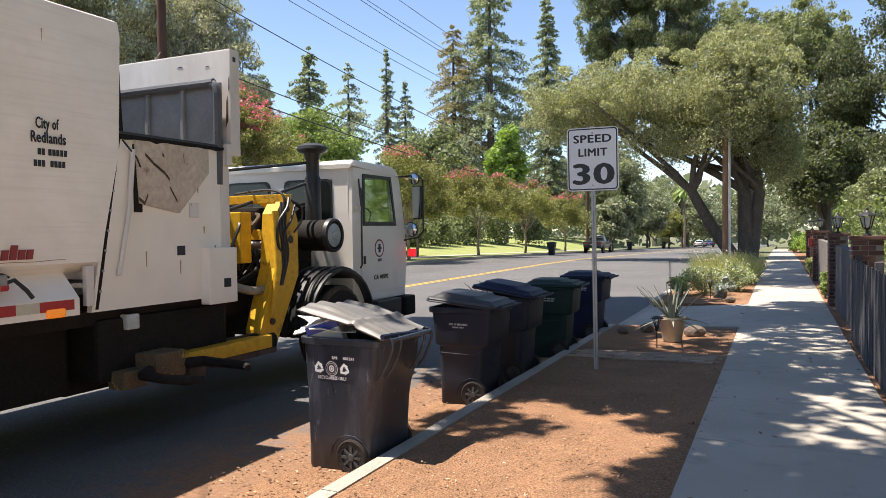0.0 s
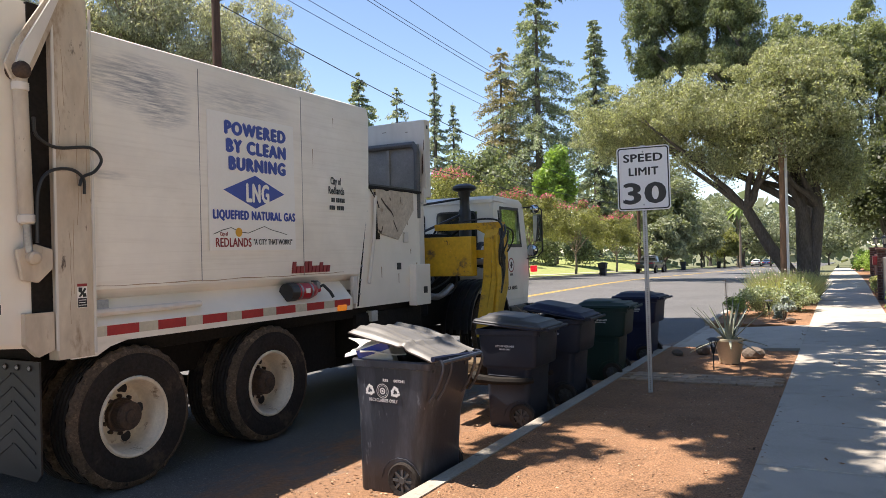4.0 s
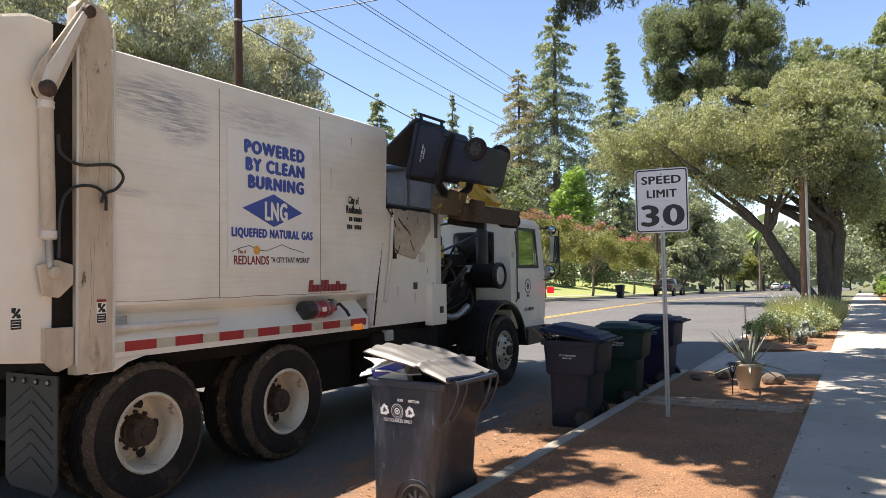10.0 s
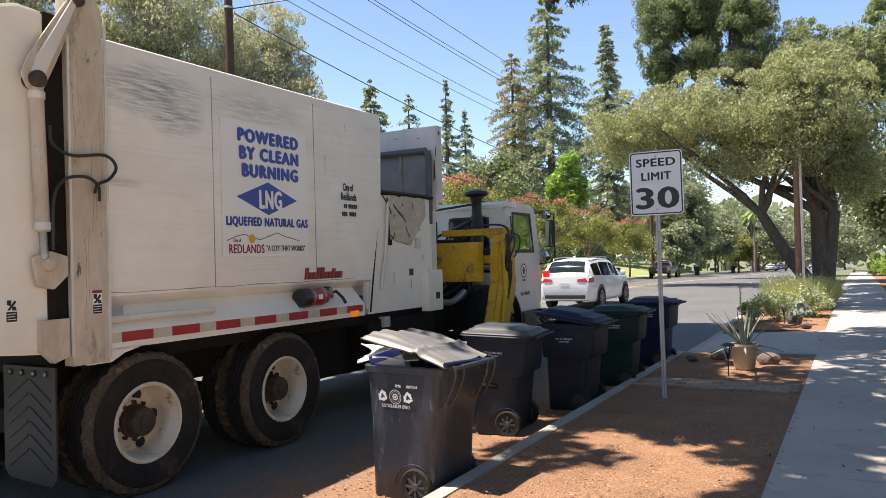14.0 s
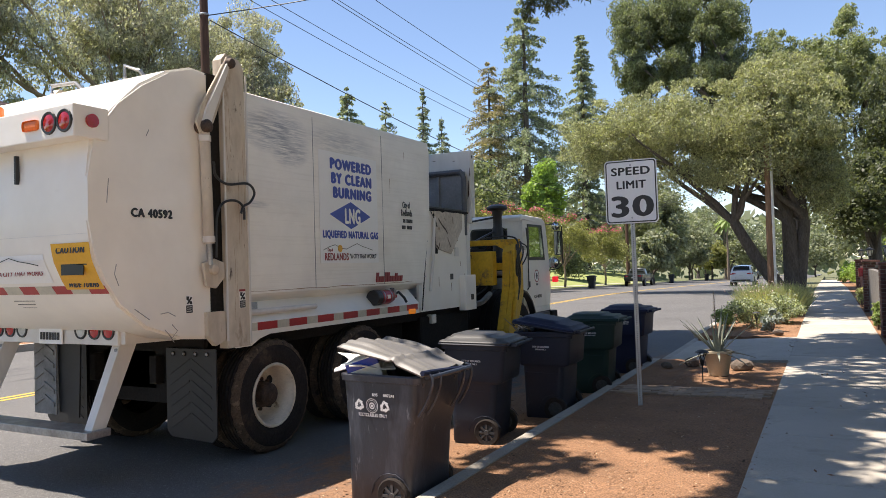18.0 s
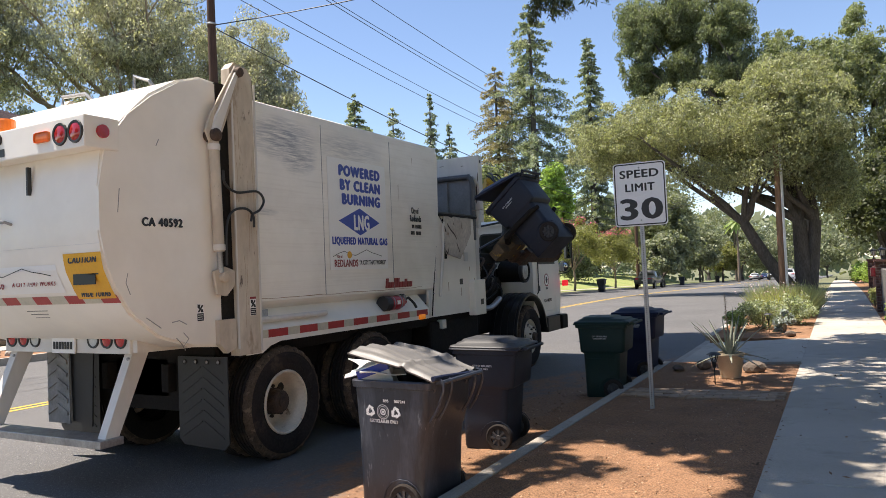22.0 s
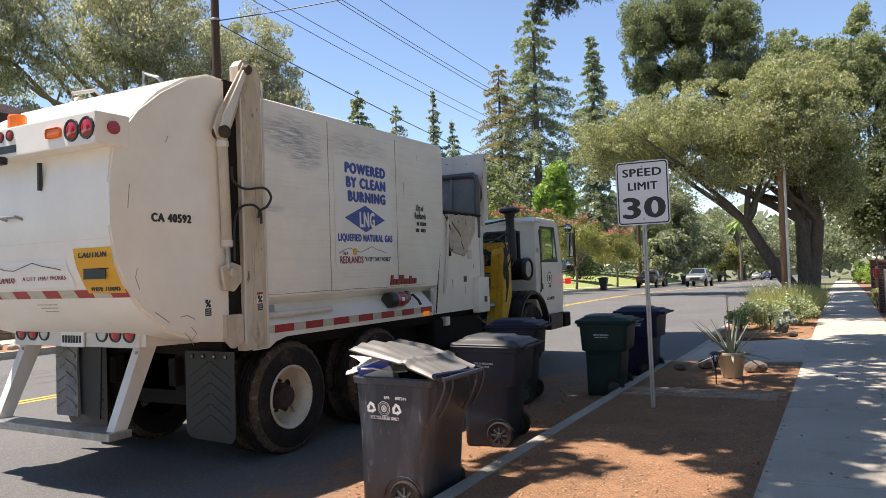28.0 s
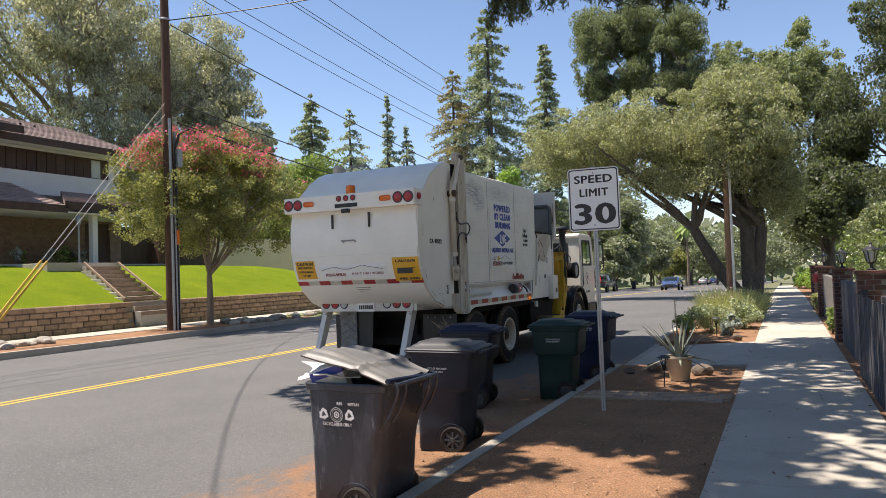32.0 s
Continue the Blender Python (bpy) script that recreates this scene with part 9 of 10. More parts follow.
bush("lavender", (-1.1, 25.4, 0), (0.6, 1.5, 0.72), 2200, 0.008, YELLOWSHRUB, "yellow-green lavender full of stalks", 104, blades=True)
bush("lavender", (-2.0, 25.2, 0), (0.6, 1.2, 0.8), 1800, 0.008, SHRUBLEAF, "grey-green lavender beside the kerb", 108, blades=True)
bush("silver_plant", (-1.18, 18.4, 0), (0.22, 0.22, 0.36), 700, 0.05, SILVERLEAF, "small silvery leafed plant in the bed", 105, clumps=14)
# small flower heads over the lavender
rg = np.random.default_rng(106)
fl = thing("flower_heads", pose(-1.7, 23.2, 0.0), "pale pink seed heads above the shrubs", "flowers", kind="stuff")
pts = np.stack([rg.normal(0, 0.5, 160), rg.normal(0, 0.9, 160), rg.uniform(0.62, 1.0, 160)], 1)
mesh_part("heads", leaf_quads("heads", pts, 0.035, rg, 1.0), mat("pale_seed_heads", (0.62, 0.50, 0.44), (0.55, 0.4, 0.36), 3, 0.8, fine=0, island=0.2), fl)
# pole and pale pipe at the oak
pole3 = thing("utility_pole", pose(-2.66, 42.0, -0.1), "brown wooden pole beside the oak", "utility pole")
bm = bmesh.new()
tube(bm, [(0, 0, -0.5), (0.02, 0, 10.9)], [0.17, 0.12], 10)
part("shaft", bm, POLEWOOD_PALE, pole3)
bm = bmesh.new()
tube(bm, [(0.22, -0.05, -0.5), (0.22, -0.05, 7.9)], 0.07, 8)
part("conduit", bm, STUCCO, pole3, "white plastic conduit")
for z in (6.2, 6.35, 6.6, 6.9):
    cable((-2.66, 42.0, z), (-19.3, 80, z + 1.2), 0.6, 0.014, "thin black cable crossing to the far pole")
# board fence along the pavement
fence = thing("board_fence", pose(0, 0, 0), "weathered grey board fence along the pavement", "fence")
bm = bmesh.new()
box(bm, -0.009, 0.009, -0.068, 0.068, 0, 1.22)
for v in bm.verts:
    if v.co.z > 1 and abs(v.co.y) > 0.05:
        v.co.y *= 0.8
bmesh.ops.bevel(bm, geom=[e for e in bm.edges if e.calc_length() > 1], offset=0.003, segments=1, affect="EDGES")
board_me = bpy.data.meshes.new("board")
bm.to_mesh(board_me)
bm.free()
board_me.materials.append(FENCEWOOD)
y = 4.0
while y < 12.5:
    ob = new("board", board_me)
    ob.parent = fence
    ob.matrix_basis = pose(0.97 + rq.uniform(-0.006, 0.006), y, -0.02 + rq.uniform(-0.02, 0.02), rq.uniform(-0.6, 0.6), rq.uniform(-0.8, 0.8), rq.uniform(-2, 2))
    y += 0.15
for z in (0.3, 0.95):
    part("rail", bbox(0.985, 1.03, 4, 12.55, z, z + 0.09, 0.005), FENCEWOOD, fence)
for y in (5.2, 7.6, 10.0, 12.45):
    part("post", bbox(1.03, 1.12, y, y + 0.09, -0.1, 1.25, 0.006), FENCEWOOD, fence)


def brick_pillar(x0, x1, y0, y1, h, label):
    p = thing("brick_pillar", pose((x0 + x1) / 2, (y0 + y1) / 2, 0), label, "pillar", "brick pillars along the pavement")
    hx, hy = (x1 - x0) / 2, (y1 - y0) / 2
    part("core", bbox(-hx + 0.012, hx - 0.012, -hy + 0.012, hy - 0.012, -0.1, h, 0), MORTAR, p)
    n = int(h / 0.077)
    bl = 0.215
    bm = bmesh.new()
    box(bm, -0.1, 0.1, -0.045, 0.045, -0.033, 0.033)
    bmesh.ops.bevel(bm, geom=bm.edges[:], offset=0.005, segments=1, affect="EDGES")
    me = bpy.data.meshes.new("brick")
    bm.to_mesh(me)
    bm.free()
    me.materials.append(BRICK)
    for c in range(n):
        z = 0.04 + 0.077 * c
        off = bl / 2 if c % 2 else 0
        x = -hx + 0.1 + off
        while x <= hx - 0.05:
            ob = new("brick", me)
            ob.parent = p
            ob.matrix_basis = pose(min(x, hx - 0.1), -hy + 0.045, z)
            x += bl
        yy = -hy + 0.1 + (bl / 2 - off)
        while yy <= hy - 0.05:
            ob = new("brick", me)
            ob.parent = p
            ob.matrix_basis = pose(-hx + 0.045, min(yy, hy - 0.1), z, 0, 0, 90)
            yy += bl
    part("cap", bbox(-hx - 0.03, hx + 0.03, -hy - 0.03, hy + 0.03, h, h + 0.06, 0.01), BRICK, p, "brick cap course")
    return p


def pillar_lamp(x, y, z):
    r = thing("pillar_lantern", pose(x, y, z), "black iron lantern on a brick pillar", "lamp", "pillar lanterns")
    bm = bmesh.new()
    lathe(bm, [(0.06, 0), (0.06, 0.02), (0.025, 0.04), (0.02, 0.09), (0.05, 0.11), (0.06, 0.12)], 12)
    part("stem", bm, TRIMBLACK, r)
    for k in range(6):
        a = k * math.pi / 3
        bm = bmesh.new()
        tube(bm, [(0.055 * math.cos(a), 0.055 * math.sin(a), 0.12), (0.10 * math.cos(a), 0.10 * math.sin(a), 0.30)], 0.007, 4)
        part("cage_bar", bm, TRIMBLACK, r)
    bm = bmesh.new()
    lathe(bm, [(0.05, 0.13), (0.088, 0.29)], 12)
    part("glass", bm, CLEAR_LENS, r)
    bm = bmesh.new()
    lathe(bm, [(0.13, 0.30), (0.12, 0.32), (0.05, 0.36), (0.02, 0.39), (0.02, 0.42), (0, 0.44)], 12)
    part("roof", bm, TRIMBLACK, r)


for x0, x1, y0, y1, lab in ((1.0, 1.42, 12.6, 13.0, "dark red brick pillar at the end of the board fence"), (0.94, 1.30, 17.2, 17.9, "dark red brick pillar beside the pavement"), (0.92, 1.34, 24.9, 25.4, "sunlit red brick pillar with a red letterbox"), (0.92, 1.34, 31.0, 31.5, "red brick pillar at the wall's end")):
    brick_pillar(x0, x1, y0, y1, 1.47, lab)
    pillar_lamp((x0 + x1) / 2, (y0 + y1) / 2, 1.53)
# the plastered panel has its shade in the colour
for y0, y1, mm, lab in ((13.0, 17.2, FENCEWOOD, "grey board gate between the pillars"), (17.9, 24.9, SHADEDPLASTER, "plastered garden wall between the pillars"), (25.4, 31.0, BRICK, "brick garden wall")):
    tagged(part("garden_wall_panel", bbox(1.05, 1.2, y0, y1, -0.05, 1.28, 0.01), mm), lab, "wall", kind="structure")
tagged(part("letterbox", bbox(0.80, 0.92, 24.95, 25.25, 1.05, 1.30, 0.02), EXTINGUISHER), "red metal letterbox fixed to the pillar", "letterbox")
tagged(part("back_wall", bbox(30, 30.3, -30, 60, -0.5, 6, 0), STUCCO), "plain wall closing the gardens", "wall", kind="structure")
bush("ivy", (0.98, 19.5, 0), (0.14, 0.9, 0.42), 900, 0.06, MIDLEAF, "low ivy at the foot of the wall", 111, clumps=24)
bush("ivy", (0.95, 27.5, 0), (0.16, 1.2, 0.5), 900, 0.06, YELLOWSHRUB, "low sunlit plants at the foot of the wall", 112, clumps=24)
for k, (x, y, rx, ry, rz) in enumerate(((2.2, 58, 1.1, 2.0, 1.1), (1.5, 64, 0.9, 1.6, 1.1), (2.4, 52, 1.0, 2.0, 1.0))):
    bush("hedge_bush", (x, y, drop(y)), (rx, ry, rz), 3000, 0.09, LIMELEAF, "clipped bright green hedge by the pavement", 120 + k, clumps=50)
# garden foliage behind the fence
for k, (x, y, s) in enumerate(((3.0, 13, 1.6), (3.4, 18, 1.8), (3.2, 23, 1.9), (3.6, 27, 2.0), (3.2, 35, 2.2))):
    bush("garden_shrub", (x, y, 0), (1.2, 2.2, s), 2600, 0.07, DARKLEAF if k % 2 else MIDLEAF, "leafy garden shrub behind the wall", 130 + k, clumps=40)

# ---- vehicles ----
MOVERS = []
CAR_WHITE = mat("white_car_paint", (0.78, 0.78, 0.78), (0.75, 0.75, 0.76), 1, 0.25, fine=0.02, coat=0.6)
CAR_BLUE = mat("blue_car_paint", (0.03, 0.06, 0.16), (0.03, 0.05, 0.13), 1, 0.25, fine=0.02, coat=0.6)
CAR_DARK = mat("dark_grey_car_paint", (0.05, 0.055, 0.055), (0.04, 0.045, 0.045), 1, 0.3, fine=0.02, coat=0.5)
CAR_SILVER = mat("silver_car_paint", (0.30, 0.32, 0.32), (0.26, 0.28, 0.28), 1, 0.25, 0.4, fine=0.02, coat=0.5)
ALLOY = mat("alloy_wheel", (0.45, 0.45, 0.46), (0.3, 0.3, 0.31), 12, 0.35, 0.6, fine=0.1)


# a car's outline along its length: rows of (y, roof height, belt height, half width, sill height)
CAR_LINES = {
    "suv": [(-2.50, 0.94, 0.92, 0.80, 0.42), (-2.47, 1.16, 1.10, 0.86, 0.36), (-2.38, 1.24, 1.12, 0.90, 0.33), (-2.24, 1.47, 1.13, 0.92, 0.30), (-2.05, 1.64, 1.13, 0.935, 0.29), (-1.85, 1.70, 1.12, 0.94, 0.28), (-0.9, 1.77, 1.09, 0.95, 0.27), (0.0, 1.76, 1.07, 0.95, 0.27),
            (0.45, 1.69, 1.06, 0.95, 0.27), (0.85, 1.47, 1.05, 0.95, 0.27), (1.25, 1.19, 1.05, 0.945, 0.28), (1.6, 1.12, 1.03, 0.935, 0.28), (2.1, 1.03, 0.97, 0.89, 0.30), (2.38, 0.91, 0.86, 0.80, 0.36), (2.48, 0.72, 0.70, 0.68, 0.44)],
    "pickup": [(-2.72, 0.98, 0.95, 0.86, 0.62), (-2.68, 1.18, 1.16, 0.90, 0.58), (-2.0, 1.20, 1.17, 0.93, 0.52), (-1.02, 1.20, 1.17, 0.94, 0.50), (-0.98, 1.62, 1.18, 0.94, 0.50), (-0.85, 1.80, 1.18, 0.94, 0.50), (-0.2, 1.85, 1.17, 0.94, 0.50),
               (0.35, 1.80, 1.16, 0.94, 0.50), (0.75, 1.55, 1.16, 0.94, 0.50), (1.15, 1.27, 1.16, 0.94, 0.50), (1.8, 1.22, 1.14, 0.93, 0.52), (2.45, 1.13, 1.08, 0.90, 0.54), (2.62, 0.98, 0.95, 0.84, 0.58), (2.68, 0.75, 0.72, 0.76, 0.62)],
    "sedan": [(-2.32, 0.62, 0.60, 0.72, 0.42), (-2.28, 0.92, 0.88, 0.80, 0.36), (-2.0, 1.00, 0.93, 0.86, 0.32), (-1.55, 1.08, 0.94, 0.90, 0.28), (-1.1, 1.34, 0.94, 0.91, 0.26), (-0.5, 1.45, 0.93, 0.915, 0.25), (0.1, 1.43, 0.92, 0.915, 0.25),
              (0.6, 1.25, 0.92, 0.91, 0.25), (1.05, 0.99, 0.91, 0.91, 0.26), (1.6, 0.91, 0.86, 0.89, 0.28), (2.1, 0.80, 0.76, 0.82, 0.32), (2.30, 0.62, 0.60, 0.70, 0.38)],
}


def car_section(kind, y, off=0.0):
    """Half a cross-section of the body, from sill to the roof's middle line; off: how far it stands out."""
    rows = CAR_LINES[kind]
    y = min(max(y, rows[0][0]), rows[-1][0])
    k = max(i for i in range(len(rows) - 1) if rows[i][0] <= y)
    f = (y - rows[k][0]) / (rows[k + 1][0] - rows[k][0])
    zt, zb, w, z0 = (rows[k][n] + (rows[k + 1][n] - rows[k][n]) * f for n in (1, 2, 3, 4))
    g = zt - zb
    lean = min(1.0, g / 0.6)
    return [(0.0, z0), (w - 0.07, z0), (w - 0.01 + off, z0 + 0.10), (w + 0.005 + off, z0 + (zb - z0) * 0.55), (w - 0.02 + off, zb - 0.05 * lean), (w - 0.05 + off, zb + 0.02 * lean), (w - 0.05 - 0.17 * lean + off, zb + g * 0.80), (w - 0.13 - 0.19 * lean, zb + g * 0.95 + off), (w * 0.35, zt + off), (0.0, zt + 0.008 + off)]


def vehicle(name, m, paint, label, kind="suv", category="car"):
    """Its nose looks to +y; the origin is on the road under its middle."""
    root = thing(name, m, label, category)
    rows = CAR_LINES[kind]
    y0, y1 = rows[0][0], rows[-1][0]
    ys = sorted({r[0] for r in rows} | {y0 + (y1 - y0) * k / 44 for k in range(45)})
    bm = bmesh.new()
    rings = []
    for y in ys:
        half = car_section(kind, y)
        rings.append([bm.verts.new((x, y, z)) for x, z in half] + [bm.verts.new((-x, y, z)) for x, z in half[-2:0:-1]])
    n = len(rings[0])
    for a, b in zip(rings, rings[1:]):
        for k in range(n):
            bm.faces.new((a[k], a[(k + 1) % n], b[(k + 1) % n], b[k]))
    bm.faces.new(rings[0])
    bm.faces.new(rings[-1][::-1])
    body = part("body", bm, paint, root, smooth=True)
    cuts = {"suv": ((-2.02, -1.25), (-1.17, -0.12), (-0.04, 0.80)), "pickup": ((-0.88, -0.12), (-0.04, 0.78)), "sedan": ((-1.25, -0.32), (-0.24, 0.62))}[kind]
    for s in (-1, 1):
        for a, b in cuts:
            bm = bmesh.new()
            pr = None
            for k in range(9):
                half = car_section(kind, a + (b - a) * k / 8, 0.006)
                (xa, za), (xb, zb) = half[5], half[6]
                cur = [bm.verts.new((s * (xa + (xb - xa) * f), a + (b - a) * k / 8, za + (zb - za) * f)) for f in (0.06, 0.5, 0.95)]
                if pr:
                    for q in (0, 1):
                        bm.faces.new((pr[q], pr[q + 1], cur[q + 1], cur[q]))
                pr = cur
            part("side_window", bm, CABGLASS, body, smooth=True)
    for nm, (a, b) in (("rear_window", {"suv": (-2.36, -2.0), "pickup": (-1.005, -0.90), "sedan": (-1.5, -0.95)}[kind]), ("windscreen", {"suv": (0.5, 1.2), "pickup": (0.4, 1.1), "sedan": (0.2, 1.0)}[kind])):
        bm = bmesh.new()
        pr = None
        for k in range(7):
            y = a + (b - a) * k / 6
            half = car_section(kind, y, 0.009)
            xe = half[7][0] * 0.93
            cur = [bm.verts.new((x, y, half[9][1] - (half[9][1] - half[7][1]) * (abs(x) / half[7][0]) ** 2)) for x in (-xe, -xe * 0.6, 0, xe * 0.6, xe)]
            if pr:
                for q in range(4):
                    bm.faces.new((pr[q], pr[q + 1], cur[q + 1], cur[q]))
            pr = cur
        part(nm, bm, CABGLASS, body, smooth=True)
    W = 0.94 if kind != "sedan" else 0.91
    R = {"suv": 0.375, "pickup": 0.40, "sedan": 0.33}[kind]
    for x in (-W, W):
        for y in {"suv": (-1.45, 1.50), "pickup": (-1.75, 1.72), "sedan": (-1.35, 1.40)}[kind]:
            bm = bmesh.new()
            lathe(bm, [(0.6 * R, -0.10), (0.95 * R, -0.11), (R, -0.08), (R, 0.08), (0.95 * R, 0.11), (0.66 * R, 0.10)], 24, Matrix.Translation((x * 0.93, y, R)) @ AX_X)
            wl = part("wheel", bm, RUBBER, root, smooth=True)
            bm = bmesh.new()
            lathe(bm, [(0, 0.0), (R + 0.07, 0.0), (R + 0.07, 0.012), (0, 0.012)], 28, Matrix.Translation((x + (0.006 if x > 0 else -0.018), y, R + 0.03)) @ AX_X)
            for v in bm.verts:
                v.co.z = max(v.co.z, 0.30)
            part("wheel_arch", bm, TRIMBLACK, root)
            bm = bmesh.new()
            sx = 1 if x > 0 else -1
            hub = Matrix.Translation((x * 0.93 + sx * 0.10, y, R)) @ AX_X
            lathe(bm, [(0, 0.0), (0.05, 0.0), (0.06, -0.015 * sx), (0.12, -0.02 * sx)], 12, hub)
            for k in range(7):
                box(bm, -0.016, 0.016, 0.04, 0.64 * R, -0.012, 0.008, hub @ Matrix.Rotation(2 * math.pi * k / 7, 4, "Z"))
            lathe(bm, [(0.62 * R, -0.02), (0.68 * R, -0.02), (0.68 * R, 0.012), (0.62 * R, 0.012)], 20, hub)
            part("rim", bm, ALLOY, wl)
    zl = {"suv": 1.02, "pickup": 1.05, "sedan": 0.80}[kind]
    for s in (-1, 1):
        bm = bmesh.new()
        pts = [(0.44, y0 - 0.012), (0.72, y0 - 0.012), (0.845, y0 + 0.015), (0.895, y0 + 0.09), (0.925, y0 + 0.32), (0.86, y0 + 0.32), (0.70, y0 + 0.14), (0.44, y0 + 0.12)]
        lo, hi = [], []
        for k, (x, y) in enumerate(pts):
            t = 0.5 + 0.5 * min(1, (x - 0.46) / 0.4)
            lo.append(bm.verts.new((s * x, y, zl - 0.075 * t)))
            hi.append(bm.verts.new((s * x, y + 0.03, zl + 0.085 * t)))
        bm.faces.new(lo)
        bm.faces.new(hi[::-1])
        for k in range(len(pts)):
            bm.faces.new((lo[k], hi[k], hi[(k + 1) % len(pts)], lo[(k + 1) % len(pts)]))
        part("tail_lamp", bm, RED_LENS, root)
        part("headlamp", bbox(s * 0.66 - 0.15, s * 0.66 + 0.15, y1 - 0.32, y1 - 0.06, zl - 0.24, zl - 0.11, 0.05), CLEAR_LENS, root)
        bm = bbox(s * (W + 0.12) - 0.10, s * (W + 0.12) + 0.10, 0.80, 0.90, zl + 0.08, zl + 0.24, 0.04)
        part("door_mirror", bm, paint, root, smooth=True)
        if kind == "suv":
            bm = bmesh.new()
            tube(bm, curve_through([(s * 0.60, -1.9, 1.70), (s * 0.61, -1.75, 1.765), (s * 0.62, -0.8, 1.80), (s * 0.61, 0.1, 1.785), (s * 0.60, 0.25, 1.73)], 4), 0.018, 6)
            part("roof_rail", bm, ALLOY, root, smooth=True)
        for y in (-1.05, 0.05):
            part("door_handle", bbox(s * (W + 0.012) - 0.012, s * (W + 0.012) + 0.012, y, y + 0.17, zl - 0.10, zl - 0.07, 0.008), paint, root)
    bz = {"suv": 0.40, "pickup": 0.58, "sedan": 0.34}[kind]
    part("bumper", bbox(-0.72, 0.72, y0 - 0.02, y0 + 0.2, bz, bz + 0.13, 0.03), TRIMBLACK, root, "dark lower bumper")
    part("grille", bbox(-0.46, 0.46, y1 - 0.16, y1 + 0.012, zl - 0.42, zl - 0.14, 0.04), TRIMBLACK, root)
    bm = bmesh.new()
    box(bm, -0.16, 0.16, y0 - 0.012, y0 + 0.03, zl - 0.20, zl - 0.08)
    part("number_plate", bm, WHITE_INK, root)
    return root


vehicle("parked_pickup", pose(-17.0, 75, ROAD_Z + drop(75)), CAR_DARK, "dark grey pickup parked at the far kerb", "pickup", "pickup truck")
vehicle("parked_car", pose(-15.6, 165, ROAD_Z + drop(165)), CAR_WHITE, "white car parked far down the street", "sedan")
vehicle("parked_car", pose(-15.6, 190, ROAD_Z + drop(190)), CAR_BLUE, "blue car parked far down the street", "sedan")


suv = vehicle("passing_suv", pose(-9, -100, ROAD_Z), CAR_WHITE, "white sport utility car driving away down the street", "suv")
pickup = vehicle("oncoming_pickup", pose(-12.6, 300, ROAD_Z), CAR_SILVER, "silver pickup driving up the street", "pickup", "pickup truck")
blue_car = vehicle("oncoming_car", pose(-11.8, 400, ROAD_Z), CAR_BLUE, "dark blue car driving up the street", "sedan")


def drive(ob, table, lane, nose):
    """Key a vehicle: rows of (seconds, how far along the street) and of (seconds, lane)."""
    rows = []
    for k in range(81):
        t = 0.4 * k
        y = along(table, t)
        slope = math.degrees(math.atan2(drop(y + 1.4) - drop(y - 1.4), 2.8))
        rows.append((t, pose(along(lane, t), y, ROAD_Z + drop(y), 0, 0, 0) @ pose(0, 0, 0, slope if nose > 0 else -slope, 0, 0 if nose > 0 else 180)))
    MOVERS.append((ob, rows))

# ---- what moves ----
TRUCK_Y = [(0, -2.99), (0.5, -1.74), (1, -0.80), (1.5, -0.28), (2, 0.0), (2.5, 0.0), (14.5, 0.0), (15.0, 0.12), (15.5, 0.55), (16, 1.12), (16.5, 1.56), (17, 1.765), (17.5, 1.855), (20, 1.855), (24, 1.88), (25, 1.93), (28.5, 1.93),
           (29, 1.98), (29.5, 2.27), (30, 2.88), (30.5, 3.80), (31, 5.04), (31.5, 6.58), (32, 8.37)]
# a bin's way through the air: seconds, x, y, height over the road, tilt, turn
BIN_B = [(0, -3.0, 7.30, 0, 0, 0), (3.8, -3.0, 7.30, 0, 0, 0), (4.2, -3.12, 7.38, 0.03, 3, 0), (4.6, -3.30, 7.65, 0.25, 12, 0), (5.0, -3.40, 7.88, 0.72, 22, 0), (5.5, -3.39, 7.96, 1.31, 32, 0), (6.0, -3.32, 7.90, 1.90, 43, -3),
         (6.5, -3.34, 7.88, 2.69, 55, -5), (6.75, -3.52, 7.88, 3.30, 76, -3), (7.0, -3.88, 7.88, 3.77, 100, -1), (7.25, -4.40, 7.90, 3.95, 122, 0), (7.5, -4.76, 7.92, 3.87, 138, 0), (8.0, -4.64, 7.92, 3.92, 133, 2), (8.5, -4.68, 7.92, 3.90, 135, 2),
         (9.0, -4.58, 7.92, 3.92, 132, 2), (9.3, -4.52, 7.90, 3.90, 128, 0), (9.5, -4.32, 7.90, 3.82, 117, 0), (9.75, -4.02, 7.90, 3.60, 98, 0), (10.0, -3.78, 7.88, 3.18, 76, -2), (10.25, -3.72, 7.86, 2.70, 48, -2), (10.5, -3.73, 7.85, 2.12, 24, -2), (11.0, -3.70, 7.74, 1.00, 17, -2),
         (11.25, -3.90, 7.62, 0.42, 8, 0), (11.5, -4.06, 7.52, 0.03, 0, 0), (12.0, -4.08, 7.48, 0, 0, 2), (12.5, -3.98, 7.38, 0, 0, 4), (13.0, -3.66, 7.25, 0, -2, 5), (13.8, -3.35, 7.17, 0, -2, 5), (14.5, -3.30, 7.16, 0, -1, 5), (32, -3.28, 7.16, 0, -1, 5)]
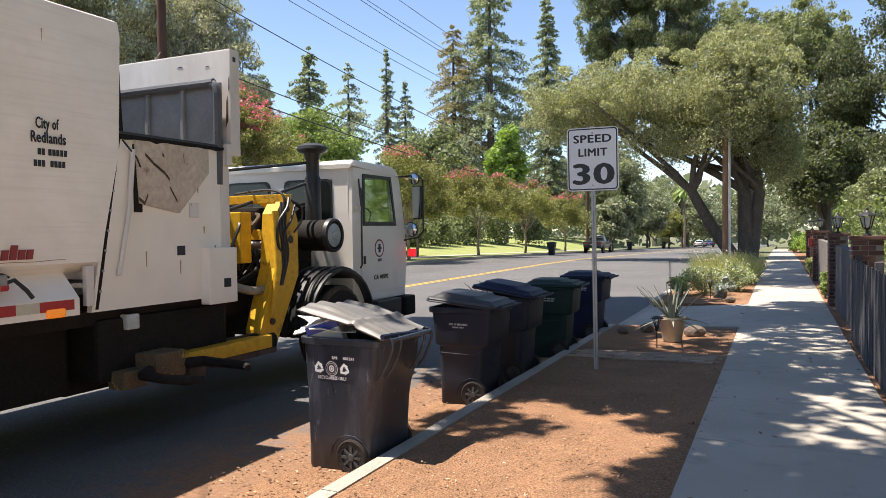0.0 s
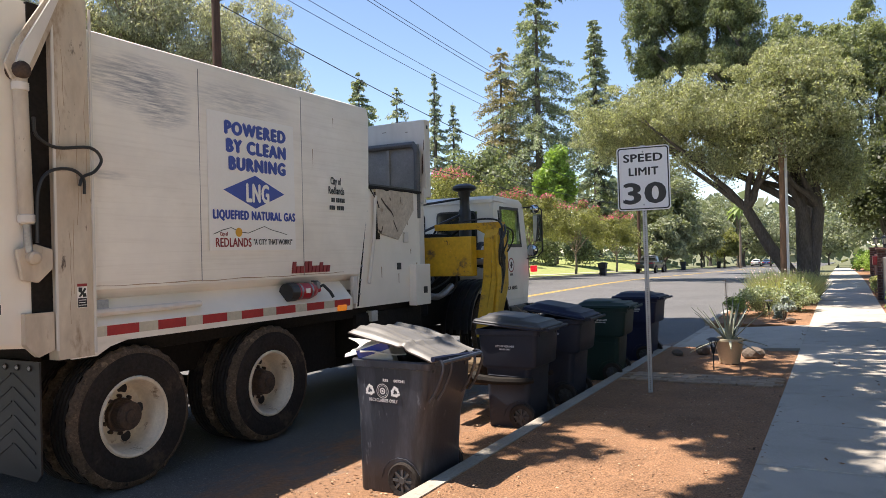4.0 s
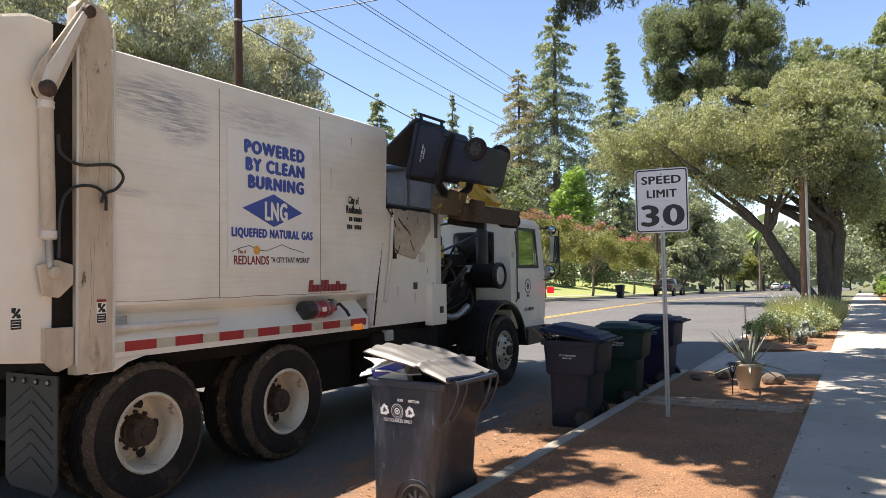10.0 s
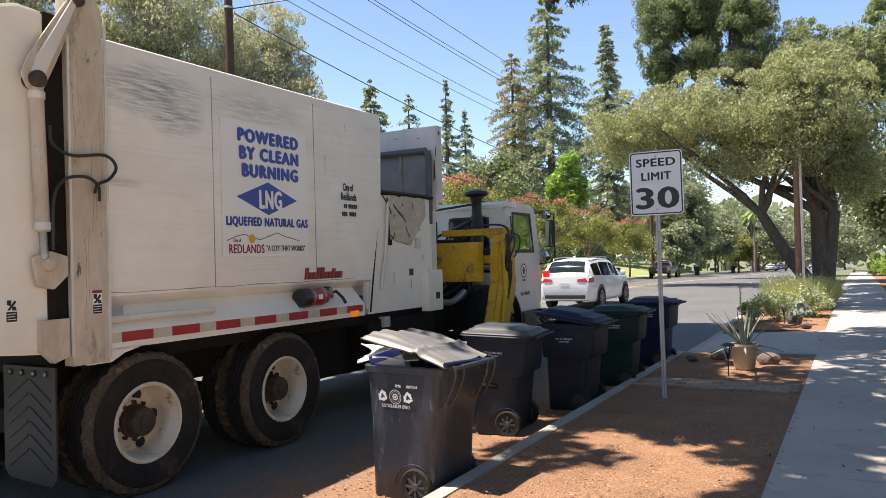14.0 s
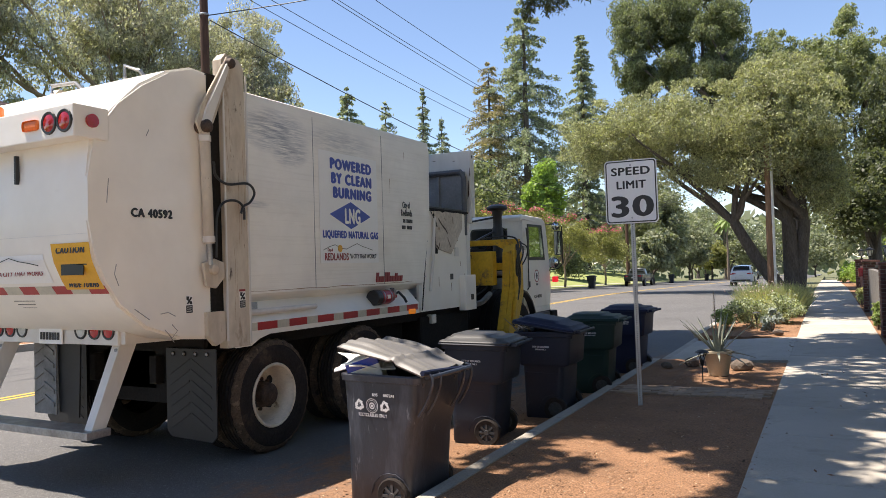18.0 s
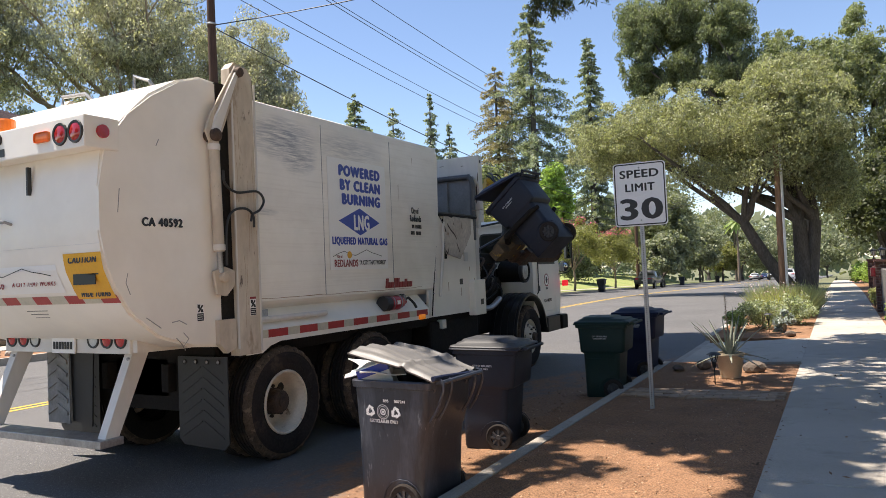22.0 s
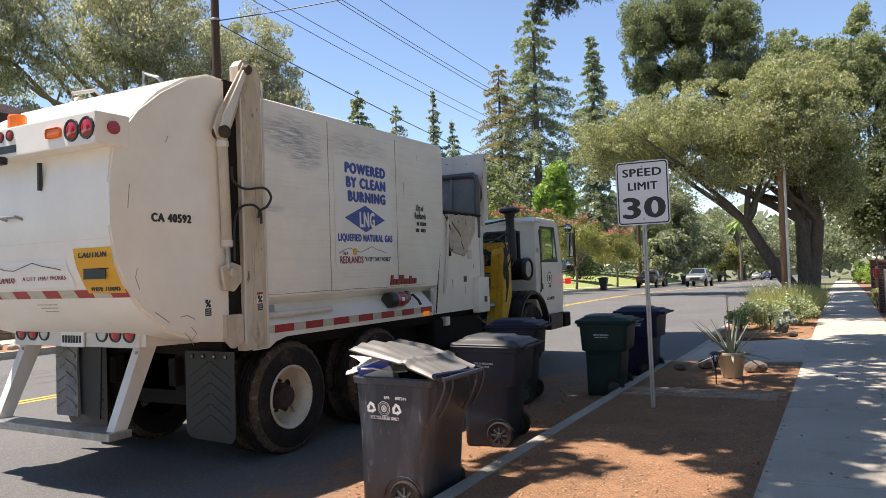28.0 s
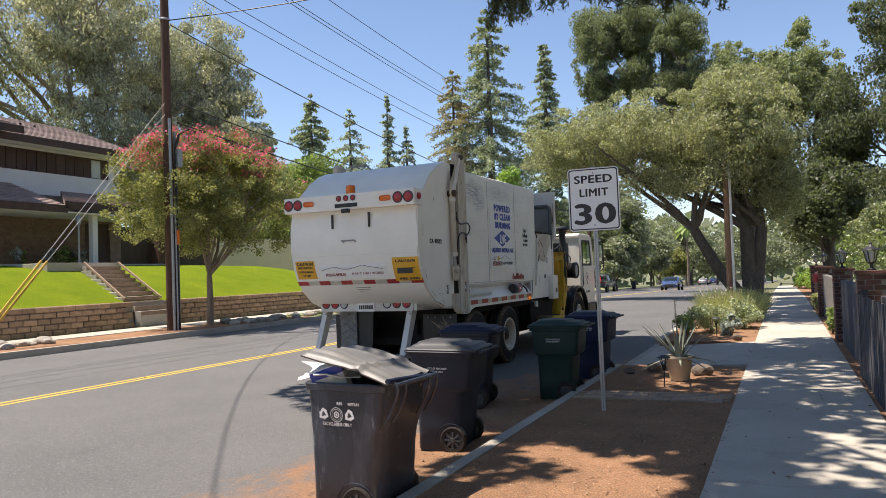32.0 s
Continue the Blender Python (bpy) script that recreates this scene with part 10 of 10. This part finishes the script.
BIN_C = [(0, -3.0, 8.56, 0, 0, 0), (18.6, -3.0, 8.56, 0, 0, 0), (19.2, -3.0, 8.56, 0, 0, -2), (19.6, -3.04, 8.59, 0, 2, -3), (20.0, -3.12, 8.66, 0.05, 4, -5), (20.5, -3.34, 9.05, 0.46, 9, -6), (21.0, -3.38, 9.48, 1.0, 18, -6), (21.5, -3.40, 9.68, 1.58, 32, -4), (22.0, -3.42, 9.74, 2.18, 42, -4),
         (22.25, -3.48, 9.76, 2.72, 62, -3), (22.5, -3.80, 9.78, 3.50, 92, -2), (22.75, -4.40, 9.80, 4.02, 113, 0), (23.0, -4.70, 9.80, 4.10, 123, 2), (23.5, -4.74, 9.82, 4.08, 126, 2), (24.0, -4.64, 9.82, 4.08, 124, 3), (24.5, -4.52, 9.82, 4.02, 120, 2), (24.75, -4.20, 9.82, 3.80, 114, 0), (25.0, -3.94, 9.80, 3.57, 98, -2),
         (25.25, -3.80, 9.80, 3.20, 74, -2), (25.5, -3.72, 9.78, 2.62, 46, -2), (26.0, -3.74, 9.74, 1.55, 20, -2), (26.5, -3.85, 9.66, 0.55, 9, 0), (26.9, -4.0, 9.55, 0.03, 0, 3), (27.5, -3.98, 9.45, 0, 0, 8), (32, -3.96, 9.45, 0, 0, 8)]
# how far each lid stands open
LID_B = [(0, 6), (5.5, 6), (6.5, 6), (7.0, 12), (7.5, 60), (9.3, 65), (9.75, 55), (10.0, 40), (10.5, 4), (11, 0), (32, 0)]
LID_C = [(0, 9), (21, 9), (22, 20), (22.5, 26), (23, 60), (24.5, 65), (25, 70), (25.5, 62), (26, 10), (26.5, 0), (32, 0)]
# how far the arm has slid out
SLIDE = [(0, 0), (2.0, 0), (2.6, 0.45), (3.1, 0.75), (3.9, 0.80), (4.6, 0.4), (5.4, -0.55), (10.7, -0.55), (11.3, -0.15), (12.0, 0.02), (12.4, 0.12), (13.2, 0.58), (13.8, 0.74), (14.3, 0.55), (15.2, 0.0), (17.4, 0.05), (18.4, 0.75), (19.4, 0.8), (20.3, 0.5), (21.2, -0.55), (25.8, -0.55), (26.8, 0.0), (32, 0)]
# lean of the boom at a height of its foot
LEAN = [(0, 0), (0.7, 2), (1.2, 30), (1.8, 42), (3.0, 50), (4, 52)]
GRIP_REST = Vector((-5.0, 7.90, 0.50))


def along(table, t):
    """A smooth value between the rows of a table."""
    for i in range(len(table) - 1):
        (t0, a), (t1, b) = table[i], table[i + 1]
        if t <= t1:
            p = table[i - 1] if i else (2 * t0 - t1, 2 * a - b)
            n = table[i + 2] if i + 2 < len(table) else (2 * t1 - t0, 2 * b - a)
            d0 = (b - p[1]) / (t1 - p[0]) if (b - a) * (a - p[1]) > 0 else 0
            d1 = (n[1] - a) / (n[0] - t0) if (b - a) * (n[1] - b) > 0 else 0
            h = t1 - t0
            u = (t - t0) / h
            return (2 * u**3 - 3 * u**2 + 1) * a + (u**3 - 2 * u**2 + u) * h * d0 + (-2 * u**3 + 3 * u**2) * b + (u**3 - u**2) * h * d1
    return table[-1][1]


def row_at(table, t):
    return [along([(r[0], r[k]) for r in table], t) for k in range(1, len(table[0]))]


def bin_pose(table, t):
    x, y, z, tilt, turn = row_at(table, t)
    return Matrix.Translation((x, y, ROAD_Z + z)) @ pose(0, 0, 0, 0, 0, turn) @ Matrix.Rotation(radians(-tilt), 4, "Y")


def grip_pose(t):
    """The gripper in the truck's space: at rest, reaching, or round a bin."""
    rest = Matrix.Translation(GRIP_REST - TO)
    back = Matrix.Translation((-TO.x, -TO.y - along(TRUCK_Y, t), -TO.z))
    for table, a, b, c, d in ((BIN_B, 2.2, 3.7, 12.0, 14.9), (BIN_C, 17.6, 18.7, 27.0, 28.4)):
        if a < t < d:
            held = back @ bin_pose(table, min(max(t, b), 13.8 if b < 10 else 32)) @ Matrix.Translation((-0.44, 0, 0.52))
            k = (t - a) / (b - a) if t < b else (d - t) / (d - (13.8 if b < 10 else c)) if t > (13.8 if b < 10 else c) else 1
            k = min(max(k, 0), 1)
            k = k * k * (3 - 2 * k)
            return Matrix.LocRotScale(rest.translation.lerp(held.translation, k), rest.to_quaternion().slerp(held.to_quaternion(), k), None)
    return rest


def boom_pose(t):
    """The boom: its foot stays with the gripper's beam while it lifts."""
    foot = grip_pose(t) @ Vector((-0.22, 1.62, 0)) + TO
    w = min(max((foot.z - 0.70) / 0.55, 0), 1)
    w = w * w * (3 - 2 * w)
    lean = radians(along(LEAN, foot.z)) * w
    at = (PIV + Vector((along(SLIDE, t), 0, 0))).lerp(foot + 0.30 * Vector((-math.sin(lean), 0, math.cos(lean))), w)
    return Matrix.Translation(at - TO) @ Matrix.Rotation(-lean, 4, "Y")


def motions():
    ts = [0.2 * k for k in range(161)]
    yaw = [(0, 0), (29.5, 0), (30.5, -0.6), (32, -1.35)]
    walk(truck, [(t, Matrix.Translation((TO.x, TO.y + along(TRUCK_Y, t), TO.z)) @ pose(0, 0, 0, 0, 0, along(yaw, t))) for t in ts])
    for w in WHEELS:
        b = w.matrix_basis.copy()
        walk(w, [(t, b @ Matrix.Rotation(-along(TRUCK_Y, t) / 0.575, 4, "X")) for t in ts])
    walk(bin_b, [(t, bin_pose(BIN_B, t)) for t in ts])
    walk(bin_c, [(t, bin_pose(BIN_C, t)) for t in ts])
    for lid, table in ((lid_b, LID_B), (lid_c, LID_C)):
        walk(lid, [(t, pose(0.335, 0, BIN_H + 0.008, 0, along(table, t), 0)) for t in ts])
    walk(boom, [(t, boom_pose(t)) for t in ts])
    walk(slide, [(t, Matrix.Translation((along(SLIDE, t), 0, 0)) @ SLIDE_AT) for t in ts])
    walk(gripper, [(t, grip_pose(t)) for t in ts])
    drive(suv, [(0, -118), (10, -22), (13.5, 18.5), (14, 26), (14.5, 33), (16.5, 53), (17, 58), (18, 69), (19, 80), (22, 112), (32, 230)], [(0, -9.3), (13.5, -8.9), (14, -8.65), (16.5, -6.95), (19, -6.4), (32, -5.9)], 1)
    drive(pickup, [(0, 420), (24, 148), (25, 132), (27.5, 85), (28, 77), (28.5, 70), (29, 63), (29.5, 55), (30, 47), (30.4, 41.5), (31, 36), (32, 27.5)], [(0, -12.5), (32, -12.7)], -1)
    drive(blue_car, [(0, 640), (28, 160), (29, 142), (30, 124), (31.2, 99), (32, 82)], [(0, -11.9), (30, -11.7), (32, -11.0)], -1)
    for thing_, rows in MOVERS:
        walk(thing_, rows)


motions()
